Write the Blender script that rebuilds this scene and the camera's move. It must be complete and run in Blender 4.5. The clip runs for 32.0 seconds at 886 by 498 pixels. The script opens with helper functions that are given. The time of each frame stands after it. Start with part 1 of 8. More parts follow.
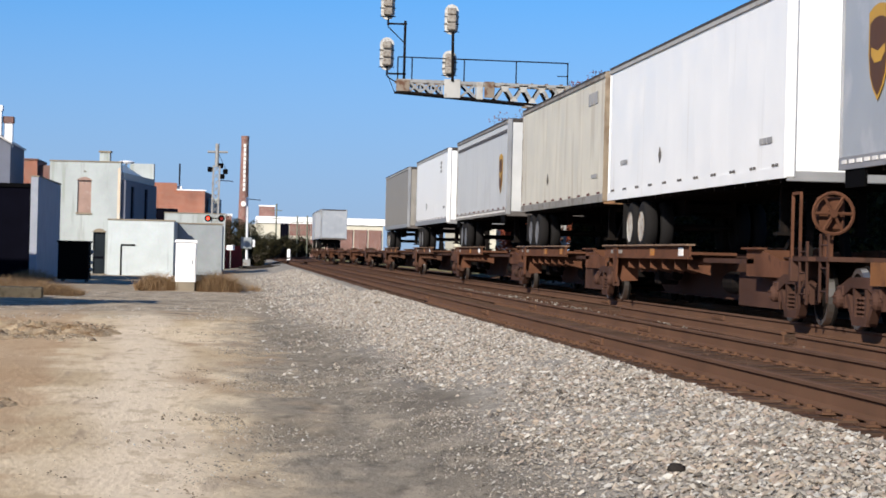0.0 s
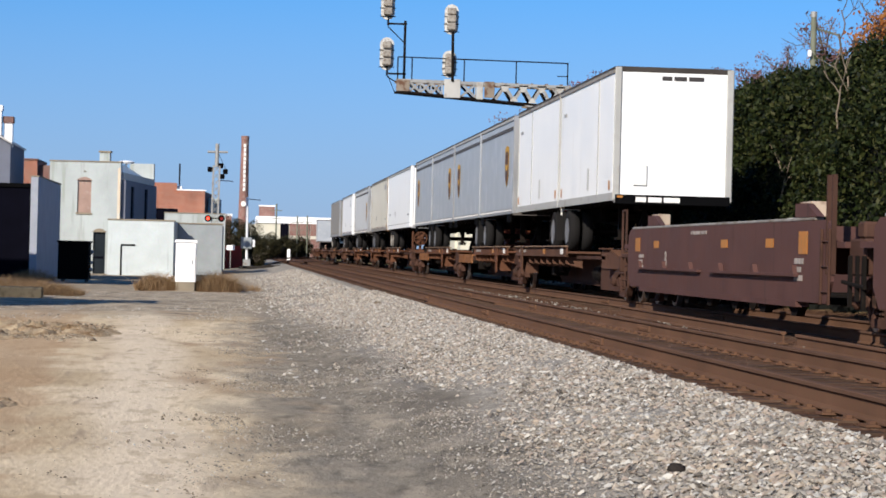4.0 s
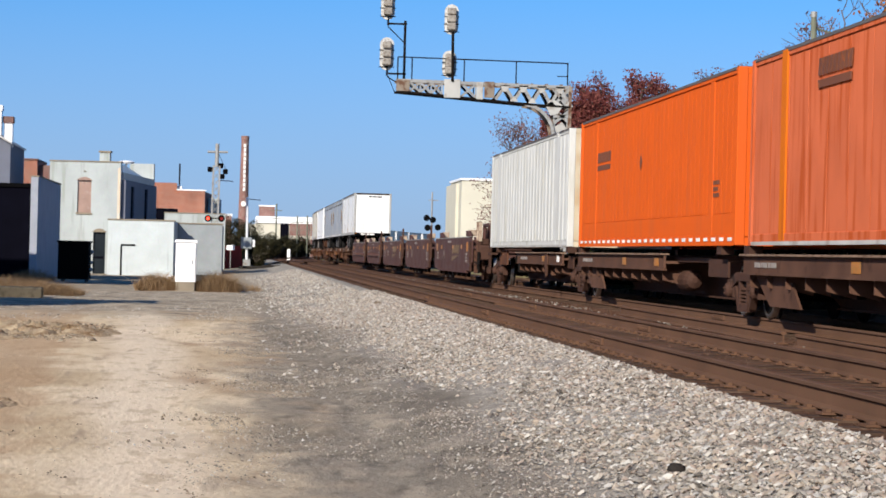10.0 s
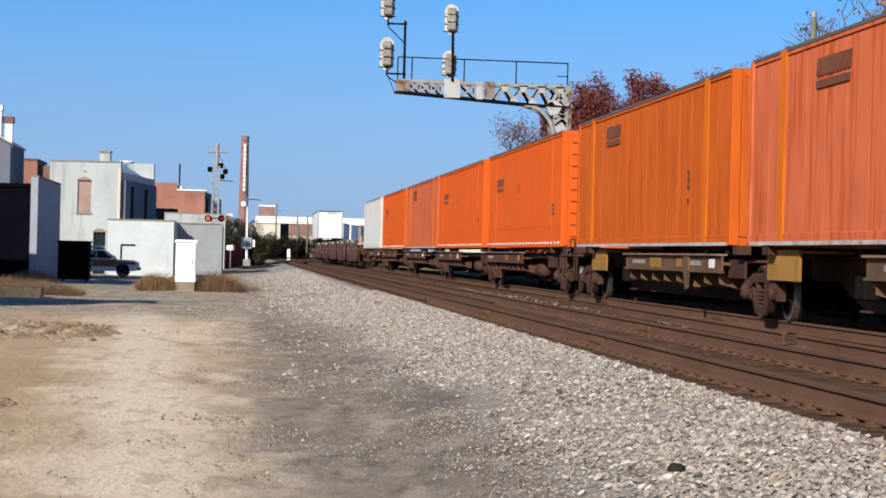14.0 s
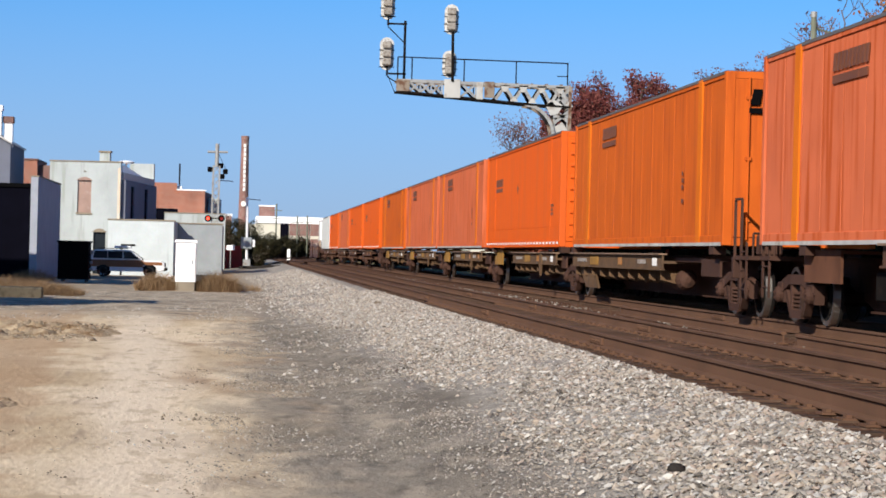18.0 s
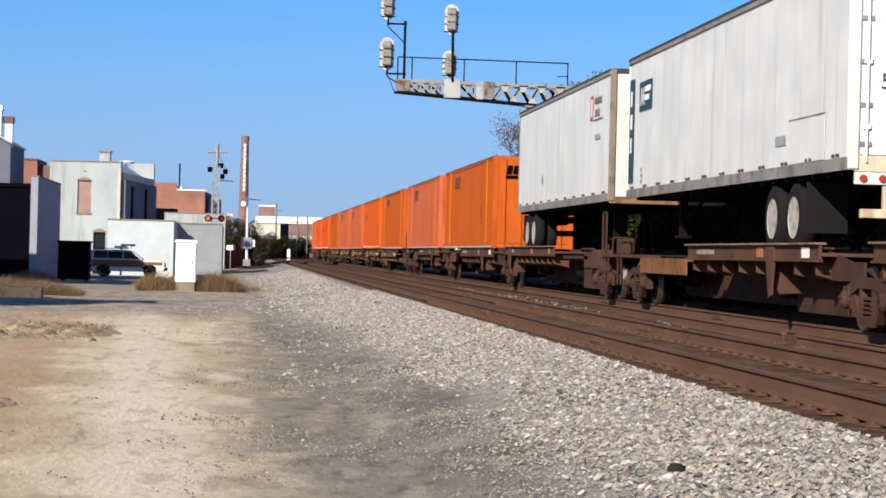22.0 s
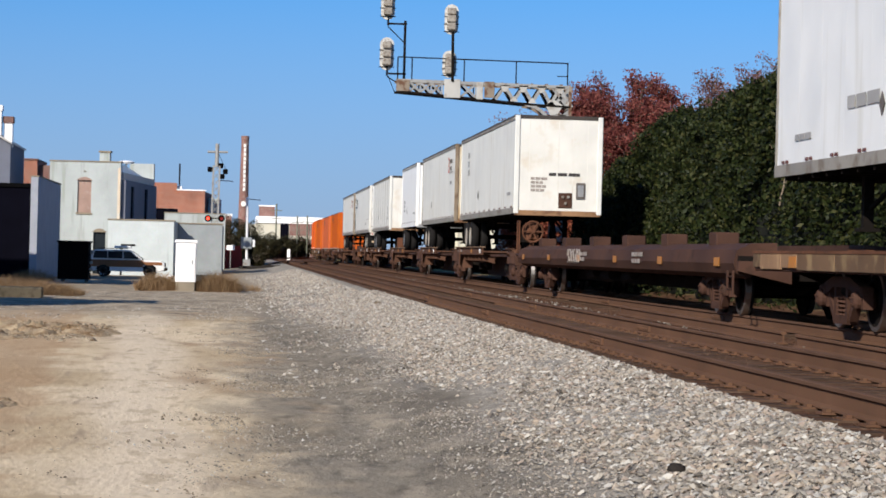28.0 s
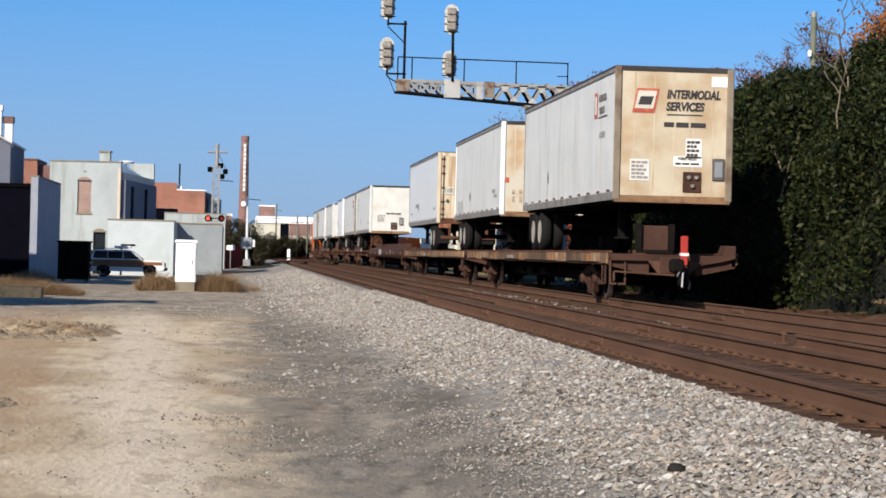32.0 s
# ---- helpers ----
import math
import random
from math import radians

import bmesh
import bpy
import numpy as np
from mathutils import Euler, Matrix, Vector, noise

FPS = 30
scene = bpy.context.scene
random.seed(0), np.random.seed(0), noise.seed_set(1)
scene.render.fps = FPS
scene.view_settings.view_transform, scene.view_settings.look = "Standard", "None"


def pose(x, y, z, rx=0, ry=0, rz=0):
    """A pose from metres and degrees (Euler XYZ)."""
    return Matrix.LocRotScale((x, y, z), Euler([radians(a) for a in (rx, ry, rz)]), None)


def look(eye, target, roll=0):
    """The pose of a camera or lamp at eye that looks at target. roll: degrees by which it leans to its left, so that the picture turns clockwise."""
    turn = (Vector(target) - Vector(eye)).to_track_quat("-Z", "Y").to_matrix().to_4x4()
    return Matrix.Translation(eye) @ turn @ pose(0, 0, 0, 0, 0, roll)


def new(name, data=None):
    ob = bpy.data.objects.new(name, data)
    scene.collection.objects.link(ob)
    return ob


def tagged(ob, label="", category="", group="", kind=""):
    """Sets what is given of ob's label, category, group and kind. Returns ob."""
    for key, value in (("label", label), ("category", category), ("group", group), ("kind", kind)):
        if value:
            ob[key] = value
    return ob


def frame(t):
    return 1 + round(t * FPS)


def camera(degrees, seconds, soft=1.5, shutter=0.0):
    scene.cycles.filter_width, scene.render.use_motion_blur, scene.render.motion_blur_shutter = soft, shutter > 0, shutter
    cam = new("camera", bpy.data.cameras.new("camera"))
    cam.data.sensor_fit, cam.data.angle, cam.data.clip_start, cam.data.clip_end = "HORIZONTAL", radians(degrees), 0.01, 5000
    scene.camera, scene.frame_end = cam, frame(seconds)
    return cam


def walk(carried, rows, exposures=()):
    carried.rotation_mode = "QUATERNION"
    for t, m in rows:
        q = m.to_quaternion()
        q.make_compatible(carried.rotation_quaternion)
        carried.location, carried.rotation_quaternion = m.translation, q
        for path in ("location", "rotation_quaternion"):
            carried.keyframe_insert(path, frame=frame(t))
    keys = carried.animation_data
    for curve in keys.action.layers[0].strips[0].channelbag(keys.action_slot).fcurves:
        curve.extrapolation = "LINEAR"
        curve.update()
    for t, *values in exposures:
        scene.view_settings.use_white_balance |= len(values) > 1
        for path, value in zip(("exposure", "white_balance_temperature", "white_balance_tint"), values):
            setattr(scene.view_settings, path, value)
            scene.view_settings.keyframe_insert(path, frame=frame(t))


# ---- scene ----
# World: y runs along the railway, away from the camera; x to the right; z = 0 at the yard's ground.
RZ = 0.62            # top of rails
NEAR, FAR = 5.08, 9.2  # centre lines of the two tracks
SPEED = 17.55        # train, metres per second

cam = camera(22.84, 32.0, soft=1.7)
EYE = (0.0, 0.0, 1.503)
AIM = (math.sin(0.09316), math.cos(0.09316), math.tan(0.00254))
VIEW = look(EYE, [e + 100 * a for e, a in zip(EYE, AIM)], roll=1.445)
walk(cam, [(0.0, VIEW), (32.0, VIEW)], exposures=[(0.0, 0.52), (1.0, 0.41), (2.0, 0.44), (3.0, 0.50), (6.0, 0.50), (9.0, 0.56), (12.0, 0.51), (14.0, 0.51), (19.0, 0.58), (22.0, 0.59), (23.5, 0.54), (25.0, 0.42), (28.0, 0.41), (30.0, 0.47), (32.0, 0.44)])

# ---- world and sun ----
SUN_AZ, SUN_EL = 214.0, 28.0     # compass bearing with +y as north, degrees
world = bpy.data.worlds.new("sky")
scene.world = world
world.use_nodes = True
wn = world.node_tree.nodes
wl = world.node_tree.links
sky = wn.new("ShaderNodeTexSky")
sky.sky_type = "NISHITA"
sky.sun_disc = False
sky.sun_elevation = radians(SUN_EL)
sky.sun_rotation = radians(SUN_AZ)
sky.air_density, sky.dust_density, sky.ozone_density = 1.0, 0.6, 2.2
way = wn.new("ShaderNodeTexCoord")
lift = wn.new("ShaderNodeMapping")      # a clear, deep blue sky down to the horizon
lift.inputs["Location"].default_value = (0, 0, 0.12)
wl.new(way.outputs["Generated"], lift.inputs["Vector"])
wl.new(lift.outputs["Vector"], sky.inputs["Vector"])
deep = wn.new("ShaderNodeHueSaturation")
deep.inputs["Saturation"].default_value = 1.35
wl.new(sky.outputs[0], deep.inputs["Color"])
clear = wn.new("ShaderNodeMix")         # clean autumn air: a little more blue
clear.data_type, clear.blend_type = "RGBA", "MULTIPLY"
clear.inputs["Factor"].default_value = 1.0
clear.inputs["B"].default_value = (0.92, 1.03, 1.17, 1)
wl.new(deep.outputs["Color"], clear.inputs["A"])
height = wn.new("ShaderNodeSeparateXYZ")
wl.new(way.outputs["Generated"], height.inputs[0])
low = wn.new("ShaderNodeMapRange")      # thin lavender haze that thickens towards the horizon
low.inputs["From Min"].default_value, low.inputs["From Max"].default_value = 0.115, 0.0
low.inputs["To Min"].default_value, low.inputs["To Max"].default_value = 0.0, 0.85
wl.new(height.outputs["Z"], low.inputs["Value"])
haze = wn.new("ShaderNodeMix")
haze.data_type = "RGBA"
haze.inputs["B"].default_value = (2.35, 2.95, 4.2, 1)
wl.new(low.outputs["Result"], haze.inputs["Factor"])
wl.new(clear.outputs["Result"], haze.inputs["A"])
wl.new(haze.outputs["Result"], wn["Background"].inputs[0])
wn["Background"].inputs[1].default_value = 0.095

sun = new("sun", bpy.data.lights.new("sun", "SUN"))
sun.data.energy, sun.data.angle, sun.data.color = 4.9, radians(0.55), (1.0, 0.925, 0.82)
a, e = radians(SUN_AZ), radians(SUN_EL)
TO_SUN = Vector((math.sin(a) * math.cos(e), math.cos(a) * math.cos(e), math.sin(e)))
sun.matrix_world = look(TO_SUN * 50, (0, 0, 0))


# ---- materials ----
def mk(name, base, rough=0.7, metal=0.0, scale=1.2, amount=0.22, fine=40.0, grain=0.10, bump=0.15, depth=0.01,
       stain=None, stain_scale=0.8, stain_at=0.58, streak=False, rnd=0.0, island=0.0, spec=0.25, tone=0.82, soft=0.16):
    """A surface of one base colour with broad and fine variation, optional stains or streaks, and fine relief."""
    m = bpy.data.materials.new(name)
    m.use_nodes = True
    N, K = m.node_tree.nodes, m.node_tree.links
    bsdf = N["Principled BSDF"]
    bsdf.inputs["Roughness"].default_value = rough
    bsdf.inputs["Metallic"].default_value = metal
    bsdf.inputs["Specular IOR Level"].default_value = spec
    base = tuple(v * tone for v in base)
    stain = tuple(v * tone for v in stain) if stain else None
    tc0, info, tc = N.new("ShaderNodeTexCoord"), N.new("ShaderNodeObjectInfo"), N.new("ShaderNodeVectorMath")
    tc.operation = "MULTIPLY_ADD"
    K.new(info.outputs["Random"], tc.inputs[0])
    tc.inputs[1].default_value = (31.0, 47.0, 23.0)
    K.new(tc0.outputs["Object"], tc.inputs[2])
    big = N.new("ShaderNodeTexNoise")
    big.inputs["Scale"].default_value, big.inputs["Detail"].default_value = scale, 5
    K.new(tc.outputs["Vector"], big.inputs["Vector"])
    small = N.new("ShaderNodeTexNoise")
    small.inputs["Scale"].default_value, small.inputs["Detail"].default_value = fine, 3
    K.new(tc.outputs["Vector"], small.inputs["Vector"])

    def mixer(fac, c1, c2, kind="MIX"):
        x = N.new("ShaderNodeMix")
        x.data_type, x.blend_type = "RGBA", kind
        for sock, v in ((x.inputs["Factor"], fac), (x.inputs["A"], c1), (x.inputs["B"], c2)):
            if isinstance(v, bpy.types.NodeSocket):
                K.new(v, sock)
            elif isinstance(v, (int, float)):
                sock.default_value = v
            else:
                sock.default_value = (*v, 1)
        return x.outputs["Result"]

    def span(src, lo, hi, to0=0.0, to1=1.0):
        r = N.new("ShaderNodeMapRange")
        r.inputs["From Min"].default_value, r.inputs["From Max"].default_value = lo, hi
        r.inputs["To Min"].default_value, r.inputs["To Max"].default_value = to0, to1
        K.new(src, r.inputs["Value"])
        return r.outputs["Result"]

    dark = [c * (1 - amount) for c in base]
    light = [min(1, c * (1 + amount * 0.55)) for c in base]
    col = mixer(span(big.outputs["Fac"], 0.3, 0.7), dark, light)
    if stain:
        mp = N.new("ShaderNodeMapping")
        mp.inputs["Scale"].default_value = (stain_scale * 3, stain_scale * 3, stain_scale * 0.25) if streak else (stain_scale,) * 3
        K.new(tc.outputs["Vector"], mp.inputs["Vector"])
        sn = N.new("ShaderNodeTexNoise")
        sn.inputs["Scale"].default_value, sn.inputs["Detail"].default_value = 2.0, 6
        K.new(mp.outputs["Vector"], sn.inputs["Vector"])
        col = mixer(span(sn.outputs["Fac"], stain_at, stain_at + soft), col, stain)
    col = mixer(grain, col, mixer(1.0, (0.5, 0.5, 0.5), small.outputs["Color"]), "OVERLAY")
    if rnd or island:
        src = N.new("ShaderNodeObjectInfo").outputs["Random"] if rnd else N.new("ShaderNodeNewGeometry").outputs["Random Per Island"]
        hs = N.new("ShaderNodeHueSaturation")
        K.new(span(src, 0, 1, 1 - (rnd or island), 1 + (rnd or island)), hs.inputs["Value"])
        K.new(col, hs.inputs["Color"])
        col = hs.outputs["Color"]
    K.new(col, bsdf.inputs["Base Color"])
    if bump:
        b = N.new("ShaderNodeBump")
        b.inputs["Strength"].default_value, b.inputs["Distance"].default_value = bump, depth
        K.new(small.outputs["Fac"], b.inputs["Height"])
        K.new(b.outputs["Normal"], bsdf.inputs["Normal"])
    K.new(span(big.outputs["Fac"], 0.3, 0.7, max(0, rough - 0.08), min(1, rough + 0.08)), bsdf.inputs["Roughness"])
    return m


RUST = (0.085, 0.045, 0.030)
M = {
    "steel_brown": mk("weathered brown steel", (0.076, 0.039, 0.028), 0.75, stain=(0.030, 0.020, 0.016), stain_scale=1.5, amount=0.3, spec=0.08),
    "trim_grey": mk("grimy grey trailer rail", (0.27, 0.255, 0.23), 0.6, stain=(0.16, 0.13, 0.10), stain_scale=1.5, stain_at=0.5, amount=0.2),
    "steel_shelf": mk("sun-bleached brown steel", (0.112, 0.057, 0.038), 0.8, stain=(0.052, 0.028, 0.020), stain_scale=1.6, amount=0.3, spec=0.08),
    "sill_grey": mk("grey container sill", (0.48, 0.46, 0.43), 0.7, stain=(0.30, 0.26, 0.22), stain_scale=1.5, stain_at=0.52),
    "yellow_dirty": mk("dirty yellow-brown shelf paint", (0.150, 0.088, 0.048), 0.8, stain=(0.10, 0.062, 0.04), stain_scale=1.2, stain_at=0.48, amount=0.3, spec=0.08),
    "mark_grey": mk("faint grey marking", (0.34, 0.34, 0.34), 0.7, bump=0),
    "post_grey": mk("dull grey aluminium post", (0.40, 0.395, 0.375), 0.55, stain=(0.30, 0.28, 0.25), stain_scale=1.2, stain_at=0.55, amount=0.12),
    "trim_pale": mk("pale grey sticker", (0.56, 0.56, 0.54), 0.6, bump=0),
    "ink_grey": mk("weathered dark grey lettering", (0.15, 0.145, 0.14), 0.7, bump=0),
    "roof_dark": mk("dark weathered roof edge", (0.060, 0.052, 0.047), 0.7, amount=0.25, spec=0.1),
    "grey_white": mk("cool white trailer paint", (0.62, 0.635, 0.64), 0.45, stain=(0.52, 0.52, 0.49), stain_scale=0.5, streak=True, stain_at=0.58, amount=0.07, grain=0.05, bump=0.03, tone=1.0),
    "nose_stain": mk("white trailer nose with soft rust stains", (0.53, 0.485, 0.395), 0.55, stain=(0.40, 0.255, 0.125), stain_scale=0.6, stain_at=0.47, soft=0.32, amount=0.10, bump=0.04, tone=1.0),
    # grimy steel, made darker still for the shade beneath the cars
    "steel_dark": mk("grimy steel, darkened for shade", (0.010, 0.008, 0.007), 0.9, stain=(0.024, 0.016, 0.012), stain_scale=2, spec=0.08),
    "steel_rust": mk("rusty orange steel", (0.135, 0.060, 0.035), 0.85, stain=(0.065, 0.032, 0.021), stain_scale=2, amount=0.35, spec=0.08),
    "yellow_old": mk("faded yellow paint", (0.33, 0.175, 0.045), 0.7, stain=(0.12, 0.07, 0.04), stain_scale=2, spec=0.08),
    "well_brown": mk("brown well car paint", (0.098, 0.049, 0.042), 0.6, stain=(0.06, 0.033, 0.028), stain_scale=1.0, streak=True, amount=0.18, spec=0.08),
    "tread": mk("polished wheel steel", (0.35, 0.33, 0.31), 0.35, 0.9),
    "tyre": mk("dusty black rubber", (0.016, 0.015, 0.015), 0.9, fine=80, spec=0.08),
    "lip_pale": mk("sun-bleached shelf lip", (0.25, 0.165, 0.115), 0.8, stain=(0.13, 0.075, 0.05), stain_scale=2, stain_at=0.52, amount=0.25, spec=0.08),
    "plate_orange": mk("rust-orange plate", (0.25, 0.110, 0.045), 0.8, stain=(0.12, 0.055, 0.03), stain_scale=1.6, stain_at=0.5, amount=0.25, spec=0.08),
    "post_grime": mk("grimy brown trailer corner", (0.27, 0.215, 0.155), 0.65, stain=(0.15, 0.10, 0.065), stain_scale=1.4, stain_at=0.5, amount=0.2),
    "nose_edge": mk("rusted trailer edge", (0.29, 0.165, 0.085), 0.7, stain=(0.15, 0.075, 0.04), stain_scale=1.8, stain_at=0.5, amount=0.25),
    "rim_grey": mk("bare grey wheel rim", (0.17, 0.17, 0.175), 0.45, 0.2, stain=(0.07, 0.06, 0.055), stain_scale=4, stain_at=0.5, tone=1.0),
    "rim": mk("white painted wheel rim", (0.40, 0.375, 0.325), 0.5, stain=(0.20, 0.12, 0.07), stain_scale=4, stain_at=0.50, tone=1.0),
    "white": mk("white trailer paint", (0.71, 0.71, 0.70), 0.38, stain=(0.60, 0.58, 0.54), stain_scale=0.5, streak=True, stain_at=0.62, amount=0.05, grain=0.04, bump=0.03, tone=1.0),
    "white_dirty": mk("dirty white trailer paint", (0.60, 0.60, 0.565), 0.5, stain=(0.49, 0.465, 0.40), stain_scale=0.5, streak=True, stain_at=0.55, amount=0.10, grain=0.06, bump=0.04, tone=1.0),
    "chalk_white": mk("chalky grey-white paint", (0.52, 0.52, 0.49), 0.65, stain=(0.39, 0.375, 0.32), stain_scale=0.7, streak=True, stain_at=0.52, amount=0.10, grain=0.06, bump=0.04, tone=1.0),
    "cream": mk("aged cream trailer paint", (0.52, 0.49, 0.41), 0.5, stain=(0.38, 0.33, 0.25), stain_scale=0.5, streak=True, stain_at=0.52, amount=0.12, bump=0.04, tone=1.0),
    "nose_rust": mk("yellowed trailer nose", (0.50, 0.43, 0.315), 0.55, stain=(0.34, 0.20, 0.085), stain_scale=0.55, stain_at=0.42, soft=0.34, amount=0.12, bump=0.04, tone=1.0),
    "nose_pale": mk("yellowed white trailer nose", (0.60, 0.588, 0.545), 0.55, stain=(0.46, 0.365, 0.245), stain_scale=0.8, stain_at=0.56, soft=0.30, amount=0.10, bump=0.04, tone=1.0),
    "door_rust": mk("rust streaked trailer doors", (0.57, 0.485, 0.35), 0.55, stain=(0.29, 0.135, 0.050), stain_scale=0.75, streak=True, stain_at=0.43, soft=0.28, amount=0.12, tone=1.0),
    "grey_pale": mk("light grey trailer paint", (0.47, 0.475, 0.47), 0.45, stain=(0.38, 0.375, 0.36), stain_scale=0.6, streak=True, stain_at=0.55, amount=0.10, bump=0.03, tone=1.0),
    "grey_van": mk("grey trailer paint", (0.29, 0.31, 0.335), 0.4, stain=(0.35, 0.36, 0.38), stain_scale=0.8, stain_at=0.55, amount=0.10, bump=0.03, tone=1.0),
    "pad_old": mk("rust-stained pale paint", (0.46, 0.36, 0.27), 0.7, stain=(0.16, 0.08, 0.05), stain_scale=3, stain_at=0.5),
    "grey_brown": mk("dull grey-brown trailer", (0.27, 0.25, 0.22), 0.55, amount=0.18),
    "well_gold": mk("faded gold emblem", (0.20, 0.135, 0.075), 0.7, stain=(0.12, 0.07, 0.055), stain_scale=4, stain_at=0.5, bump=0),
    "lamp_red": mk("dull red-brown reflector", (0.13, 0.045, 0.035), 0.4, bump=0),
    "alu": mk("dull aluminium", (0.42, 0.42, 0.42), 0.45, 0.6, amount=0.15),
    "alu_dark": mk("dark trailer trim", (0.12, 0.105, 0.095), 0.6, amount=0.25),
    "orange": mk("bright orange paint", (0.62, 0.100, 0.014), 0.8, stain=(0.55, 0.098, 0.020), stain_scale=0.4, streak=True, stain_at=0.5, amount=0.07, grain=0.05, bump=0.03, tone=0.95, spec=0.03),
    "orange_dark": mk("deep orange paint", (0.50, 0.100, 0.015), 0.8, stain=(0.38, 0.072, 0.014), stain_scale=0.9, streak=True, stain_at=0.5, amount=0.10, grain=0.06, bump=0.04, tone=0.95, spec=0.03),
    "orange_faded": mk("faded chalky orange paint", (0.53, 0.128, 0.055), 0.8, stain=(0.40, 0.075, 0.020), stain_scale=0.9, streak=True, stain_at=0.5, amount=0.12, grain=0.06, bump=0.04, tone=0.95, spec=0.03),
    "orange_post": mk("amber orange post paint", (0.56, 0.135, 0.012), 0.75, stain=(0.40, 0.09, 0.012), stain_scale=0.8, streak=True, stain_at=0.55, amount=0.12, tone=0.95, spec=0.03),
    "black": mk("black paint", (0.004, 0.004, 0.0045), 0.9, spec=0.03),
    "ink_worn": mk("worn dark lettering", (0.17, 0.060, 0.030), 0.7, stain=(0.34, 0.09, 0.02), stain_scale=3, stain_at=0.6, bump=0),
    "ink": mk("dark lettering", (0.05, 0.045, 0.045), 0.7, bump=0),
    "shield_brown": mk("brown emblem", (0.10, 0.045, 0.02), 0.6, bump=0),
    "shield_gold": mk("gold emblem", (0.52, 0.30, 0.05), 0.6, bump=0),
    "red_paint": mk("red paint", (0.42, 0.04, 0.03), 0.5),
    "red_faded": mk("sun-faded red paint", (0.50, 0.10, 0.06), 0.6, stain=(0.55, 0.25, 0.16), stain_scale=3, stain_at=0.55),
    "teal_dark": mk("dark green-blue emblem", (0.02, 0.06, 0.075), 0.5),
    "reflect_white": mk("white reflective tape", (0.75, 0.72, 0.68), 0.4, bump=0, tone=1.0),
    "reflect_yellow": mk("orange-yellow reflector", (0.42, 0.165, 0.035), 0.5, stain=(0.3, 0.16, 0.05), stain_scale=6, stain_at=0.5, bump=0),
    "mark_pale": mk("pale worn lettering", (0.33, 0.29, 0.26), 0.7, stain=(0.14, 0.08, 0.06), stain_scale=5, stain_at=0.55, bump=0),
    "deck_wood": mk("worn deck edge boards", (0.21, 0.125, 0.07), 0.85, stain=(0.34, 0.23, 0.12), stain_scale=1.2, stain_at=0.52, rnd=0.5),
    "rail": mk("rail side rust", (0.135, 0.072, 0.044), 0.85, amount=0.2, fine=25, spec=0.08),
    "rail_top": mk("rusted rail head", (0.120, 0.068, 0.046), 0.85, amount=0.2, spec=0.03),
    "tie": mk("weathered timber tie", (0.075, 0.045, 0.030), 0.9, stain=(0.13, 0.085, 0.058), stain_scale=3, fine=30, bump=0.5, depth=0.02, rnd=0.25, spec=0.08),
}


# ---- mesh helpers ----
def bx(bm, x0, x1, y0, y1, z0, z1, bevel=0.0):
    """A box; with bevel, its edges are chamfered."""
    v = [bm.verts.new((x, y, z)) for z in (z0, z1) for y in (y0, y1) for x in (x0, x1)]
    f = [bm.faces.new([v[i] for i in q]) for q in ((0, 2, 3, 1), (4, 5, 7, 6), (0, 1, 5, 4), (2, 6, 7, 3), (0, 4, 6, 2), (1, 3, 7, 5))]
    if bevel:
        bmesh.ops.bevel(bm, geom=list({e for q in f for e in q.edges}), offset=bevel, segments=1, affect="EDGES")
    return bm


def rod(bm, p, q, r, n=8, r2=None, caps=True):
    """A round bar from p to q."""
    p, q = Vector(p), Vector(q)
    d = (q - p).normalized()
    s = d.orthogonal().normalized()
    t = d.cross(s)
    r2 = r if r2 is None else r2
    ring = [[bm.verts.new(c + k * (s * math.cos(2 * math.pi * i / n) + t * math.sin(2 * math.pi * i / n))) for i in range(n)] for c, k in ((p, r), (q, r2))]
    for i in range(n):
        j = (i + 1) % n
        bm.faces.new((ring[0][i], ring[0][j], ring[1][j], ring[1][i]))
    if caps:
        bm.faces.new(ring[0][::-1])
        bm.faces.new(ring[1])
    return bm


def bar(bm, p, q, w, h):
    """A square bar of width w and height h from p to q."""
    p, q = Vector(p), Vector(q)
    d = (q - p).normalized()
    s = d.cross(Vector((0, 0, 1)))
    s = s.normalized() if s.length > 1e-4 else Vector((1, 0, 0))
    t = s.cross(d)
    ring = [[bm.verts.new(c + s * (w / 2 * i) + t * (h / 2 * j)) for i, j in ((-1, -1), (1, -1), (1, 1), (-1, 1))] for c in (p, q)]
    for i in range(4):
        j = (i + 1) % 4
        bm.faces.new((ring[0][i], ring[0][j], ring[1][j], ring[1][i]))
    bm.faces.new(ring[0][::-1])
    bm.faces.new(ring[1])
    return bm


def lathe(bm, prof, axis="X", n=20, at=(0, 0, 0)):
    """Turns a profile of (along, radius) about an axis."""
    rings = []
    for u, r in prof:
        ring = []
        for i in range(n):
            c, s = math.cos(2 * math.pi * i / n) * r, math.sin(2 * math.pi * i / n) * r
            co = {"X": (u, c, s), "Y": (c, u, s), "Z": (c, s, u)}[axis]
            ring.append(bm.verts.new(Vector(co) + Vector(at)))
        rings.append(ring)
    for a, b in zip(rings, rings[1:]):
        for i in range(n):
            j = (i + 1) % n
            bm.faces.new((a[i], a[j], b[j], b[i]))
    bm.faces.new(rings[0][::-1])
    bm.faces.new(rings[-1])
    return bm


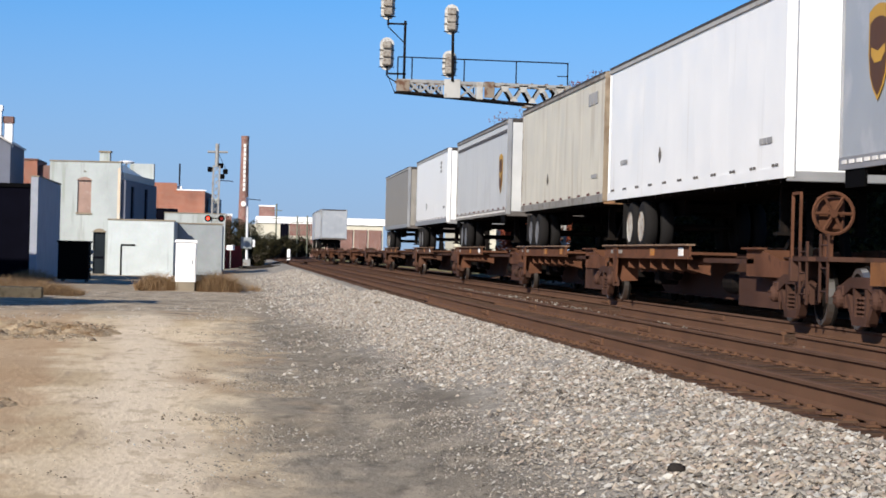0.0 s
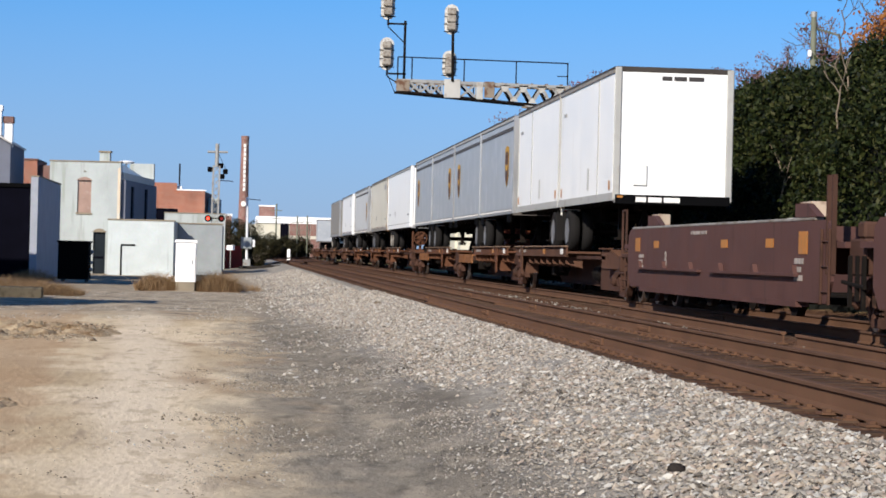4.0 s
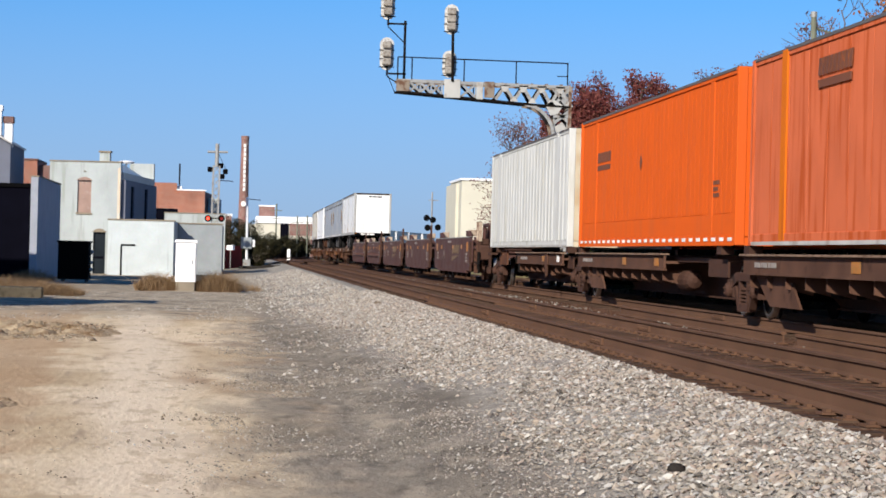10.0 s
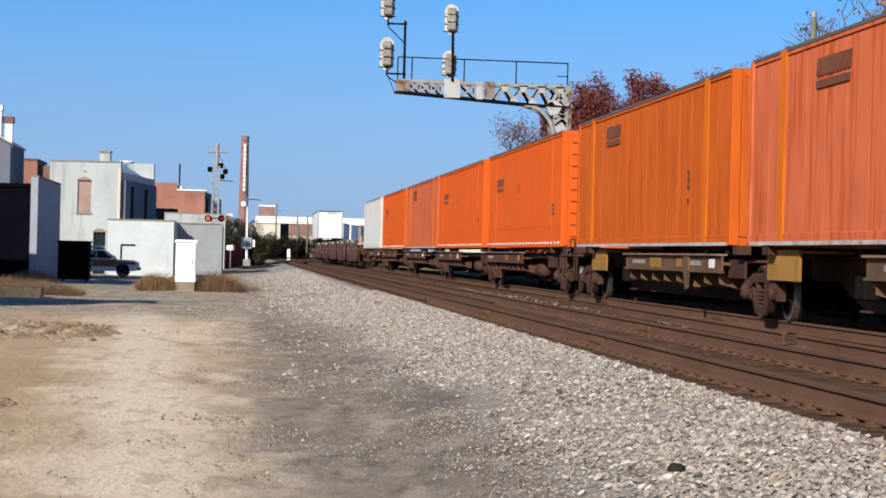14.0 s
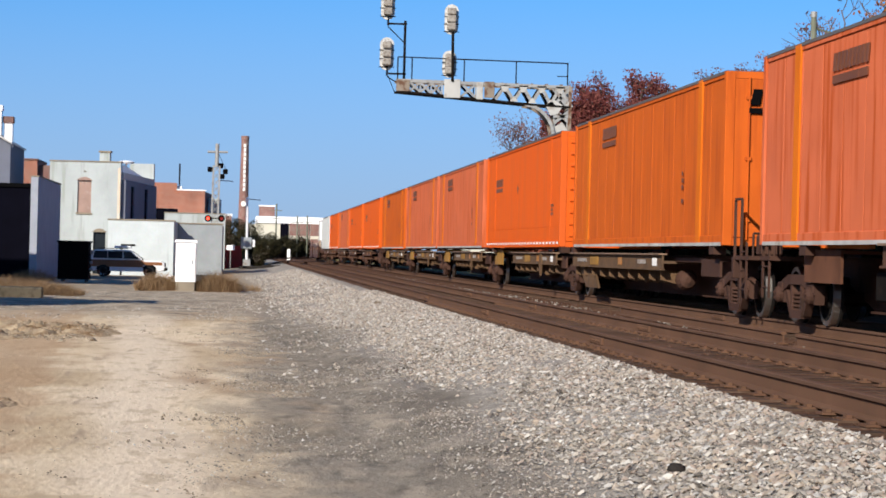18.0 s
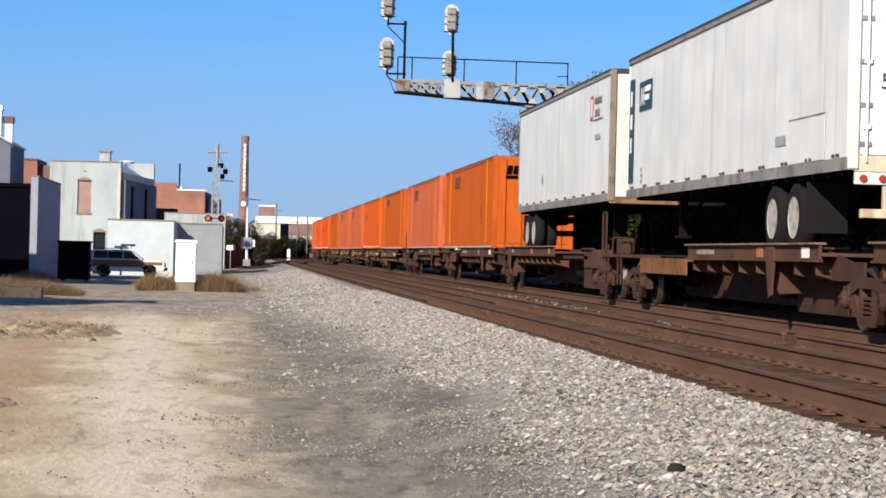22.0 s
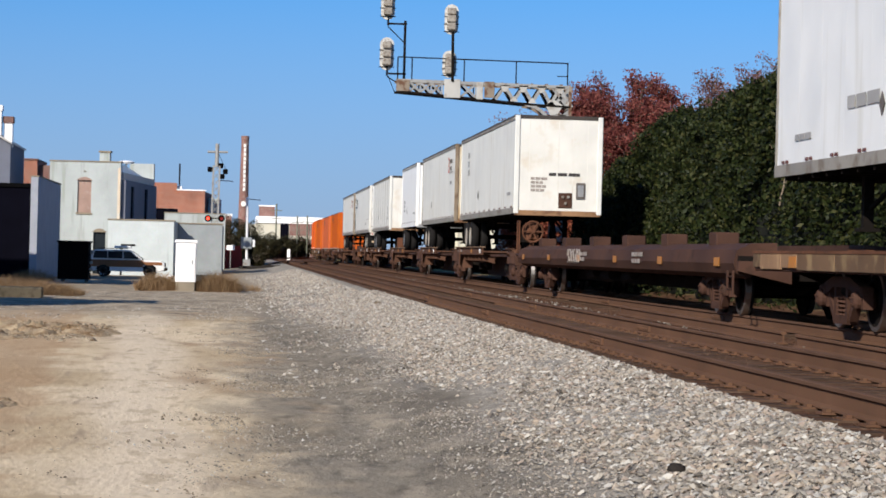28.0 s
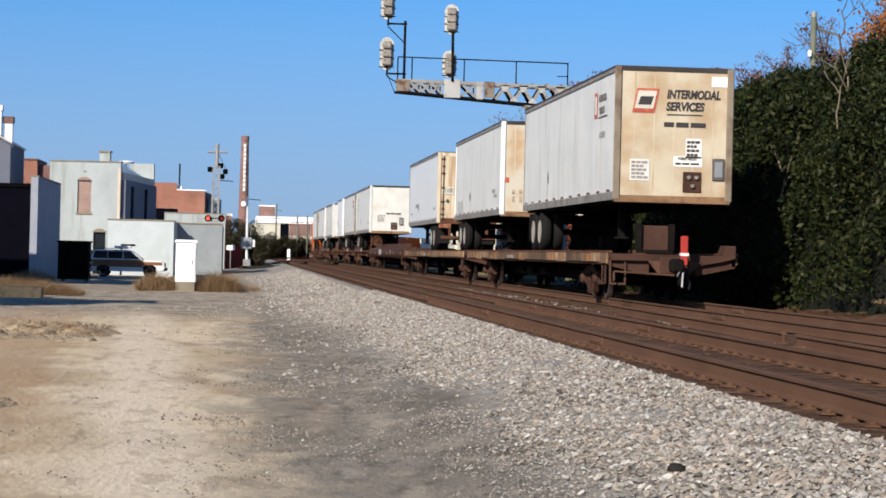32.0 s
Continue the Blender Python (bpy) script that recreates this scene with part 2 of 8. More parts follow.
def prism(bm, pts, axis, lo, hi):
    """A flat outline of (u, v), drawn out along an axis from lo to hi."""
    def co(u, v, w):
        return {"X": (w, u, v), "Y": (u, w, v), "Z": (u, v, w)}[axis]
    a = [bm.verts.new(co(u, v, lo)) for u, v in pts]
    b = [bm.verts.new(co(u, v, hi)) for u, v in pts]
    n = len(pts)
    bm.faces.new(a[::-1])
    bm.faces.new(b)
    for i in range(n):
        j = (i + 1) % n
        bm.faces.new((a[i], a[j], b[j], b[i]))
    return bm


def B():
    return bmesh.new()


def done(name, bm, material, smooth=False):
    bmesh.ops.recalc_face_normals(bm, faces=bm.faces)
    me = bpy.data.meshes.new(name)
    bm.to_mesh(me)
    bm.free()
    for m in (material if isinstance(material, (list, tuple)) else [material]):
        me.materials.append(m)
    if smooth:
        me.shade_smooth()
    return me


def part(name, bm, material, parent, label="", at=None, smooth=False):
    """Links a bmesh, or a finished mesh, as one mesh object under a thing or a part."""
    me = bm if isinstance(bm, bpy.types.Mesh) else done(name, bm, material, smooth)
    ob = new(name, me)
    ob.parent = parent
    if at is not None:
        ob.matrix_basis = at if isinstance(at, Matrix) else Matrix.Translation(at)
    if label:
        ob["label"] = label
    return ob


def thing(name, label, category, m=None, group="", kind=""):
    ob = new(name)
    ob.empty_display_size = 0.3
    if m is not None:
        ob.matrix_basis = m
    return tagged(ob, label, category, group, kind)


def solid(name, bm, material, label, category, m=None, group="", kind="", smooth=False):
    ob = new(name, done(name, bm, material, smooth))
    if m is not None:
        ob.matrix_basis = m
    return tagged(ob, label, category, group, kind)


def lettering(text, size, width=1.0, depth=0.004, bold=0.0):
    """Letters as a mesh, standing in the x-z plane, centred, facing -y."""
    cu = bpy.data.curves.new("lettering", "FONT")
    cu.body, cu.size, cu.extrude, cu.offset = text, size, depth, bold
    cu.align_x, cu.align_y = "CENTER", "CENTER"
    ob = bpy.data.objects.new("lettering", cu)
    me = bpy.data.meshes.new_from_object(ob)
    me.transform(Matrix.Rotation(radians(90), 4, "X") @ Matrix.Diagonal((width, 1, 1, 1)))
    bpy.data.objects.remove(ob)
    bpy.data.curves.remove(cu)
    return me


SIDE = Matrix.Rotation(radians(-90), 4, "Z")   # turns what faces -y so that it faces -x
# ---- ground ----
def lerp(v, table):
    for (a, b), (c, d) in zip(table, table[1:]):
        if v <= c:
            k = min(1, max(0, (v - a) / (c - a)))
            k = k * k * (3 - 2 * k)
            return b + (d - b) * k
    return table[-1][1]


PROFILE = [(-400, 0.0), (0.9, 0.0), (1.9, 0.10), (3.25, 0.37), (3.75, 0.43), (4.05, 0.415), (10.2, 0.415), (10.9, 0.38), (11.8, 0.30), (13.0, 0.55), (17.0, 1.3), (30, 1.6), (60, 0.6), (400, 0.0)]


def ground_z(x, y):
    z = lerp(x, PROFILE)
    if x < 1.0:
        z -= 0.30 * lerp(y, [(70, 0), (128, 1), (10000, 1)]) * lerp(-x, [(-1.0, 0), (3.0, 1), (999, 1)])
    if x > 11 and y > 95:
        z = 0.43 + (z - 0.43) * lerp(y, [(95, 1), (130, 0), (9999, 0)])
    if y > 240:
        k = lerp(y, [(240, 0), (300, 1), (9999, 1)])
        z = z * (1 - k) + 0.2 * k
    return z


def spread(stops):
    out = []
    for a, b, step in stops:
        n = max(1, round((b - a) / step))
        out += [a + (b - a) * i / n for i in range(n)]
    return out + [stops[-1][1]]


def build_ground():
    xs = spread([(-3000, -200, 400), (-200, -30, 20), (-30, -8, 1.0), (-8, 0, 0.20), (0, 4, 0.10), (4, 12, 0.35), (12, 30, 0.8), (30, 200, 20), (200, 3000, 400)])
    ys = spread([(-60, 6, 6), (6, 40, 0.20), (40, 70, 0.5), (70, 180, 2.0), (180, 400, 20), (400, 4400, 400)])
    vs = []
    for y in ys:
        for x in xs:
            z = ground_z(x, y)
            if -9 < x < 4 and 6 < y < 130:
                z += 0.028 * noise.noise((x * 0.8, y * 0.25, 0)) + 0.014 * noise.noise((x * 2.6, y * 0.9, 4))
                # low ruts and a scraped rim
                z += 0.05 * max(0, noise.noise((x * 0.55 + 7, y * 0.30, 2.5))) * (1 if x < 0 else 0.3)
            vs.append((x, y, z))
    w = len(xs)
    fs = [(j * w + i, j * w + i + 1, (j + 1) * w + i + 1, (j + 1) * w + i) for j in range(len(ys) - 1) for i in range(w - 1)]
    me = bpy.data.meshes.new("ground")
    me.from_pydata(vs, [], fs)
    me.shade_smooth()
    return me


def ground_material():
    m = bpy.data.materials.new("yard ground")
    m.use_nodes = True
    N, K = m.node_tree.nodes, m.node_tree.links
    bsdf = N["Principled BSDF"]
    bsdf.inputs["Roughness"].default_value = 0.95
    bsdf.inputs["Specular IOR Level"].default_value = 0.03
    tc = N.new("ShaderNodeTexCoord")
    sep = N.new("ShaderNodeSeparateXYZ")
    K.new(tc.outputs["Object"], sep.inputs[0])

    def noise_at(scale, detail=5, squash=(1, 1, 1)):
        mp = N.new("ShaderNodeMapping")
        mp.inputs["Scale"].default_value = squash
        K.new(tc.outputs["Object"], mp.inputs["Vector"])
        n = N.new("ShaderNodeTexNoise")
        n.inputs["Scale"].default_value, n.inputs["Detail"].default_value = scale, detail
        K.new(mp.outputs["Vector"], n.inputs["Vector"])
        return n.outputs["Fac"]

    def span(src, lo, hi, a=0.0, b=1.0):
        r = N.new("ShaderNodeMapRange")
        r.interpolation_type = "SMOOTHSTEP"
        r.inputs["From Min"].default_value, r.inputs["From Max"].default_value = lo, hi
        r.inputs["To Min"].default_value, r.inputs["To Max"].default_value = a, b
        K.new(src, r.inputs["Value"])
        return r.outputs["Result"]

    def calc(op, p, q):
        c = N.new("ShaderNodeMath")
        c.operation = op
        for s, v in zip(c.inputs, (p, q)):
            if isinstance(v, (int, float)):
                s.default_value = v
            else:
                K.new(v, s)
        return c.outputs[0]

    def mix(f, p, q):
        x = N.new("ShaderNodeMix")
        x.data_type = "RGBA"
        for s, v in ((x.inputs["Factor"], f), (x.inputs["A"], p), (x.inputs["B"], q)):
            if isinstance(v, tuple):
                s.default_value = (*v, 1)
            else:
                K.new(v, s)
        return x.outputs["Result"]

    X, Y = sep.outputs["X"], sep.outputs["Y"]
    n1, n2, n3, n4 = noise_at(0.40, 5, (1, 0.45, 1)), noise_at(1.9, 6, (1, 0.40, 1)), noise_at(14, 6, (1, 0.55, 1)), noise_at(70, 4)
    streaks = noise_at(0.9, 6, (0.35, 1.6, 1))
    wob = calc("ADD", X, calc("MULTIPLY", calc("SUBTRACT", n2, 0.5), 2.4))
    wob = calc("ADD", wob, calc("MULTIPLY", calc("SUBTRACT", n1, 0.5), 2.0))
    dirt = mix(span(n1, 0.35, 0.62), (0.455, 0.345, 0.215), (0.640, 0.515, 0.350))
    blot = noise_at(0.9, 6, (1.0, 0.30, 1))
    dirt = mix(span(blot, 0.50, 0.68, 0.0, 0.9), dirt, (0.355, 0.245, 0.150))
    path = calc("ABSOLUTE", calc("ADD", calc("ADD", X, calc("MULTIPLY", Y, 0.042)), calc("MULTIPLY", calc("SUBTRACT", n1, 0.5), 1.5)), 0)
    dirt = mix(span(path, 0.75, 0.15, 0.0, 0.8), dirt, (0.660, 0.545, 0.400))
    ruts = noise_at(2.2, 4, (1.6, 0.22, 1))
    dirt = mix(span(ruts, 0.60, 0.72, 0.0, 0.6), dirt, (0.301, 0.232, 0.165))
    clods = noise_at(4.5, 5, (1, 0.38, 1))
    dirt = mix(span(clods, 0.54, 0.64, 0.0, 0.42), dirt, (0.300, 0.218, 0.132))
    dirt = mix(span(noise_at(22, 3, (1, 0.5, 1)), 0.66, 0.72, 0.0, 0.5), dirt, (0.150, 0.112, 0.076))
    dirt = mix(span(n3, 0.60, 0.82, 0.0, 0.35), dirt, (0.273, 0.225, 0.165))
    dirt = mix(span(n4, 0.45, 0.72, 0.0, 0.18), dirt, (0.273, 0.218, 0.161))
    cinder = mix(span(n4, 0.3, 0.7), (0.132, 0.113, 0.088), (0.300, 0.257, 0.198))
    cinder = mix(span(noise_at(0.7, 5, (1.0, 0.22, 1)), 0.46, 0.60, 0.0, 0.6), cinder, (0.122, 0.104, 0.083))
    cinder = mix(span(clods, 0.50, 0.66, 0.0, 0.55), cinder, (0.085, 0.072, 0.058))
    cinder = mix(span(noise_at(3.0, 5, (1.0, 0.32, 1)), 0.55, 0.70, 0.0, 0.7), cinder, (0.355, 0.300, 0.225))
    cinder = mix(span(n2, 0.55, 0.75), cinder, (0.354, 0.291, 0.207))
    # rusty earth at the lane's far side
    spot = calc("ADD", calc("ADD", X, calc("MULTIPLY", Y, 0.05)), calc("MULTIPLY", calc("SUBTRACT", n2, 0.5), 1.6))
    dirt = mix(span(spot, -0.55, -1.1, 0.0, 0.7), dirt, (0.345, 0.225, 0.128))
    gravel = mix(span(n3, 0.25, 0.75), (0.200, 0.180, 0.152), (0.345, 0.313, 0.266))
    gravel = mix(span(n4, 0.46, 0.66, 0.0, 0.6), gravel, (0.115, 0.102, 0.086))
    asphalt = mix(span(n2, 0.3, 0.7), (0.231, 0.188, 0.137), (0.370, 0.307, 0.226))
    asphalt = mix(span(n3, 0.5, 0.75, 0.0, 0.5), asphalt, (0.184, 0.151, 0.113))
    asphalt = mix(span(streaks, 0.55, 0.7), asphalt, (0.121, 0.106, 0.088))
    brown = mix(span(n2, 0.3, 0.7), (0.062, 0.032, 0.020), (0.118, 0.064, 0.040))
    brown = mix(span(n3, 0.62, 0.82), brown, (0.190, 0.130, 0.095))
    grass = mix(span(n2, 0.3, 0.7), (0.133, 0.124, 0.050), (0.249, 0.199, 0.100))
    col = mix(span(wob, -0.5, 0.9), dirt, cinder)
    col = mix(span(calc("ADD", wob, span(Y, 38, 52, 0.0, 1.3)), 1.2, 2.8), col, gravel)
    far_y = calc("ADD", Y, calc("MULTIPLY", calc("SUBTRACT", n2, 0.5), 14.0))
    col = mix(calc("MULTIPLY", span(far_y, 44, 54), span(wob, 1.9, 0.2)), col, asphalt)
    col = mix(span(calc("ADD", X, calc("MULTIPLY", calc("SUBTRACT", n2, 0.5), 0.5)), 3.78, 3.95), col, brown)
    col = mix(span(calc("ADD", X, calc("MULTIPLY", calc("SUBTRACT", n2, 0.5), 1.2)), 12.5, 13.4), col, grass)
    K.new(col, bsdf.inputs["Base Color"])
    b = N.new("ShaderNodeBump")
    b.inputs["Strength"].default_value, b.inputs["Distance"].default_value = 0.6, 0.03
    K.new(calc("ADD", calc("ADD", n3, n2), calc("MULTIPLY", n4, 0.4)), b.inputs["Height"])
    K.new(b.outputs["Normal"], bsdf.inputs["Normal"])
    return m


g = new("ground", build_ground())
g.data.materials.append(ground_material())
tagged(g, "dusty yard ground with cinders, gravel and rusty track bed", "ground", kind="structure")
# ---- the train ----
MOVING = []     # (thing, place of its centre along the train at 0 s, height above the rails)
WHEELS = []     # (wheelset, its pose in its truck, place along the train)
rnd = random.Random(5)

# one freight truck: its meshes are shared by all
def wheelset_mesh():
    bm = B()
    for s in (-1, 1):
        lathe(bm, [(s * 0.69, 0.455), (s * 0.72, 0.455), (s * 0.735, 0.425), (s * 0.83, 0.415), (s * 0.83, 0.35), (s * 0.80, 0.33),
                   (s * 0.79, 0.18), (s * 0.83, 0.15), (s * 0.83, 0.10)], "X", 24)
        for k in range(3):
            t = 2 * math.pi * k / 3
            bx(bm, s * 0.79 - 0.025, s * 0.79 + 0.025, math.cos(t) * 0.25 - 0.03, math.cos(t) * 0.25 + 0.03, math.sin(t) * 0.25 - 0.03, math.sin(t) * 0.25 + 0.03)
    rod(bm, (-1.08, 0, 0), (1.08, 0, 0), 0.085, 10)
    me = done("wheelset", bm, [M["steel_dark"], M["tread"]])
    for f in me.polygons:
        c = f.center
        if abs(c.x) > 0.735 and (c.y * c.y + c.z * c.z) ** 0.5 > 0.37:
            f.material_index = 1
    return me


def side_frame_mesh():
    """A cast side frame: arched top, slanting struts round a spring window, a bearing box at each end."""
    bm = B()
    prism(bm, [(-1.06, 0.44), (-0.88, 0.61), (-0.42, 0.72), (0.42, 0.72), (0.88, 0.61), (1.06, 0.44), (0.96, 0.38), (0.66, 0.49), (0.36, 0.575), (-0.36, 0.575), (-0.66, 0.49), (-0.96, 0.38)], "X", -0.08, 0.08)
    prism(bm, [(-0.40, 0.22), (-0.33, 0.08), (0.33, 0.08), (0.40, 0.22), (0.28, 0.20), (-0.28, 0.20)], "X", -0.075, 0.075)
    for s in (-1, 1):
        prism(bm, [(s * 0.72, 0.47), (s * 0.60, 0.50), (s * 0.32, 0.18), (s * 0.40, 0.12)], "X", -0.06, 0.06)
        prism(bm, [(s * 0.31, 0.20), (s * 0.23, 0.20), (s * 0.23, 0.58), (s * 0.33, 0.58)], "X", -0.07, 0.07)
        y = s * 0.875
        bx(bm, -0.10, 0.10, y - 0.15, y + 0.15, 0.45, 0.60, 0.02)
        for q in (-0.155, 0.155):
            bx(bm, -0.07, 0.07, y + q - 0.035, y + q + 0.035, 0.30, 0.50)
        lathe(bm, [(-0.17, 0.03), (-0.165, 0.085), (-0.12, 0.13), (0.12, 0.13), (0.165, 0.085), (0.17, 0.03)], "X", 14, (0, y, 0.42))
        for k in range(3):
            a = 2 * math.pi * k / 3 + 0.5
            rod(bm, (-0.185, y + 0.055 * math.cos(a), 0.42 + 0.055 * math.sin(a)), (0.185, y + 0.055 * math.cos(a), 0.42 + 0.055 * math.sin(a)), 0.016, 6)
    return done("side_frame", bm, M["steel_brown"])


def spring_mesh():
    bm = B()
    for y in (-0.15, 0.0, 0.15):
        prev = None
        for i in range(41):
            t = i / 40
            a = t * 5 * 2 * math.pi
            c = Vector((0.06 * math.cos(a), y + 0.06 * math.sin(a), 0.17 + 0.30 * t))
            if prev is not None:
                bar(bm, prev, c, 0.026, 0.026)
            prev = c
    return done("spring", bm, M["steel_brown"])


def bolster_mesh():
    bm = B()
    bx(bm, -1.0, 1.0, -0.20, 0.20, 0.47, 0.70, 0.03)
    rod(bm, (0, 0, 0.70), (0, 0, 0.82), 0.20, 14)
    for y in (-0.42, 0.42):
        bx(bm, -0.75, 0.75, y - 0.05, y + 0.05, 0.28, 0.40)
        for s in (-1, 1):
            bx(bm, s * 0.745 - 0.05, s * 0.745 + 0.05, y - 0.07 * (1 if y > 0 else -1) - 0.04, y + 0.08, 0.26, 0.56)
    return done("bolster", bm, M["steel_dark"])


WHEELSET, SIDE_FRAME, SPRING, BOLSTER = wheelset_mesh(), side_frame_mesh(), spring_mesh(), bolster_mesh()


def truck(car, y, u):
    """A two-axle truck under a car, at y on the car, u along the train."""
    t = part("truck", BOLSTER, None, car, at=(0, y, 0))
    for s in (-1, 1):
        part("side_frame", SIDE_FRAME, None, t, at=(s * 0.98, 0, 0))
        part("spring", SPRING, None, t, at=(s * 0.98, 0, 0))
    for d in (-0.875, 0.875):
        at = Matrix.Translation((0, d, 0.42))
        w = part("wheelset", WHEELSET, None, t, at=at)
        WHEELS.append((w, at, u + y + d))
    return t


def brake_wheel_mesh():
    bm = B()
    n, r = 20, 0.29
    for i in range(n):
        a, b = 2 * math.pi * i / n, 2 * math.pi * (i + 1) / n
        rod(bm, (0, r * math.cos(a), r * math.sin(a)), (0, r * math.cos(b), r * math.sin(b)), 0.028, 6)
    for i in range(6):
        a = 2 * math.pi * i / 6
        rod(bm, (0, 0, 0), (0, r * math.cos(a), r * math.sin(a)), 0.024, 6)
    rod(bm, (-0.04, 0, 0), (0.25, 0, 0), 0.06, 10)
    return done("brake_wheel", bm, M["steel_rust"])


BRAKE_WHEEL = brake_wheel_mesh()


def coupler(car, y, s):
    """A knuckle coupler at the car's end; s: the way it points along y."""
    bm = B()
    bx(bm, -0.09, 0.09, min(y, y + s * 0.6), max(y, y + s * 0.6), 0.66, 0.86, 0.02)
    bx(bm, -0.17, 0.13, y + s * 0.6 - 0.14, y + s * 0.6 + 0.14, 0.62, 0.92, 0.05)
    part("coupler", bm, M["steel_dark"], car)
    bm = B()
    q = [(0.25, y + s * 0.25, 0.62), (0.3, y + s * 0.45, 0.38), (0.22, y + s * 0.75, 0.30)]
    for a, b in zip(q, q[1:]):
        rod(bm, a, b, 0.03, 6)
    part("air_hose", bm, M["tyre"], car)


def ladder(car, x, y, z0, z1):
    bm = B()
    for d in (-0.2, 0.2):
        bar(bm, (x, y + d, z0), (x, y + d, z1), 0.03, 0.05)
    n = max(2, int((z1 - z0) / 0.28))
    for i in range(n):
        z = z0 + (i + 0.5) * (z1 - z0) / n
        rod(bm, (x, y - 0.2, z), (x, y + 0.2, z), 0.014, 5)
    part("ladder", bm, M["steel_brown"], car)


def spine_platform(u0, u1, kind, shelf=None, first=False, last=False, colour="steel_brown", crate=None, low=False, wheel=False):
    """One platform of an articulated spine car between u0 (ahead) and u1, places along the train.
    kind: 'trailer', 'container' or 'bare'; shelf: where its side shelf begins and ends along the train."""
    P, u = u0 - u1, (u0 + u1) / 2
    h = P / 2
    tf, tb = h - (1.7 if first else 0.0), -h + (1.7 if last else 0.0)   # its trucks
    words = {"trailer": "dirty brown steel spine car platform with ribbed wheel pans", "container": "brown steel spine car platform with gusseted side shelves",
             "bare": "empty brown steel spine car platform"}[kind]
    car = thing("spine_car", words, "freight car", group="spine cars of the train")
    MOVING.append((car, u, 0.0))
    bm = B()
    prism(bm, [(-h + 0.25, 0.62), (-h + 1.8, 0.62), (-h + 3.2, 0.24), (h - 3.2, 0.24), (h - 1.8, 0.62), (h - 0.25, 0.62), (h - 0.25, 0.96), (-h + 0.25, 0.96)], "X", -0.30, 0.30)
    bx(bm, -0.40, 0.40, -h + 0.3, h - 0.3, 0.96, 0.985)
    bx(bm, -0.38, 0.38, -h + 3.2, h - 3.2, 0.21, 0.24)
    part("centre_sill", bm, M["steel_brown"], car)
    own = M["steel_rust"] if colour == "rust" else M["yellow_dirty"] if colour == "yellow" else M["steel_shelf"]
    yb, ya = (shelf[0] - u, shelf[1] - u) if shelf else (tf - 1.0, tf - 9.9)
    ya = max(ya, tb + 1.6)
    late = tf - yb > 3.0            # the shelf stands well back from the truck ahead
    zb, zt = (0.71, 0.98) if low else (0.87, 1.13) if kind == "container" else (0.93, 1.15)
    for s in (-1, 1):
        # channel-shaped shelf: face plate set back under a lip, a flange below, floor inside
        bm = B()
        bx(bm, s * 1.24 - 0.02, s * 1.24 + 0.02, ya, yb, zb, zt)
        bx(bm, min(s * 1.20, s * 1.30), max(s * 1.20, s * 1.30), ya, yb, zb - 0.02, zb + 0.012)
        bx(bm, min(s * 0.40, s * 1.22), max(s * 0.40, s * 1.22), ya, yb, zt - 0.16, zt - 0.11)
        pan = part("side_shelf" if kind == "container" else "wheel_pan", bm, own, car)
        part("lip", bx(B(), min(s * 1.16, s * 1.33), max(s * 1.16, s * 1.33), ya - 0.02, yb + 0.02, zt, zt + 0.03), M["lip_pale"], pan)
        n = max(5, round((yb - ya) / 1.05))
        at = 2 if late else n - 2
        for i in range(n):
            y = ya + 0.3 + i * (yb - ya - 0.6) / (n - 1)
            bm = B()
            if i == at and (late or kind != "container"):
                # deep tapering bracket that laps over the shelf's face
                prism(bm, [(y + 0.24, zt), (y - 0.24, zt), (y - 0.24, zb), (y - 0.13, 0.40), (y + 0.02, 0.36), (y + 0.24, zb)], "X", s * 1.285 - 0.018, s * 1.285 + 0.018)
                prism(bm, [(s * 0.80, 0.44), (s * 0.80, zb - 0.024), (s * 1.26, zb - 0.024), (s * 1.26, 0.56), (s * 1.14, 0.42)], "Y", y - 0.04, y + 0.04)
                part("bracket", bm, own, car)
            else:
                prism(bm, [(s * 0.80, zb - 0.30), (s * 0.80, zb - 0.024), (s * 1.22, zb - 0.024), (s * 1.22, zb - 0.20)], "Y", y - 0.018, y + 0.018)
                part("gusset", bm, own, car)
        if kind == "container" and not late:
            # slanting web plate beside the truck
            part("web_plate", prism(B(), [(yb - 0.3, zb), (yb - 2.4, zb), (yb - 3.1, 0.22), (yb - 1.3, 0.22)], "X", s * 1.12 - 0.02, s * 1.12 + 0.02), own, car)
        if late:
            # plate over the truck ahead
            y0, y1, z0, z1 = (tf - 2.6, tf - 0.7, 0.62, 1.08) if kind == "container" else (tf - 5.2, tf - 0.7, 0.62, 0.92)
            bm = B()
            bx(bm, s * 1.10 - 0.02, s * 1.10 + 0.02, y0, y1, z0, z1)
            bx(bm, min(s * 0.30, s * 1.08), max(s * 0.30, s * 1.08), y0, y1, z1 - 0.05, z1 - 0.01)
            part("bolster_plate", bm, M["yellow_old"] if colour == "yellow" else M["plate_orange"] if colour == "rust" or kind == "trailer" else M["steel_rust"], car, "faded yellow plate" if colour == "yellow" else "")
        if kind == "trailer":
            # hitch housing over the truck behind and the deep sill web before it
            bm = prism(B(), [(tb + 3.1, 0.66), (tb + 3.1, 1.09), (tb + 2.2, 1.09), (tb + 0.9, 0.92), (tb + 0.3, 0.92), (tb + 0.3, 0.66)], "X", s * 0.98 - 0.02, s * 0.98 + 0.02)
            bx(bm, s * 1.0 - 0.07, s * 1.0 + 0.07, tb + 2.0, tb + 3.2, 1.09, 1.12)
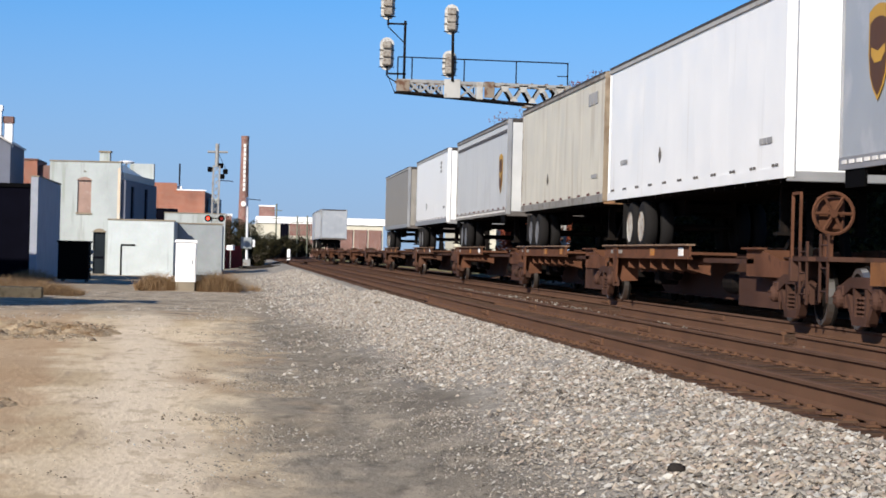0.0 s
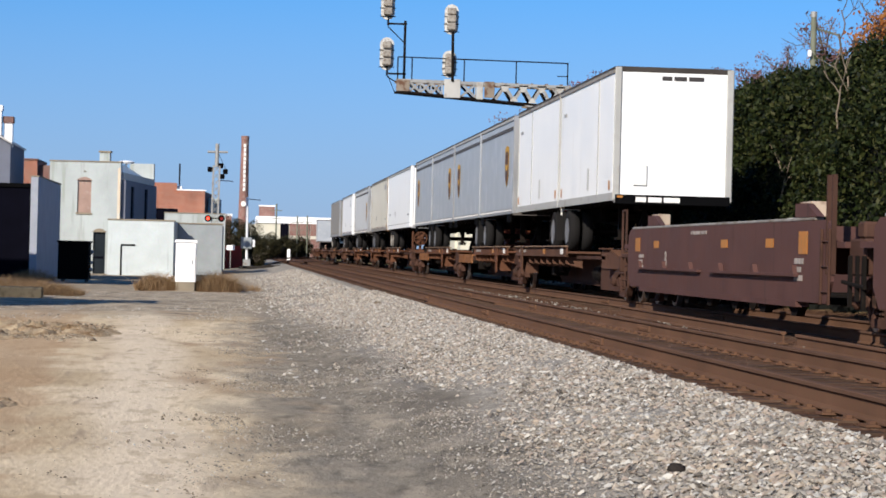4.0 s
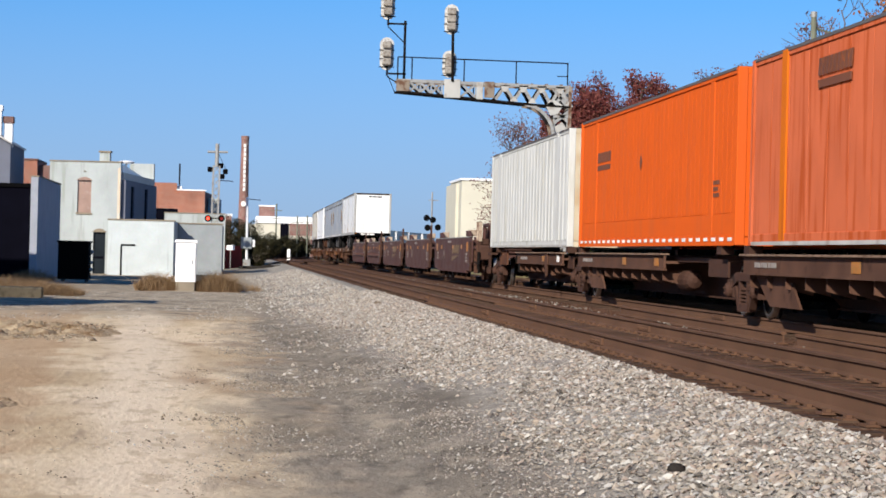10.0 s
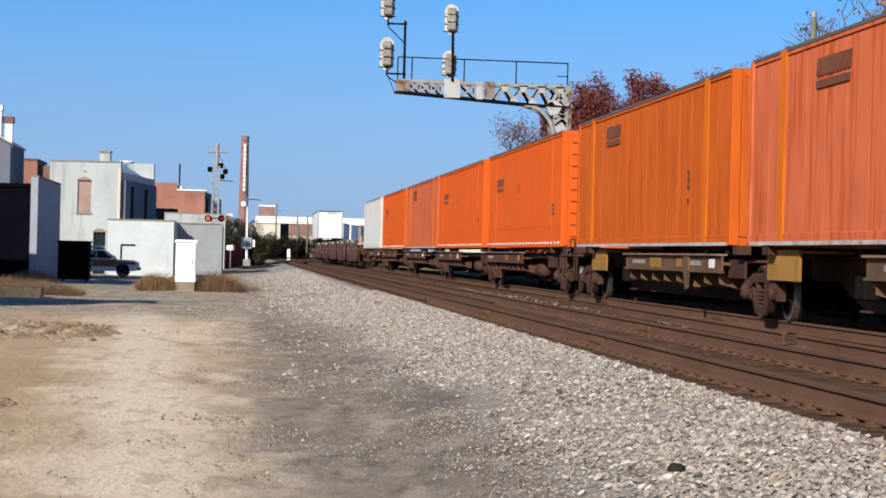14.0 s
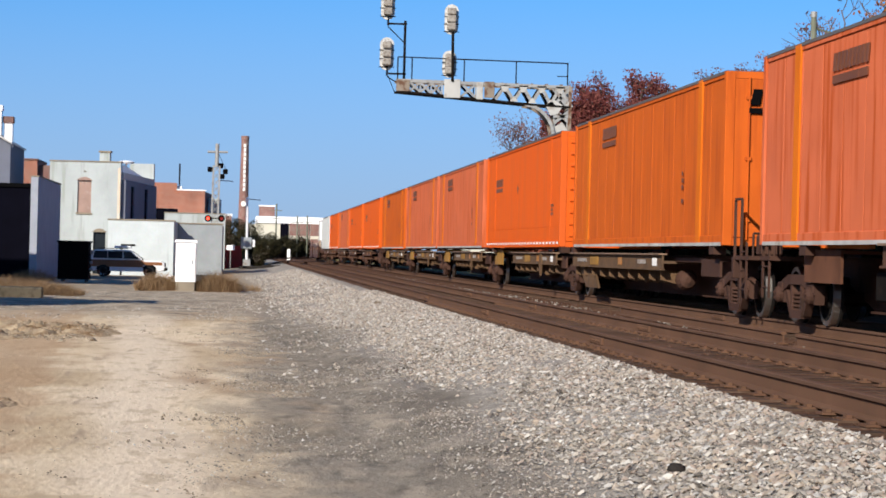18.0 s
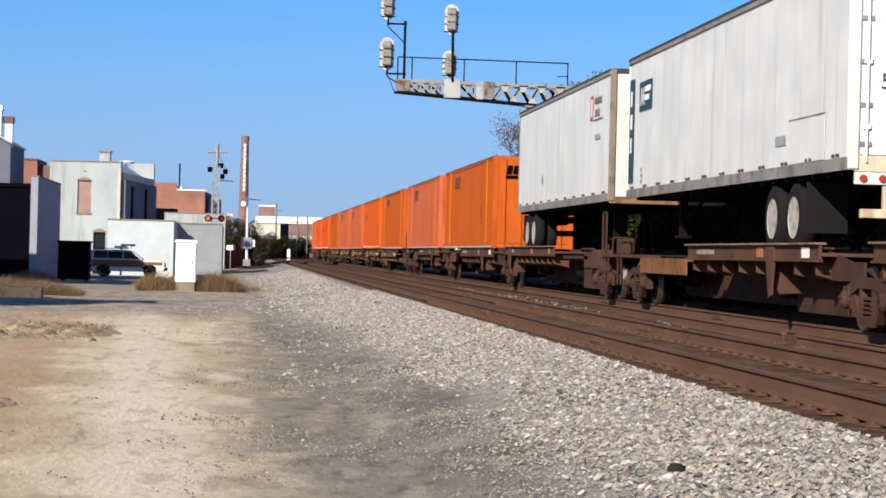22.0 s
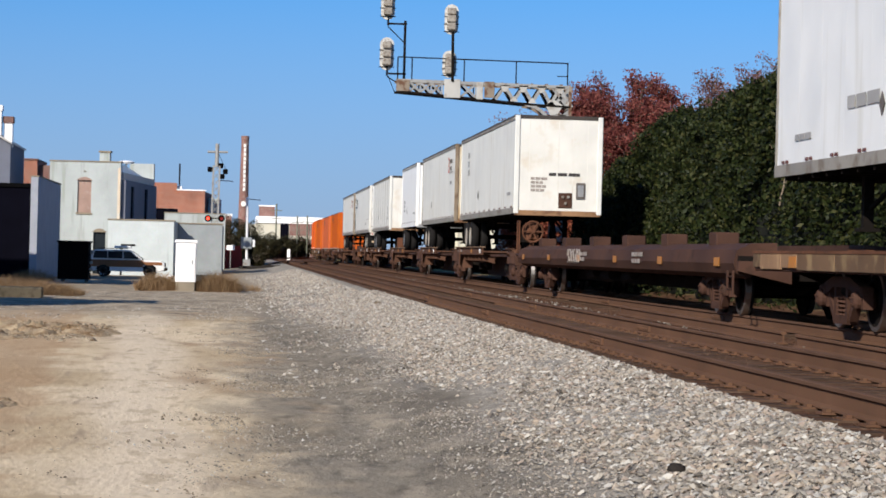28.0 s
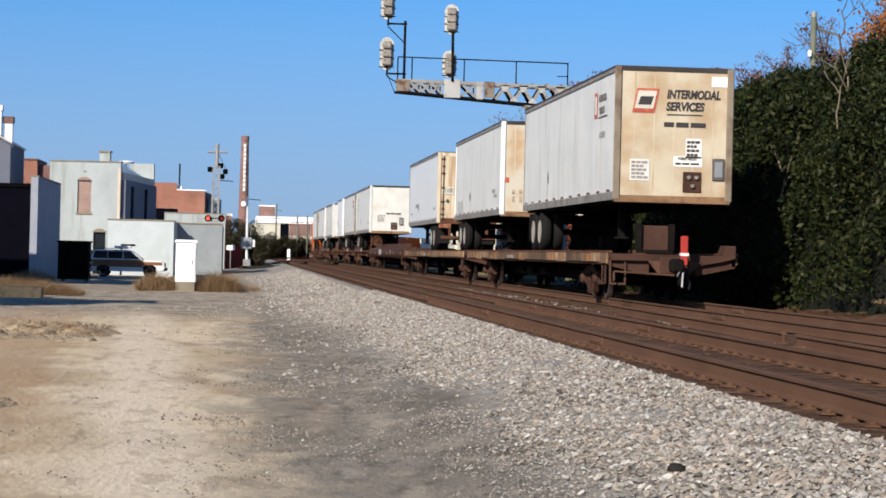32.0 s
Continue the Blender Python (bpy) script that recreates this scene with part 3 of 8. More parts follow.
            bx(bm, min(s * 0.30, s * 0.97), max(s * 0.30, s * 0.97), tb + 3.06, tb + 3.10, 0.66, 1.09)
            part("hitch_housing", bm, own if not late else M["steel_brown"], car)
            bm = bx(B(), s * 0.72 - 0.02, s * 0.72 + 0.02, tb + 1.9, tb + 4.7, 0.16, 0.72)
            bx(bm, min(s * 0.30, s * 0.72), max(s * 0.30, s * 0.72), tb + 4.66, tb + 4.70, 0.16, 0.72)
            bx(bm, min(s * 0.30, s * 0.72), max(s * 0.30, s * 0.72), tb + 1.90, tb + 1.94, 0.16, 0.72)
            part("sill_web", bm, M["steel_brown"], car)
        else:
            bm = bx(B(), s * 1.08 - 0.02, s * 1.08 + 0.02, tb + 0.9, tb + 2.4, 0.62, 0.92)
            bx(bm, min(s * 0.30, s * 1.06), max(s * 0.30, s * 1.06), tb + 0.9, tb + 2.4, 0.88, 0.92)
            part("end_wing", bm, M["steel_brown"], car)
        # low walkway beam between shelf and truck
        part("side_beam", bx(B(), s * 0.95 - 0.05, s * 0.95 + 0.05, tb + 2.6, max(ya, tb + 2.8), 0.86, 0.94), M["steel_brown"], car)
    if kind != "bare":
        zm = (zb + zt) / 2
        bars(car, -1.268, yb - 1.5, zm, 1.4, 0.12, 1, "mark_pale")
        emblem(car, -1.266, (ya + yb) / 2 - 1.0, zm, 0.42, 0.15, "reflect_yellow")
        emblem(car, -1.266, ya + 0.7, zm, 0.42, 0.15, "reflect_white" if len(MOVING) % 3 else "reflect_yellow")
        if colour == "yellow":
            bars(car, -1.268, ya + 2.0, zm, 0.9, 0.13, 1, "mark_pale")
            emblem(car, -1.266, yb - 3.2, zm, 1.1, 0.20, "yellow_old")
    bm = B()
    lathe(bm, [(0.0, 0.05), (0.05, 0.15), (0.18, 0.20), (0.92, 0.20), (1.05, 0.15), (1.10, 0.05)], "Y", 14, (-0.74 if kind == "container" else -0.52, tb + 5.2, 0.52))
    part("air_tank", bm, M["steel_brown"] if kind == "container" else M["steel_dark"], car)
    bm = bx(B(), -0.85, -0.45, h * 0.42, h * 0.42 + 0.5, 0.40, 0.80, 0.03)
    rod(bm, (-0.65, h * 0.42 - 0.9, 0.6), (-0.65, h * 0.42, 0.6), 0.11, 10)
    part("brake_cylinder", bm, M["steel_dark"], car)
    if kind == "container":
        for y in (tb + 0.9, tf - 1.1):
            for s in (-1, 1):
                part("pedestal", bx(B(), s * 1.15 - 0.11, s * 1.15 + 0.11, y - 0.18, y + 0.18, 1.0, 1.145), M["steel_brown"], car)
    elif kind == "trailer":
        bm = B()
        yk = tb + 2.1
        for s in (-1, 1):
            bar(bm, (s * 0.30, yk - 0.25, 0.98), (s * 0.22, yk, 1.98), 0.12, 0.12)
            bar(bm, (s * 0.30, yk + 1.3, 0.98), (s * 0.22, yk, 1.90), 0.10, 0.10)
        bx(bm, -0.42, 0.42, yk - 0.35, yk + 0.35, 1.98, 2.08, 0.02)
        part("hitch", bm, M["steel_dark"], car)
    truck(car, tb, u)
    if first:
        truck(car, tf, u)
        coupler(car, h - 0.1, 1)
        part("end_step", bx(B(), -1.22, 1.22, h - 0.75, h - 0.1, 0.92, 0.985), M["steel_brown"], car)
        ladder(car, -1.20, h - 0.45, 0.35, 1.30)
    if last:
        coupler(car, -h + 0.1, -1)
        part("end_step", bx(B(), -1.22, 1.22, -h + 0.1, -h + 1.0, 0.92, 0.985), M["steel_brown"], car)
        ladder(car, -1.20, -h + 0.45, 0.30, 1.20)
        part("end_beam", bx(B(), -1.24, 1.24, -h + 1.0, -h + 1.14, 0.62, 0.96, 0.01), M["steel_brown"], car)
        bm = B()
        if wheel:
            part("brake_wheel", BRAKE_WHEEL, None, car, "rusty orange brake wheel", at=pose(-0.85, -h + 0.2, 1.60, 0, 0, 90))
            bx(bm, -1.05, -0.65, -h + 0.30, -h + 0.42, 1.36, 1.84, 0.03)
            bar(bm, (-0.85, -h + 0.45, 0.95), (-0.85, -h + 0.45, 1.42), 0.12, 0.12)
        else:
            bx(bm, -0.95, -0.60, -h + 0.30, -h + 0.70, 0.98, 1.34, 0.04)
            for xx in (-1.12, -0.78):
                rod(bm, (xx, -h + 0.15, 0.95), (xx, -h + 0.15, 1.34), 0.018, 6)
            rod(bm, (-1.12, -h + 0.15, 1.34), (-0.78, -h + 0.15, 1.34), 0.018, 6)
        for y in (-h + 0.85, -h + 1.3):
            bar(bm, (-1.15, y, 0.95), (-1.15, y, 1.9), 0.04, 0.04)
        bar(bm, (-1.15, -h + 0.85, 1.9), (-1.15, -h + 1.3, 1.9), 0.04, 0.04)
        part("brake_stand", bm, M["steel_rust"] if wheel else M["steel_brown"], car)
    if crate is not None:
        part("crate", bx(B(), -1.2, -0.6, crate - u - 0.30, crate - u + 0.30, zt + 0.03, zt + 0.52, 0.02), M["steel_rust"], car)
    return car


def road_wheel_meshes():
    bm = B()
    for x in (-0.16, 0.16):
        lathe(bm, [(x - 0.12, 0.30), (x - 0.13, 0.44), (x - 0.10, 0.505), (x + 0.10, 0.505), (x + 0.13, 0.44), (x + 0.12, 0.30)], "X", 24)
    tyre = done("wheel", bm, M["tyre"], True)
    bm = B()
    lathe(bm, [(-0.285, 0.30), (-0.295, 0.305), (-0.27, 0.27), (-0.20, 0.24), (-0.18, 0.13), (-0.26, 0.11), (-0.27, 0.05)], "X", 20)
    for k in range(8):
        t = 2 * math.pi * k / 8
        rod(bm, (-0.21, 0.17 * math.cos(t), 0.17 * math.sin(t)), (-0.25, 0.17 * math.cos(t), 0.17 * math.sin(t)), 0.02, 5)
    white = done("rim", bm, M["rim"])
    grey = white.copy()
    grey.materials[0] = M["rim_grey"]
    return tyre, white, grey


ROAD_WHEEL, RIM, RIM_GREY = road_wheel_meshes()


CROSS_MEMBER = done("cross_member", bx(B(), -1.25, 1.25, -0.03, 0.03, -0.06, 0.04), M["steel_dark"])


def bars(parent, x, y, z, w, h, rows, material, face="side", gaps=(0.3, 0.5, 0.2), label=""):
    """Lines of writing that cannot be read, as plain bars. face: 'side' (-x) or 'end' (-y)."""
    step = h / rows
    for i in range(rows):
        bm = B()
        zz = z + h / 2 - (i + 0.5) * step
        n = 1 if w < 0.25 else 3 + (i % 2)
        c = 0.0
        for k in range(n):
            ln = w * (0.9 / n) * (0.75 + 0.5 * ((k * 7 + i * 3) % 5) / 5)
            if c + ln > w:
                break
            if face == "side":
                bx(bm, x - 0.004, x + 0.004, y + w / 2 - c - ln, y + w / 2 - c, zz - step * 0.32, zz + step * 0.32)
            else:
                bx(bm, x - w / 2 + c, x - w / 2 + c + ln, y - 0.004, y + 0.004, zz - step * 0.32, zz + step * 0.32)
            c += ln + w * 0.05
        m = part("marking", bm, M[material], parent, label)
    return m


def emblem(parent, x, y, z, w, h, material, face="side", skew=0.0):
    """A plain emblem shape on a side or an end."""
    bm = B()
    pts = [(-w / 2 + skew, h / 2), (w / 2 + skew, h / 2), (w / 2 - skew, -h / 2), (-w / 2 - skew, -h / 2)]
    if face == "side":
        prism(bm, [(y - a, z + b) for a, b in pts], "X", x - 0.005, x + 0.003)
    else:
        prism(bm, [(x + a, z + b) for a, b in pts], "Y", y - 0.005, y + 0.003)
    return part("emblem", bm, M[material], parent)


def diamond(parent, x, y, z, r, material, face="side"):
    """A small placard standing on its corner."""
    pts = [(0, r * 1.25), (r, 0), (0, -r * 1.25), (-r, 0)]
    bm = prism(B(), [(y + a, z + b) for a, b in pts], "X", x - 0.005, x + 0.003) if face == "side" else prism(B(), [(x + a, z + b) for a, b in pts], "Y", y - 0.005, y + 0.003)
    return part("placard", bm, M[material], parent)


def shield(parent, x, y, z, w):
    """A brown and gold shield on the near side."""
    out = [(-0.5, 0.62), (-0.25, 0.70), (0, 0.72), (0.25, 0.70), (0.5, 0.62), (0.5, 0.0), (0.42, -0.30), (0.25, -0.52), (0, -0.70), (-0.25, -0.52), (-0.42, -0.30), (-0.5, 0.0)]
    bm = B()
    prism(bm, [(y - a * w, z + b * w) for a, b in out], "X", x - 0.004, x + 0.003)
    e = part("emblem", bm, M["shield_gold"], parent, "gold and brown shield emblem")
    bm = B()
    prism(bm, [(y - a * w * 0.86, z - 0.06 * w + b * w * 0.82) for a, b in out], "X", x - 0.008, x - 0.004)
    part("field", bm, M["shield_brown"], e)
    bm = B()
    prism(bm, [(y - a * w, z + b * w) for a, b in ((-0.34, 0.10), (-0.34, -0.02), (-0.16, -0.14), (0.16, -0.14), (0.34, -0.02), (0.34, 0.10), (0.0, 0.02))], "X", x - 0.012, x - 0.008)
    part("device", bm, M["shield_gold"], e)


def trailer(u0, L, body="white", label="", W=2.55, H=2.85, flip=False, seams=1.22, trim="alu", end="white", deco=None, deck=1.04, lights=True, posts=False, group="trailers on the train", roofcol="roof_dark", rim="white", dots="lamp_red", axle=1.75, post=""):
    """A semi-trailer whose front end along the train lies at u0. flip: its doors face back along the train."""
    t = thing("semi_trailer", label, "trailer", group=group)
    MOVING.append((t, u0 - L / 2, deck))
    h, w = L / 2, W / 2
    z0, z1 = 1.09, 1.09 + H
    bm = B()
    bx(bm, -w + 0.012, w - 0.012, -h + 0.03, h - 0.03, z0 + 0.05, z1 - 0.04)
    part("body", bm, M[body], t)
    # side sheets
    n = max(3, round((L - 0.2) / seams)) if not isinstance(posts, tuple) else 1
    step = (L - 0.2) / n
    me = done("side_panel", bx(B(), -0.006, 0.006, -step / 2 + (0.002 if not posts else 0.03), step / 2 - (0.002 if not posts else 0.03), z0 + 0.16, z1 - 0.10), M[body])
    for s in (-1, 1):
        for i in range(n):
            part("side_panel", me, None, t, at=(s * (w - 0.008), -h + 0.1 + (i + 0.5) * step, 0))
        bm = B()
        bx(bm, s * w - 0.02, s * w + 0.02, -h, h, z0, z0 + 0.17)
        part("bottom_rail", bm, M[trim], t)
        bm = B()
        bx(bm, s * w - 0.03, s * w + 0.010, -h, h, z1 - 0.12, z1 - 0.05)
        part("top_rail", bm, M["post_grey" if trim in ("white", "alu") else "trim_grey"], t)
        bm = B()
        bx(bm, s * w - 0.03, s * w + 0.018, -h, h, z1 - 0.05, z1 + 0.004)
        part("roof_edge", bm, M[roofcol], t)
    if posts:
        for yp in (posts if n == 1 else [-h + 0.1 + i * step for i in range(1, n)]):
            bm = bx(B(), -w - 0.012, -w + 0.01, yp - 0.030, yp + 0.030, z0 + 0.16, z1 - 0.10)
            part("side_post", bm, M["post_grey"], t)
    bm = B()
    bx(bm, -w + 0.01, w - 0.01, -h + 0.02, h - 0.02, z1 - 0.05, z1 + 0.02, 0.015)
    part("roof", bm, M[roofcol], t)
    for sx in (-1, 1):
        for sy in (-1, 1):
            bm = bx(B(), sx * w - 0.075, sx * w + 0.075, sy * h - 0.05, sy * h + 0.012, z0, z1, 0.02)
            bmesh.ops.translate(bm, vec=(-sx * 0.06, 0, 0), verts=bm.verts)
            part("corner_post", bm, M[post or (("post_grime" if "nose" in end else end if sx > 0 or flip or end == "white" else "alu") if sy < 0 else trim)], t)
    # the end that faces back along the train
    if flip:
        for s in (-1, 1):
            d = part("door", bx(B(), min(s * 0.008, s * (w - 0.09)), max(s * 0.008, s * (w - 0.09)), -h - 0.005, -h + 0.04, z0 + 0.20, z1 - 0.16, 0.008), M[end], t)
            for k in (0.32, 0.82):
                bm = B()
                rod(bm, (s * w * k, -h - 0.04, z0 + 0.1), (s * w * k, -h - 0.04, z1 - 0.14), 0.018, 6)
                for q in (0.2, 0.5, 0.8):
                    bx(bm, s * w * k - 0.05, s * w * k + 0.05, -h - 0.05, -h, z0 + H * q - 0.03, z0 + H * q + 0.03)
                part("lock_rod", bm, M[end] if end == "white" else M["steel_brown"], d)
            for q in (0.12, 0.3, 0.5, 0.7, 0.9):
                bm = bx(B(), s * (w - 0.20) - 0.10, s * (w - 0.20) + 0.10, -h - 0.03, -h, z0 + H * q - 0.03, z0 + H * q + 0.03)
                part("hinge", bm, M["trim_grey"] if end == "white" else M["steel_brown"], d)
        bm = B()
        bx(bm, -w + 0.08, w - 0.08, -h - 0.01, -h + 0.05, z1 - 0.16, z1 - 0.01)
        part("rear_header", bm, M[end], t)
        bm = bx(B(), -w + 0.08, w - 0.08, -h - 0.02, -h + 0.05, z0 - 0.02, z0 + 0.19)
        part("rear_sill", bm, M["door_rust"] if end == "white" else M["steel_rust"] if end == "door_rust" else M[end], t)
        bm = B()
        for s in (-1, 1):
            bx(bm, s * 0.75 - 0.05, s * 0.75 + 0.05, -h, -h + 0.06, 0.52, z0)
        bx(bm, -1.1, 1.1, -h - 0.02, -h + 0.06, 0.46, 0.58, 0.01)
        part("bumper", bm, M["steel_rust"] if end == "door_rust" else M["door_rust"], t)
        for s in (-1, 1):
            plate = part("lamp_plate", bx(B(), s * 0.95 - 0.24, s * 0.95 + 0.24, -h - 0.03, -h + 0.03, z0 - 0.19, z0 - 0.03, 0.006), M["nose_edge"] if end == "door_rust" else M["nose_pale"], t)
            for dx in (-0.13, 0.13):
                part("tail_light", rod(B(), (s * 0.95 + dx, -h - 0.055, z0 - 0.11), (s * 0.95 + dx, -h - 0.025, z0 - 0.11), 0.050, 12), M["red_paint"], plate)
    else:
        bm = bx(B(), -w + 0.08, w - 0.08, -h - 0.012, -h + 0.04, z0 + 0.10, z1 - 0.10, 0.006)
        nose = part("nose_panel", bm, M[end], t)
        bm = B()
        for i in range(1, 6):
            x = -w + i * W / 6
            bx(bm, x - 0.012, x + 0.012, -h - 0.016, -h - 0.012, z0 + 0.12, z1 - 0.12)
        part("rivet_strip", bm, M[end], nose)
        bm = B()
        bx(bm, -w + 0.02, w - 0.02, -h - 0.03, -h + 0.04, z0 - 0.05, z0 + 0.10, 0.01)
        part("nose_sill", bm, M["nose_edge"] if end in ("nose_rust", "nose_pale", "nose_stain") else M["alu_dark"] if end != "white" else M["alu"], t)
        bm = B()
        bx(bm, -w + 0.02, w - 0.02, -h - 0.02, -h + 0.04, z1 - 0.10, z1 + 0.01, 0.01)
        part("nose_cap", bm, M[roofcol], t)
    # running gear
    s = -1 if flip else 1
    axles = (s * (h - axle), s * (h - axle - 1.27)) if L > 10 else (s * (h - 1.1),)
    for y in axles:
        for sx in (-1, 1):
            wl_ = part("wheel", ROAD_WHEEL, None, t, at=pose(sx * 0.93, y, 0.505, 0, 0, 0 if sx < 0 else 180))
            part("rim", RIM if rim == "white" else RIM_GREY, None, wl_)
        bm = B()
        rod(bm, (-0.9, y, 0.505), (0.9, y, 0.505), 0.07, 8)
        part("axle", bm, M["steel_dark"], t)
    bm = B()
    ya, yb = min(axles) - 0.8, max(axles) + 0.8
    for sx in (-0.45, 0.45):
        bx(bm, sx - 0.06, sx + 0.06, ya, yb, 0.72, z0 + 0.02)
    for i in range(4):
        y = ya + 0.2 + i * (yb - ya - 0.4) / 3
        bx(bm, -0.5, 0.5, y - 0.05, y + 0.05, 0.80, 0.95)
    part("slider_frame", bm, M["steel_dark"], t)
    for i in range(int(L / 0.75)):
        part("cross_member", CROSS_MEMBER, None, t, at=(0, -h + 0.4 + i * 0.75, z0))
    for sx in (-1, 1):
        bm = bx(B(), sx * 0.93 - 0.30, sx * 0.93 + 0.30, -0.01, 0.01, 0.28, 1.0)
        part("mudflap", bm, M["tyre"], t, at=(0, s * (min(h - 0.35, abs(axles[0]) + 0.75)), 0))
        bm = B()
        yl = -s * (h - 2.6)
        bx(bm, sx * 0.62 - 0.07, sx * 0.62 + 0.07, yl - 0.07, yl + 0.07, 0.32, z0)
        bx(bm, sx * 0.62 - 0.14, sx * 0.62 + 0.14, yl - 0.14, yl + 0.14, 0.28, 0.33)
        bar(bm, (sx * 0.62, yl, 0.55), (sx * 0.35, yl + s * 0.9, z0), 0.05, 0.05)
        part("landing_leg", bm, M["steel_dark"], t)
    if lights:
        me = done("reflector", bx(B(), -0.006, 0.006, -0.065, 0.065, -0.022, 0.022), M[dots])
        k = int(L / 1.3)
        for i in range(k):
            for dy in (-0.11, 0.11):
                part("reflector", me, None, t, at=(-w - 0.016, -h + 0.6 + i * (L - 1.2) / (k - 1) + dy, z0 + 0.205))
    if deco:
        deco(t, -w - 0.014, h, z0, z1)
    return t


def container(u0, L=16.15, paint="orange", style="smooth", label="", deco=True, strip=False, W=2.55, H=2.87, deck=1.15, worn=""):
    """A box container; ribbed or smooth, its doors facing back along the train."""
    c = thing("shipping_container", label, "container", group="containers on the train")
    MOVING.append((c, u0 - L / 2, deck))
    h, w = L / 2, W / 2
    m = M[paint]
    e = M[worn] if worn else m
    bm = B()
    bx(bm, -w + 0.05, w - 0.05, -h + 0.05, h - 0.05, 0.06, H - 0.05)
    part("body", bm, m, c)
    if style == "ribbed":
        n = int(L / (1.02 if "orange" in paint else 0.62))
        step = (L - 0.3) / n
        bm = B()
        flat, deep = (0.486, 0.005) if "orange" in paint else (0.30, 0.034)
        prism(bm, [(-step * 0.49, 0.0), (-step * flat, deep), (step * flat, deep), (step * 0.49, 0.0)], "Z", 0.16, H - 0.12)
        me = done("side_rib", bm, m)
        me.transform(Matrix.Rotation(radians(90), 4, "Z"))
        for i in range(n):
            part("side_rib", me, None, c, at=(-w + 0.048 - 0.022, -h + 0.15 + (i + 0.5) * step, 0))
    else:
        n = int(L / 0.36)
        step = (L - 0.3) / n
        part("skirt", bx(B(), -w + 0.022, -w + 0.05, -h + 0.14, h - 0.14, 0.17, 0.522, 0.004), m, c)
        me = done("side_panel", bx(B(), -0.006, 0.006, -step / 2 + 0.010, step / 2 - 0.010, 0.53, H - 0.12), m)
        for i in range(n):
            part("side_panel", me, None, c, at=(-w + 0.035, -h + 0.15 + (i + 0.5) * step, 0))
    for s in (-1, 1):
        part("bottom_rail", bx(B(), min(s * (w - 0.045), s * (w - 0.004)), max(s * (w - 0.045), s * (w - 0.004)), -h, h, 0.0, 0.17, 0.008), m, c)
        part("top_rail", bx(B(), min(s * (w - 0.045), s * (w - 0.012)), max(s * (w - 0.045), s * (w - 0.012)), -h, h, H - 0.10, H, 0.008), m, c)
        part("sill_strip", bx(B(), min(s * (w - 0.02), s * (w + 0.008)), max(s * (w - 0.02), s * (w + 0.008)), -h + 0.15, h - 0.15, -0.004, 0.052), M["sill_grey"] if style == "ribbed" else m, c)
        for y in (-h + 0.06, h - 0.06):
            part("corner_post", bx(B(), s * (w - 0.07) - 0.08, s * (w - 0.07) + 0.08, y - 0.08, y + 0.08, 0.0, H, 0.01), m, c)
    for y in (-6.05, 6.05):
        part("lift_post", bx(B(), -w + (0.016 if style == "smooth" else -0.006), -w + 0.05, y - 0.16, y + 0.16, 0.004, H - 0.004, 0.006), M["orange_post"] if style == "ribbed" and "orange" in paint else m, c)
    part("roof", bx(B(), -w, w, -h + 0.02, h - 0.02, H - 0.035, H + 0.012), M["alu_dark"], c)
    for s in (-1, 1):
        d = part("door", bx(B(), min(s * 0.01, s * (w - 0.14)), max(s * 0.01, s * (w - 0.14)), -h - 0.01, -h + 0.04, 0.14, H - 0.12, 0.008), e, c)
        if style == "smooth":
            for k in range(9):
                z = 0.3 + k * (H - 0.55) / 8
                part("door_rib", bx(B(), min(s * 0.1, s * (w - 0.22)), max(s * 0.1, s * (w - 0.22)), -h - 0.05, -h - 0.01, z - 0.045, z + 0.045, 0.012), m, d)
        else:
            for k in (0.3, 0.7):
                bm = B()
                rod(bm, (s * w * k, -h - 0.04, 0.1), (s * w * k, -h - 0.04, H - 0.1), 0.018, 6)
                for q in (0.15, 0.5, 0.85):
                    bx(bm, s * w * k - 0.05, s * w * k + 0.05, -h - 0.05, -h, H * q - 0.03, H * q + 0.03)
                part("lock_rod", bm, m, d)
    part("end_header", bx(B(), -w + 0.14, w - 0.14, -h - 0.01, -h + 0.06, H - 0.115, H - 0.002), e, c)
    part("end_sill", bx(B(), -w + 0.14, w - 0.14, -h - 0.01, -h + 0.06, 0.0, 0.13), e, c)
    if strip:
        me = done("reflector", bx(B(), -0.004, 0.004, -0.14, 0.14, -0.03, 0.03), M["reflect_white"])
        k = int(L / 0.62)
        for i in range(k):
            part("reflector", me, None, c, at=(-w - 0.004, -h + 0.4 + i * (L - 0.8) / (k - 1), 0.10))
    if deco:
        x = -w - 0.003 if style == "ribbed" else -w + 0.024
        y, zt, tall = (h - 4.75, H - 0.30, 0.24) if style == "ribbed" else (h - 3.1, H - 0.80, 0.22)
        bm = B()
        for k in range(9):
            a = y + 0.85 - k * 0.19
            prism(bm, [(a, zt - tall), (a - 0.05, zt), (a - 0.19, zt), (a - 0.14, zt - tall)], "X", x - 0.004, x + 0.012)
        bx(bm, x - 0.004, x + 0.012, y - 0.80, y + 0.85, zt - tall - 0.17, zt - tall - 0.06)
        part("emblem", bm, M["ink_worn"], c, "dark worn emblem bars")
        if style == "smooth":
            bars(c, x, -h + 1.6, 0.95, 0.5, 0.32, 3, "ink_worn")
            diamond(c, x, -h + 8.6, H * 0.58, 0.13, "ink_worn")
        else:
            bars(c, x, -h + 3.4, 1.05, 0.16, 0.62, 5, "ink_worn")
        bm = B()
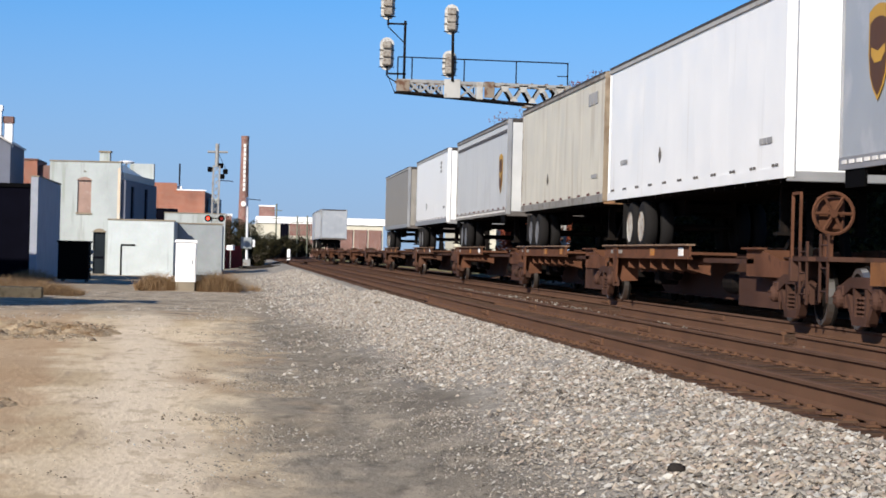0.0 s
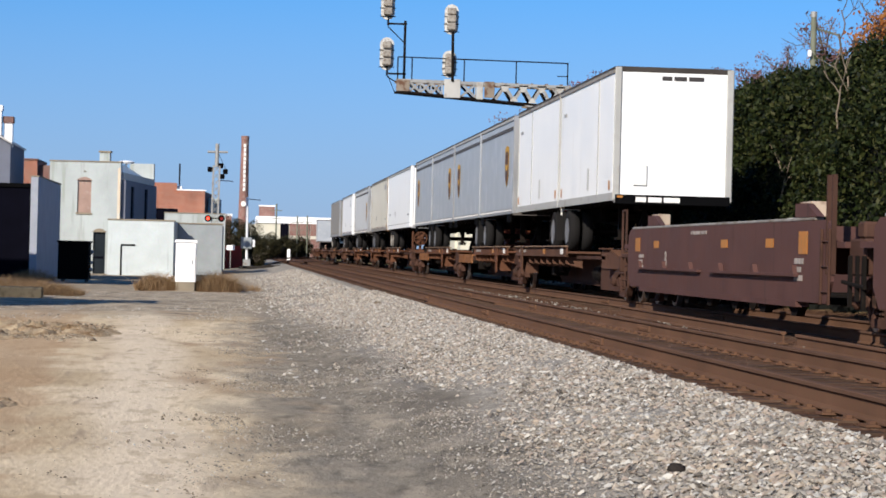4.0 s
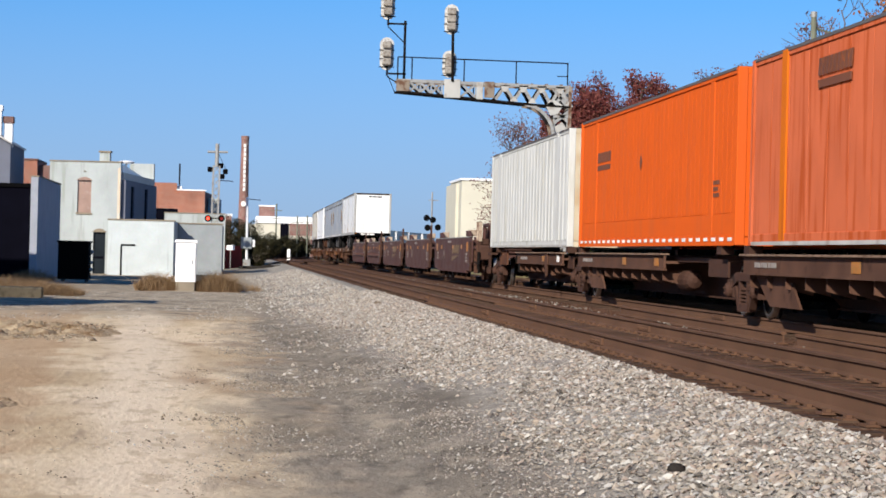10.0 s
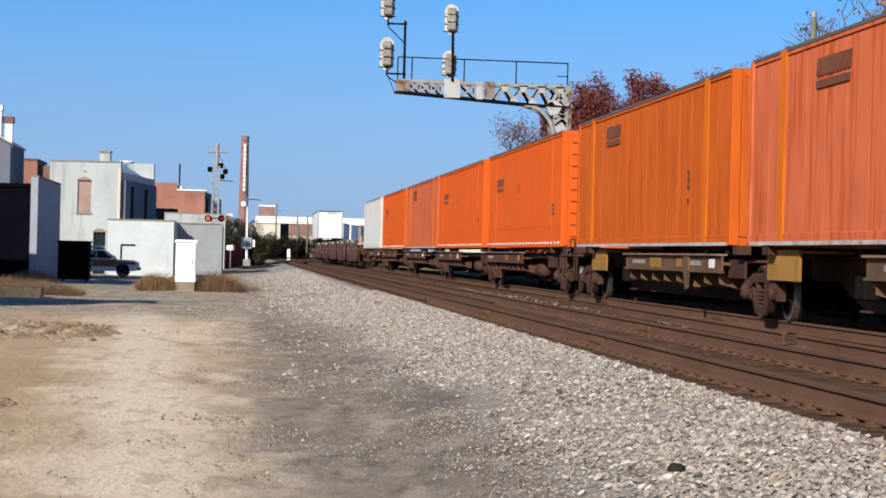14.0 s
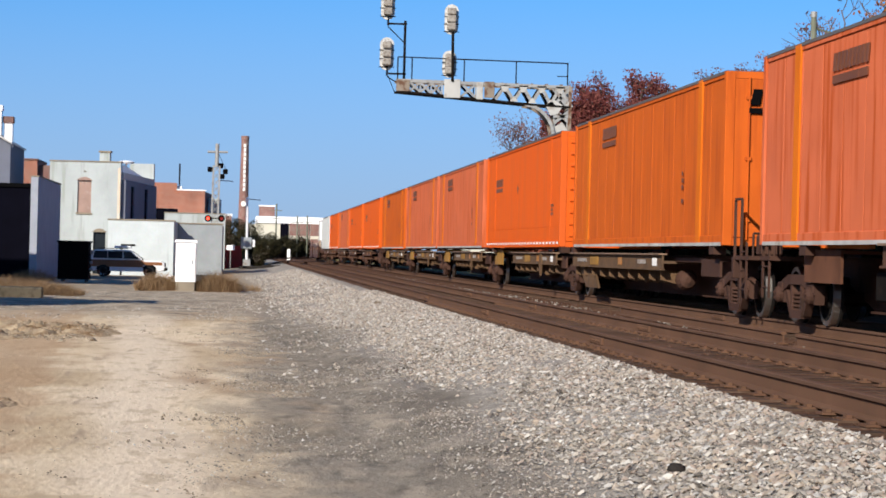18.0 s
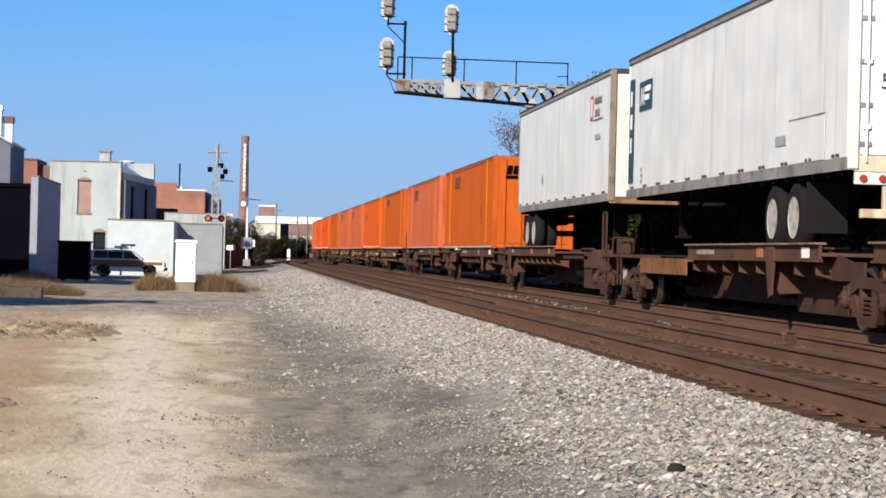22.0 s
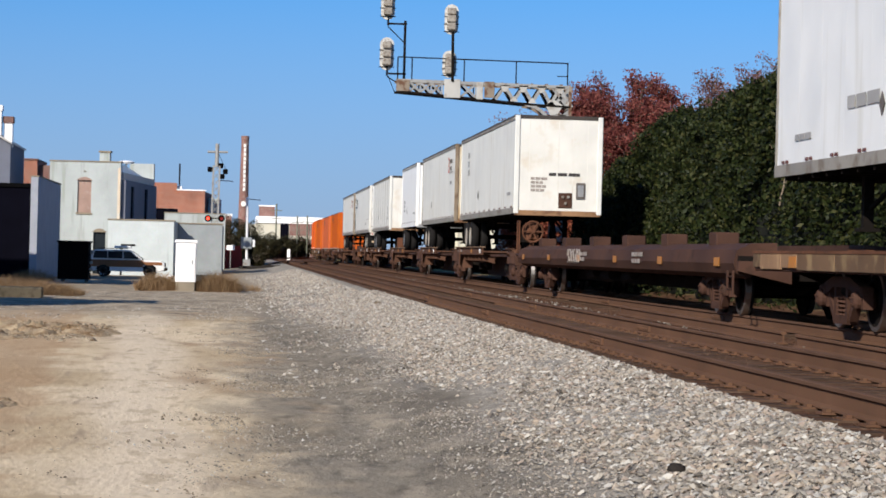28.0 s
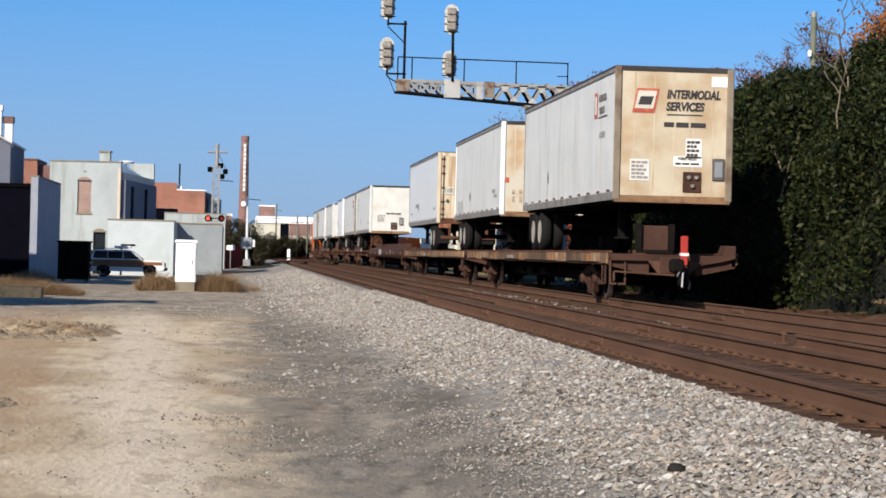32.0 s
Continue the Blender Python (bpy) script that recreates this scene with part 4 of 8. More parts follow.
        for k in range(9):
            a = -0.88 + k * 0.20
            prism(bm, [(a, H - 0.55), (a + 0.05, H - 0.29), (a + 0.20, H - 0.29), (a + 0.15, H - 0.55)], "Y", -h - 0.058, -h - 0.045)
        bx(bm, -0.90, 0.90, -h - 0.058, -h - 0.045, H - 0.69, H - 0.60)
        part("emblem", bm, M["black"], c, "black emblem bars")
        bars(c, -0.30, -h - 0.05, H - 1.26, 0.13, 0.74, 4, "black", "end")
        bars(c, 0.08, -h - 0.05, H - 1.44, 0.13, 1.10, 6, "black", "end")
    return c


def well_unit(u0, u1, letter, first=False, last=False, gold=False, step=False):
    """One empty unit of an articulated well car."""
    P, u = u0 - u1, (u0 + u1) / 2
    h = P / 2
    car = thing("well_car", "empty brown steel well car unit with yellow reflectors", "freight car", group="well cars of the train")
    MOVING.append((car, u, 0.0))
    y0, y1 = -h + 2.1, h - 2.1
    zt, zb = 1.47, 0.36
    for s in (-1, 1):
        bm = B()
        prism(bm, [(y0 - 1.35, zb + 0.30), (y0 - 1.35, zt - 0.10), (y0 - 1.1, zt), (y1 + 0.7, zt), (y1 + 0.95, zt - 0.12), (y1 + 0.95, zb + 0.26), (y1 + 0.7, zb), (y0 - 1.1, zb)],
              "X", s * 1.46 - 0.02, s * 1.46 + 0.02)
        wall = part("side_wall", bm, M["well_brown"], car)
        part("top_chord", bx(B(), s * 1.42 - 0.07, s * 1.42 + 0.055, y0 - 0.5, y1 + 0.5, zt, zt + 0.045, 0.01), M["trim_grey"], wall)
        bm = B()
        bx(bm, s * 1.40 - 0.10, s * 1.40 + 0.10, y0 + 0.4, y1 - 0.4, zb - 0.08, zb)
        part("bottom_chord", bm, M["well_brown"], wall)
        for i in range(7):
            y = y0 + 0.8 + i * (y1 - y0 - 1.6) / 6
            part("floor_lug", prism(B(), [(y - 0.3, zb - 0.08), (y + 0.3, zb - 0.08), (y + 0.12, zb - 0.21), (y - 0.12, zb - 0.21)], "X", s * 1.35 - 0.06, s * 1.35 + 0.06), M["steel_dark"], wall)
        for y in (y0 + 0.1, y1 - 1.6):
            bm = B()
            prism(bm, [(y - 0.75, zt + 0.05), (y - 0.15, zt + 0.24), (y + 0.45, zt + 0.24), (y + 0.45, zt + 0.05)], "X", s * 1.44 - 0.05, s * 1.44 + 0.05)
            g = part("guide", bm, M["well_brown"], wall)
            part("guide_pad", bx(B(), s * 1.30 - 0.12, s * 1.30 + 0.12, y - 0.15, y + 0.45, zt + 0.06, zt + 0.27, 0.01), M["pad_old"] if s < 0 else M["cream"], g, "rust-stained container guide" if s < 0 else "pale painted container guide")
    bm = B()
    for i in range(5):
        y = y0 + 0.6 + i * (y1 - y0 - 1.2) / 4
        bx(bm, -1.36, 1.36, y - 0.15, y + 0.15, zb - 0.04, zb + 0.06)
    part("floor_beam", bm, M["steel_dark"], car)
    for s in (-1, 1):
        ye = y1 + 0.4 if s > 0 else y0 - 0.4
        bm = B()
        bx(bm, -1.40, 1.40, ye - 0.06, ye + 0.06, 0.75, 1.40)
        bx(bm, -0.45, 0.45, min(ye, s * (h - 0.2)), max(ye, s * (h - 0.2)), 0.72, 1.12)
        bx(bm, -1.42, 1.42, min(ye, s * (h - 0.35)), max(ye, s * (h - 0.35)), 1.10, 1.18)
        part("end_bulkhead", bm, M["well_brown"], car)
        bm = B()
        for dy in ((0.20, 0.45) if s < 0 and not last else ()):
            bx(bm, -1.49, -1.43, s * (h - 0.55 - dy) - 0.03, s * (h - 0.55 - dy) + 0.03, 0.75, 2.06)
        if s < 0 and not last:
            part("end_post", bm, M["steel_brown"], car)
    x = -1.485
    for y, k in ((y1 - 0.1, 2.0), (y1 - 2.0, 1), (y0 + 5.0, 1), (y0 + 2.0, 1), (y0 + 0.1, 2.4)):
        emblem(car, x, y, 1.17, 0.46, 0.13 * k, "reflect_yellow")
    yb = y0 + 4.0
    if gold:
        bm = B()
        for k in range(4):
            prism(bm, [(yb + 1.3 - k * 0.62, 0.94), (yb + 1.2 - k * 0.62, 1.24), (yb + 0.72 - k * 0.62, 1.24), (yb + 0.82 - k * 0.62, 0.94)], "X", x - 0.004, x + 0.004)
        prism(bm, [(yb + 1.45, 0.66), (yb + 1.35, 0.84), (yb - 1.3, 0.88)], "X", x - 0.004, x + 0.004)
        part("emblem", bm, M["well_gold"], car, "faded gold emblem bars")
    if step:
        part("side_step", bx(bx(B(), -1.56, -1.48, y0 + 0.3, -0.4, 0.70, 0.74), -1.56, -1.48, 0.4, y1 - 0.3, 0.70, 0.74), M["well_brown"], car)
        for k in range(6):
            y = y0 + 0.5 + k * (y1 - y0 - 1) / 5
            part("step_lug", prism(B(), [(y - 0.15, 0.74), (y + 0.15, 0.74), (y + 0.05, 0.86), (y - 0.05, 0.86)], "X", -1.55, -1.48), M["well_brown"], car)
    # machinery over the truck between two units
    bm = bx(B(), -1.34, -0.92, -h - 0.30, -h + 0.42, 0.74, 1.22, 0.03)
    bx(bm, -1.30, -1.0, -h - 0.12, -h + 0.20, 1.22, 1.44, 0.03)
    part("end_box", bm, M["steel_brown"], car)
    bm = B()
    for q, zz in ((-0.34, 0.30), (-0.05, 0.42), (0.28, 0.34)):
        bar(bm, (-1.36, -h + q, zz), (-1.36, -h + q, 1.0), 0.05, 0.06)
    rod(bm, (-1.38, -h - 0.45, 0.60), (-1.38, -h + 0.55, 0.66), 0.03, 6)
    part("brake_rigging", bm, M["steel_dark"], car)
    me = lettering(letter, 0.42, 0.8)
    me.materials.append(M["mark_pale"])
    part("lettering", me, None, car, at=Matrix.Translation((x, y1 - 2.9, 0.88)) @ SIDE)
    bars(car, x, y1 - 0.5, 0.85, 0.5, 0.3, 3, "mark_pale")
    bars(car, x, y0 + 0.3, 0.80, 0.5, 0.35, 3, "mark_pale")
    bars(car, x, 0.6, 1.36, 1.3, 0.09, 1, "mark_pale")
    ladder(car, -1.50, -h + 1.0, 0.35, 1.35)
    truck(car, -h + (1.1 if last else 0.0), u)
    if first:
        truck(car, h - 1.8, u)
        coupler(car, h - 0.1, 1)
    if last:
        coupler(car, -h + 0.1, -1)
        part("end_platform", bx(B(), -1.3, 1.3, -h + 0.1, -h + 2.0, 1.18, 1.26), M["steel_brown"], car)
        for y in (-h + 0.55, -h - 0.12):
            post = part("end_post", bx(B(), -1.36, -1.26, y - 0.05, y + 0.05, 0.75, 2.0, 0.01), M["steel_brown"], car)
            part("edge_strip", bx(B(), -1.365, -1.25, y - 0.062, y - 0.052, 1.35, 1.98), M["pad_old"], post, "pale worn edge")
        part("post_rail", bar(B(), (-1.3, -h - 0.12, 1.30), (-1.3, -h + 0.55, 1.30), 0.05, 0.05), M["steel_brown"], car)
        bm = bx(B(), -1.0, 1.0, -h + 0.25, -h + 1.9, 1.84, 1.96, 0.02)
        for xx in (-0.95, 0.95):
            for y in (-h + 0.35, -h + 1.8):
                bx(bm, xx - 0.06, xx + 0.06, y - 0.08, y + 0.08, 1.26, 1.84)
            bar(bm, (xx, -h + 0.4, 1.80), (xx, -h + 1.1, 1.30), 0.07, 0.07)
        part("machine_frame", bm, M["well_brown"], car)
        part("reservoir", rod(B(), (-0.98, -h + 1.05, 1.58), (0.98, -h + 1.05, 1.58), 0.22, 14), M["steel_brown"], car)
        bm = B()
        for y in (-h + 0.15, -h + 0.75):
            bx(bm, -1.40, -1.34, y - 0.03, y + 0.03, 0.30, 1.2)
        for z in (0.32, 0.60, 0.88):
            bx(bm, -1.41, -1.33, -h + 0.15, -h + 0.75, z - 0.02, z + 0.02)
        part("stirrup_ladder", bm, M["steel_shelf"], car)
    return car


def flatcar(u0, u1, label, edge="deck_wood", tube=False, tail=False):
    """A long flat car with a deep side sill."""
    P, u = u0 - u1, (u0 + u1) / 2
    h = P / 2
    car = thing("flat_car", label, "freight car", group="flat cars of the train")
    MOVING.append((car, u, 0.0))
    bm = B()
    bx(bm, -1.33, 1.33, -h + 0.2, h - 0.2, 0.90, 0.98)
    part("deck", bm, M["steel_dark"], car)
    for s in (-1, 1):
        if tube:
            pts = [(s * 1.16, 0.62), (s * 1.34, 0.70), (s * 1.40, 0.86), (s * 1.34, 1.08), (s * 1.10, 1.18), (s * 0.70, 1.20), (s * 0.70, 0.90)]
            bm = prism(B(), pts, "Y", -h + 0.3, h - 0.3)
            part("side_sill", bm, M["steel_brown"], car, "graffiti-marked rounded brown sill" if s < 0 else "")
        else:
            part("side_sill", bx(B(), s * 1.33 - 0.05, s * 1.33 + 0.05, -h + 0.1, h - 0.1, 0.76, 1.01, 0.01), M["steel_brown"], car)
            ya = -h + 0.1
            while ya < h - 0.3:
                yb = min(h - 0.1, ya + rnd.uniform(0.9, 2.6))
                part("edge_board", bx(B(), s * 1.40 - 0.02, s * 1.40 + 0.02, ya + 0.01, yb - 0.01, 0.80 + rnd.uniform(-0.02, 0.02), 1.02, 0.006), M[edge], car)
                ya = yb
            part("deck_edge", bx(B(), s * 1.36 - 0.07, s * 1.36 + 0.07, -h + 0.1, h - 0.1, 1.02, 1.06), M["steel_rust"], car)
    bm = B()
    prism(bm, [(-h + 0.4, 0.60), (-h + 3.6, 0.60), (-h + 5.0, 0.34), (h - 5.0, 0.34), (h - 3.6, 0.60), (h - 0.4, 0.60), (h - 0.4, 0.90), (-h + 0.4, 0.90)], "X", -0.40, 0.40)
    part("centre_sill", bm, M["steel_dark"], car)
    n = int(P / 1.6)
    me = done("cross_bearer", prism(B(), [(-1.3, 0.86), (1.3, 0.86), (0.45, 0.55), (-0.45, 0.55)], "Y", -0.04, 0.04), M["steel_dark"])
    for i in range(n):
        part("cross_bearer", me, None, car, at=(0, -h + 1 + i * (P - 2) / (n - 1), 0))
    if tube:
        for i in range(6):
            y = h - 3.0 - i * (P - 6.0) / 5
            part("pedestal", bx(B(), -1.15, -0.75, y - 0.30, y + 0.30, 1.14, 1.38, 0.02), M["steel_brown"], car)
        for i in range(6):
            emblem(car, -1.405, h - 1.5 - i * (P - 3) / 5, 0.88, 0.40, 0.14, "reflect_yellow")
        bars(car, -1.40, 2.0, 0.92, 1.6, 0.24, 2, "mark_pale")
        bars(car, -1.40, -5.0, 0.92, 1.2, 0.26, 2, "mark_pale")
        bm = B()
        for k in range(6):
            y = 4.0 - k * 0.34
            pr = None
            for i in range(9):
                a = i / 8 * math.pi * 1.6 + k
                c = Vector((-1.41, y + 0.13 * math.cos(a), 0.93 + 0.15 * math.sin(a)))
                if pr is not None:
                    bar(bm, pr, c, 0.02, 0.035)
                pr = c
        part("graffiti", bm, M["mark_pale"], car, "looping pale worn paint marks")
    else:
        for y in (h - 1.8, 0.0, -h + 3.2):
            bm = B()
            bx(bm, -0.30, 0.30, y - 0.5, y + 0.5, 0.98, 1.10)
            part("hitch_base", bm, M["steel_rust"], car)
        for i in range(5):
            emblem(car, -1.426, h - 2.5 - i * (P - 5) / 4, 0.90, 0.4, 0.16, "reflect_yellow")
        bars(car, -1.426, 2.2, 0.88, 1.5, 0.14, 1, "mark_pale")
    for s in (-1, 1):
        part("end_sill", prism(B(), [(s * 0.5, 0.55), (s * 0.5, 0.9), (s * 1.36, 0.9), (s * 1.36, 0.74)], "Y", -h + 0.1, -h + 0.25), M["steel_brown"], car)
    ladder(car, -1.40, -h + 0.5, 0.35, 0.75)
    for y in (-h + (4.4 if tail else 3.1), h - 3.7):
        truck(car, y, u)
    coupler(car, -h + 0.1, -1)
    coupler(car, h - 0.1, 1)
    for i in range(3):
        part("brake_gear", rod(B(), (-0.9, -2.0 + i * 2.4, 0.55), (-0.9, -0.9 + i * 2.4, 0.50), 0.10 + 0.05 * (i == 1), 8), M["steel_dark"], car)
    if tail:
        # hitch stand, crossover platform and end-of-train marker
        part("hitch_stand", bx(B(), -0.62, 0.02, -h + 0.6, -h + 0.95, 1.06, 1.62, 0.03), M["steel_brown"], car)
        bm = B()
        prism(bm, [(0.55, 0.78), (0.55, 1.0), (1.05, 1.0), (1.12, 1.22), (1.34, 1.22), (1.34, 0.95), (1.0, 0.86)], "Y", -h - 0.02, -h + 0.5)
        bx(bm, -1.34, 0.55, -h - 0.02, -h + 0.4, 0.86, 1.0)
        part("end_platform", bm, M["steel_brown"], car)
        part("draft_box", bx(B(), -0.30, 0.32, -h - 0.12, -h + 0.6, 0.58, 0.94, 0.03), M["steel_brown"], car)
        part("striker", prism(B(), [(-0.55, 0.86), (-0.30, 0.56), (0.34, 0.56), (0.60, 0.86)], "Y", -h - 0.06, -h + 0.1), M["steel_shelf"], car)
        bm = bx(B(), -0.70, 0.10, -h + 0.52, -h + 0.60, 1.02, 1.10)
        for xx in (-0.66, 0.06):
            bx(bm, xx - 0.06, xx + 0.06, -h + 0.50, -h + 0.60, 1.10, 1.66)
        part("stand_frame", bm, M["steel_dark"], car)
        bm = rod(B(), (-1.28, -h - 0.10, 0.62), (0.10, -h - 0.14, 0.56), 0.022, 6)
        rod(bm, (-1.28, -h - 0.10, 0.62), (-1.28, -h - 0.12, 0.42), 0.022, 6)
        part("uncoupling_lever", bm, M["steel_shelf"], car)
        bm = B()
        for xx in (-1.34, -1.02):
            bar(bm, (xx, -h + 0.05, 0.86), (xx, -h + 0.05, 0.36), 0.035, 0.035)
        bar(bm, (-1.36, -h + 0.05, 0.36), (-1.0, -h + 0.05, 0.36), 0.04, 0.04)
        part("stirrup", bm, M["steel_shelf"], car)
        mk_ = part("marker", bx(B(), 0.05, 0.20, -h - 0.60, -h - 0.46, 0.78, 1.40, 0.02), M["red_paint"], car, "red end-of-train marker box")
        part("band", bx(B(), 0.04, 0.21, -h - 0.61, -h - 0.45, 0.98, 1.04), M["reflect_white"], mk_)
        bm = B()
        rod(bm, (0.12, -h - 0.5, 0.78), (-0.04, -h - 0.66, 0.55), 0.02, 6)
        rod(bm, (0.12, -h - 0.5, 0.78), (0.06, -h - 0.70, 0.32), 0.025, 6)
        part("air_hose", bm, M["alu"], car)
    return car
# ---- what the train is made of, from its head to its tail ----
def shield_deco(far, drop=1.43):
    def put(t, x, h, z0, z1):
        shield(t, x, (h - 1.7) if far else (-h + 1.5), z1 - drop, 0.86)
        # double band under the roof, white tape along the sill and dark guards
        part("side_band", bx(bx(B(), x - 0.012, x + 0.012, -h + 0.2, h - 0.2, z1 - 0.40, z1 - 0.36), x - 0.012, x + 0.012, -h + 0.2, h - 0.2, z1 - 0.33, z1 - 0.31), M["alu_dark"], t)
        me = done("reflector", bx(B(), -0.004, 0.004, -0.11, 0.11, -0.025, 0.025), M["reflect_white"])
        k = int(2 * h / 0.36)
        for i in range(k):
            part("reflector", me, None, t, at=(x - 0.014, -h + 0.3 + i * (2 * h - 0.6) / (k - 1), z0 + 0.10))
        for y in (-h + 0.9, h - 0.7):
            part("guard", bx(B(), x + 0.02, x + 0.06, y - 0.45, y + 0.45, z0 - 0.24, z0 + 0.0), M["black"], t)
    return put


def deco_text(y, z, w, hh, rows, ink="mark_grey"):
    def put(t, x, h, z0, z1):
        bars(t, x, y if abs(y) < h else h - 2, z, w, hh, rows, ink)
        bars(t, x, -h + 1.2, z0 + 0.6, 0.8, 0.14, 1, ink)
        diamond(t, x, h * 0.25, z0 + 0.75, 0.12, "alu_dark")
    return put


def amber_plates(*places):
    def put(t, x, h, z0, z1):
        for y in places:
            part("amber_plate", bx(B(), x - 0.004, x + 0.004, y - 0.06, y + 0.06, z0 + 0.24, z0 + 0.44), M["reflect_yellow"], t)
        bars(t, x, h - 0.85, z1 - 0.62, 0.45, 0.12, 1, "mark_grey")
        emblem(t, x, -h + 3.4, z0 + 0.55, 0.16, 0.5, "trim_pale")
    return put


def tip_deco(t, x, h, z0, z1):
    # the lessor's box emblem and writing on the side near the nose
    emblem(t, x, -h + 2.45, z1 - 0.70, 0.36, 0.56, "red_faded")
    emblem(t, x - 0.004, -h + 2.42, z1 - 0.70, 0.22, 0.40, "nose_pale")
    for k, word in enumerate(("INTERMODAL", "SERVICES")):
        me = lettering(word, 0.22, 0.72)
        me.materials.append(M["ink_grey"])
        part("lettering", me, None, t, at=Matrix.Translation((x, -h + 1.55 + 0.1 * k, z1 - 0.58 - 0.27 * k)) @ SIDE)
    part("rule", bx(B(), x - 0.004, x + 0.004, -h + 0.95, -h + 2.1, z1 - 1.00, z1 - 0.975), M["ink_grey"], t)
    bars(t, x, -h + 1.55, z1 - 1.38, 0.7, 0.18, 1, "mark_grey")
    diamond(t, x, h * 0.35, z0 + 0.8, 0.13, "mark_grey")


def tip_nose(t, L):
    """Emblem, writing, placards and boxes on a trailer's nose."""
    y, z1 = -L / 2 - 0.02, 1.09 + 2.85
    emblem(t, -0.62, y, z1 - 0.72, 0.48, 0.52, "red_faded", "end", 0.05)
    emblem(t, -0.62, y - 0.006, z1 - 0.70, 0.40, 0.38, "cream", "end", 0.04)
    emblem(t, -0.62, y - 0.012, z1 - 0.72, 0.28, 0.18, "ink", "end", 0.03)
    for k, word in enumerate(("INTERMODAL", "SERVICES")):
        me = lettering(word, 0.25, 0.74 if word[0] == "I" else 0.80, 0.004, 0.011)
        me.materials.append(M["ink"])
        sh = Matrix.Identity(4)
        sh[0][2] = 0.12
        me.transform(sh)
        part("lettering", me, None, t, at=(0.42 if k == 0 else 0.24, y, z1 - 0.58 - 0.26 * k))
    part("rule", bx(B(), -0.16, 0.62, y - 0.004, y + 0.004, z1 - 1.02, z1 - 0.995), M["ink"], t)
    bars(t, 0.26, y, z1 - 1.22, 0.95, 0.16, 1, "ink", "end")
    for zz, n in ((z1 - 1.72, 3), (z1 - 2.0, 1)):
        emblem(t, 0.44 if n == 3 else 0.32, y, zz, 0.34 if n == 3 else 0.62, 0.42 if n == 3 else 0.22, "reflect_white", "end")
        bars(t, 0.44 if n == 3 else 0.32, y - 0.008, zz if n == 3 else zz - 0.05, 0.30 if n == 3 else 0.54, 0.36 if n == 3 else 0.07, 4 if n == 3 else 1, "ink", "end")
    me = lettering("INSIDE HEIGHT", 0.088, 0.72, 0.003, 0.003)
    me.materials.append(M["ink"])
    part("lettering", me, None, t, at=(0.32, y - 0.010, z1 - 1.945))
    emblem(t, -0.72, y, z1 - 2.20, 0.42, 0.46, "nose_pale", "end")
    bars(t, -0.72, y - 0.008, z1 - 2.20, 0.36, 0.4, 5, "mark_pale", "end")
    nose_boxes(t, y, 0.42, 0.98)
    emblem(t, 1.02, y, z1 - 0.28, 0.44, 0.22, "reflect_white", "end")


def nose_boxes(t, y, xa, xb):
    f = part("gladhand_plate", bx(B(), xa - 0.20, xa + 0.20, y - 0.02, y + 0.01, 1.28, 1.72, 0.01), M["steel_brown"], t)
    for dx, dz in ((-0.08, 0.1), (0.08, 0.1), (0.0, -0.08)):
        part("connector", rod(B(), (xa + dx, y - 0.08, 1.5 + dz), (xa + dx, y - 0.02, 1.5 + dz), 0.042, 8), M["trim_grey"], f)
    g = part("document_box", bx(B(), xb - 0.13, xb + 0.13, y - 0.04, y + 0.01, 1.55, 2.02, 0.01), M["alu_dark"], t)
    part("pane", bx(B(), xb - 0.085, xb + 0.085, y - 0.05, y - 0.035, 1.62, 1.95), M["alu"], g)


def label_nose(t, L, z, rows=1):
    bars(t, 0.2, -L / 2 - 0.02, z, 0.95, 0.14 * rows, rows, "ink", "end")


W_ = dict(body="white", end="white")
D_ = dict(body="white_dirty", end="white_dirty")

# head end: trailers and bare platforms already round the bend or close to it
for k in range(4):
    trailer(280 - k * 17.4, 14.6, body="grey_pale" if k % 2 else "grey_van", end="grey_van" if k % 2 else "grey_pale", label="dirty grey-white trailer riding on a spine car", lights=False)
    spine_platform(282 - k * 17.4, 264.6 - k * 17.4, "trailer", first=k == 0)
for k in range(5):
    spine_platform(212.4 - k * 18.46, 193.94 - k * 18.46, "bare", colour="rust" if k % 2 else "steel_brown")
trailer(118.9, 15.6, body="grey_brown", end="grey_brown", label="dull grey-brown trailer on a spine car", lights=False)
spine_platform(120.1, 100.0, "trailer")
trailer(98.2, 14.6, rim="grey", label="white trailer with a plain nose on a spine car", deco=deco_text(-4.6, 3.3, 0.7, 0.5, 3), **W_)
spine_platform(100.0, 81.3, "trailer")
trailer(79.9, 15.0, rim="grey", body="grey_pale", end="grey_pale", trim="trim_grey", label="light grey trailer with a shield emblem on a spine car", deco=shield_deco(False, 1.6))
spine_platform(81.3, 62.8, "trailer", colour="rust")
trailer(61.4, 13.9, rim="grey", body="cream", end="nose_rust", trim="trim_grey", label="aged cream trailer with dark writing on a spine car", deco=deco_text(-5.4, 3.45, 1.3, 0.42, 1), seams=0.6)
spine_platform(62.8, 48.3, "trailer", colour="rust")
trailer(46.8, 15.4, label="bright white trailer with a plain nose on a spine car", trim="white", dots="alu_dark", axle=2.4, deco=deco_text(5.8, 1.85, 0.8, 0.14, 1), **W_)
spine_platform(48.3, 30.1, "trailer", (47.1, 38.2), last=True, colour="rust", wheel=True)
PUP = dict(rim="grey", body="grey_van", end="grey_van", trim="alu", seams=2.6, lights=False)
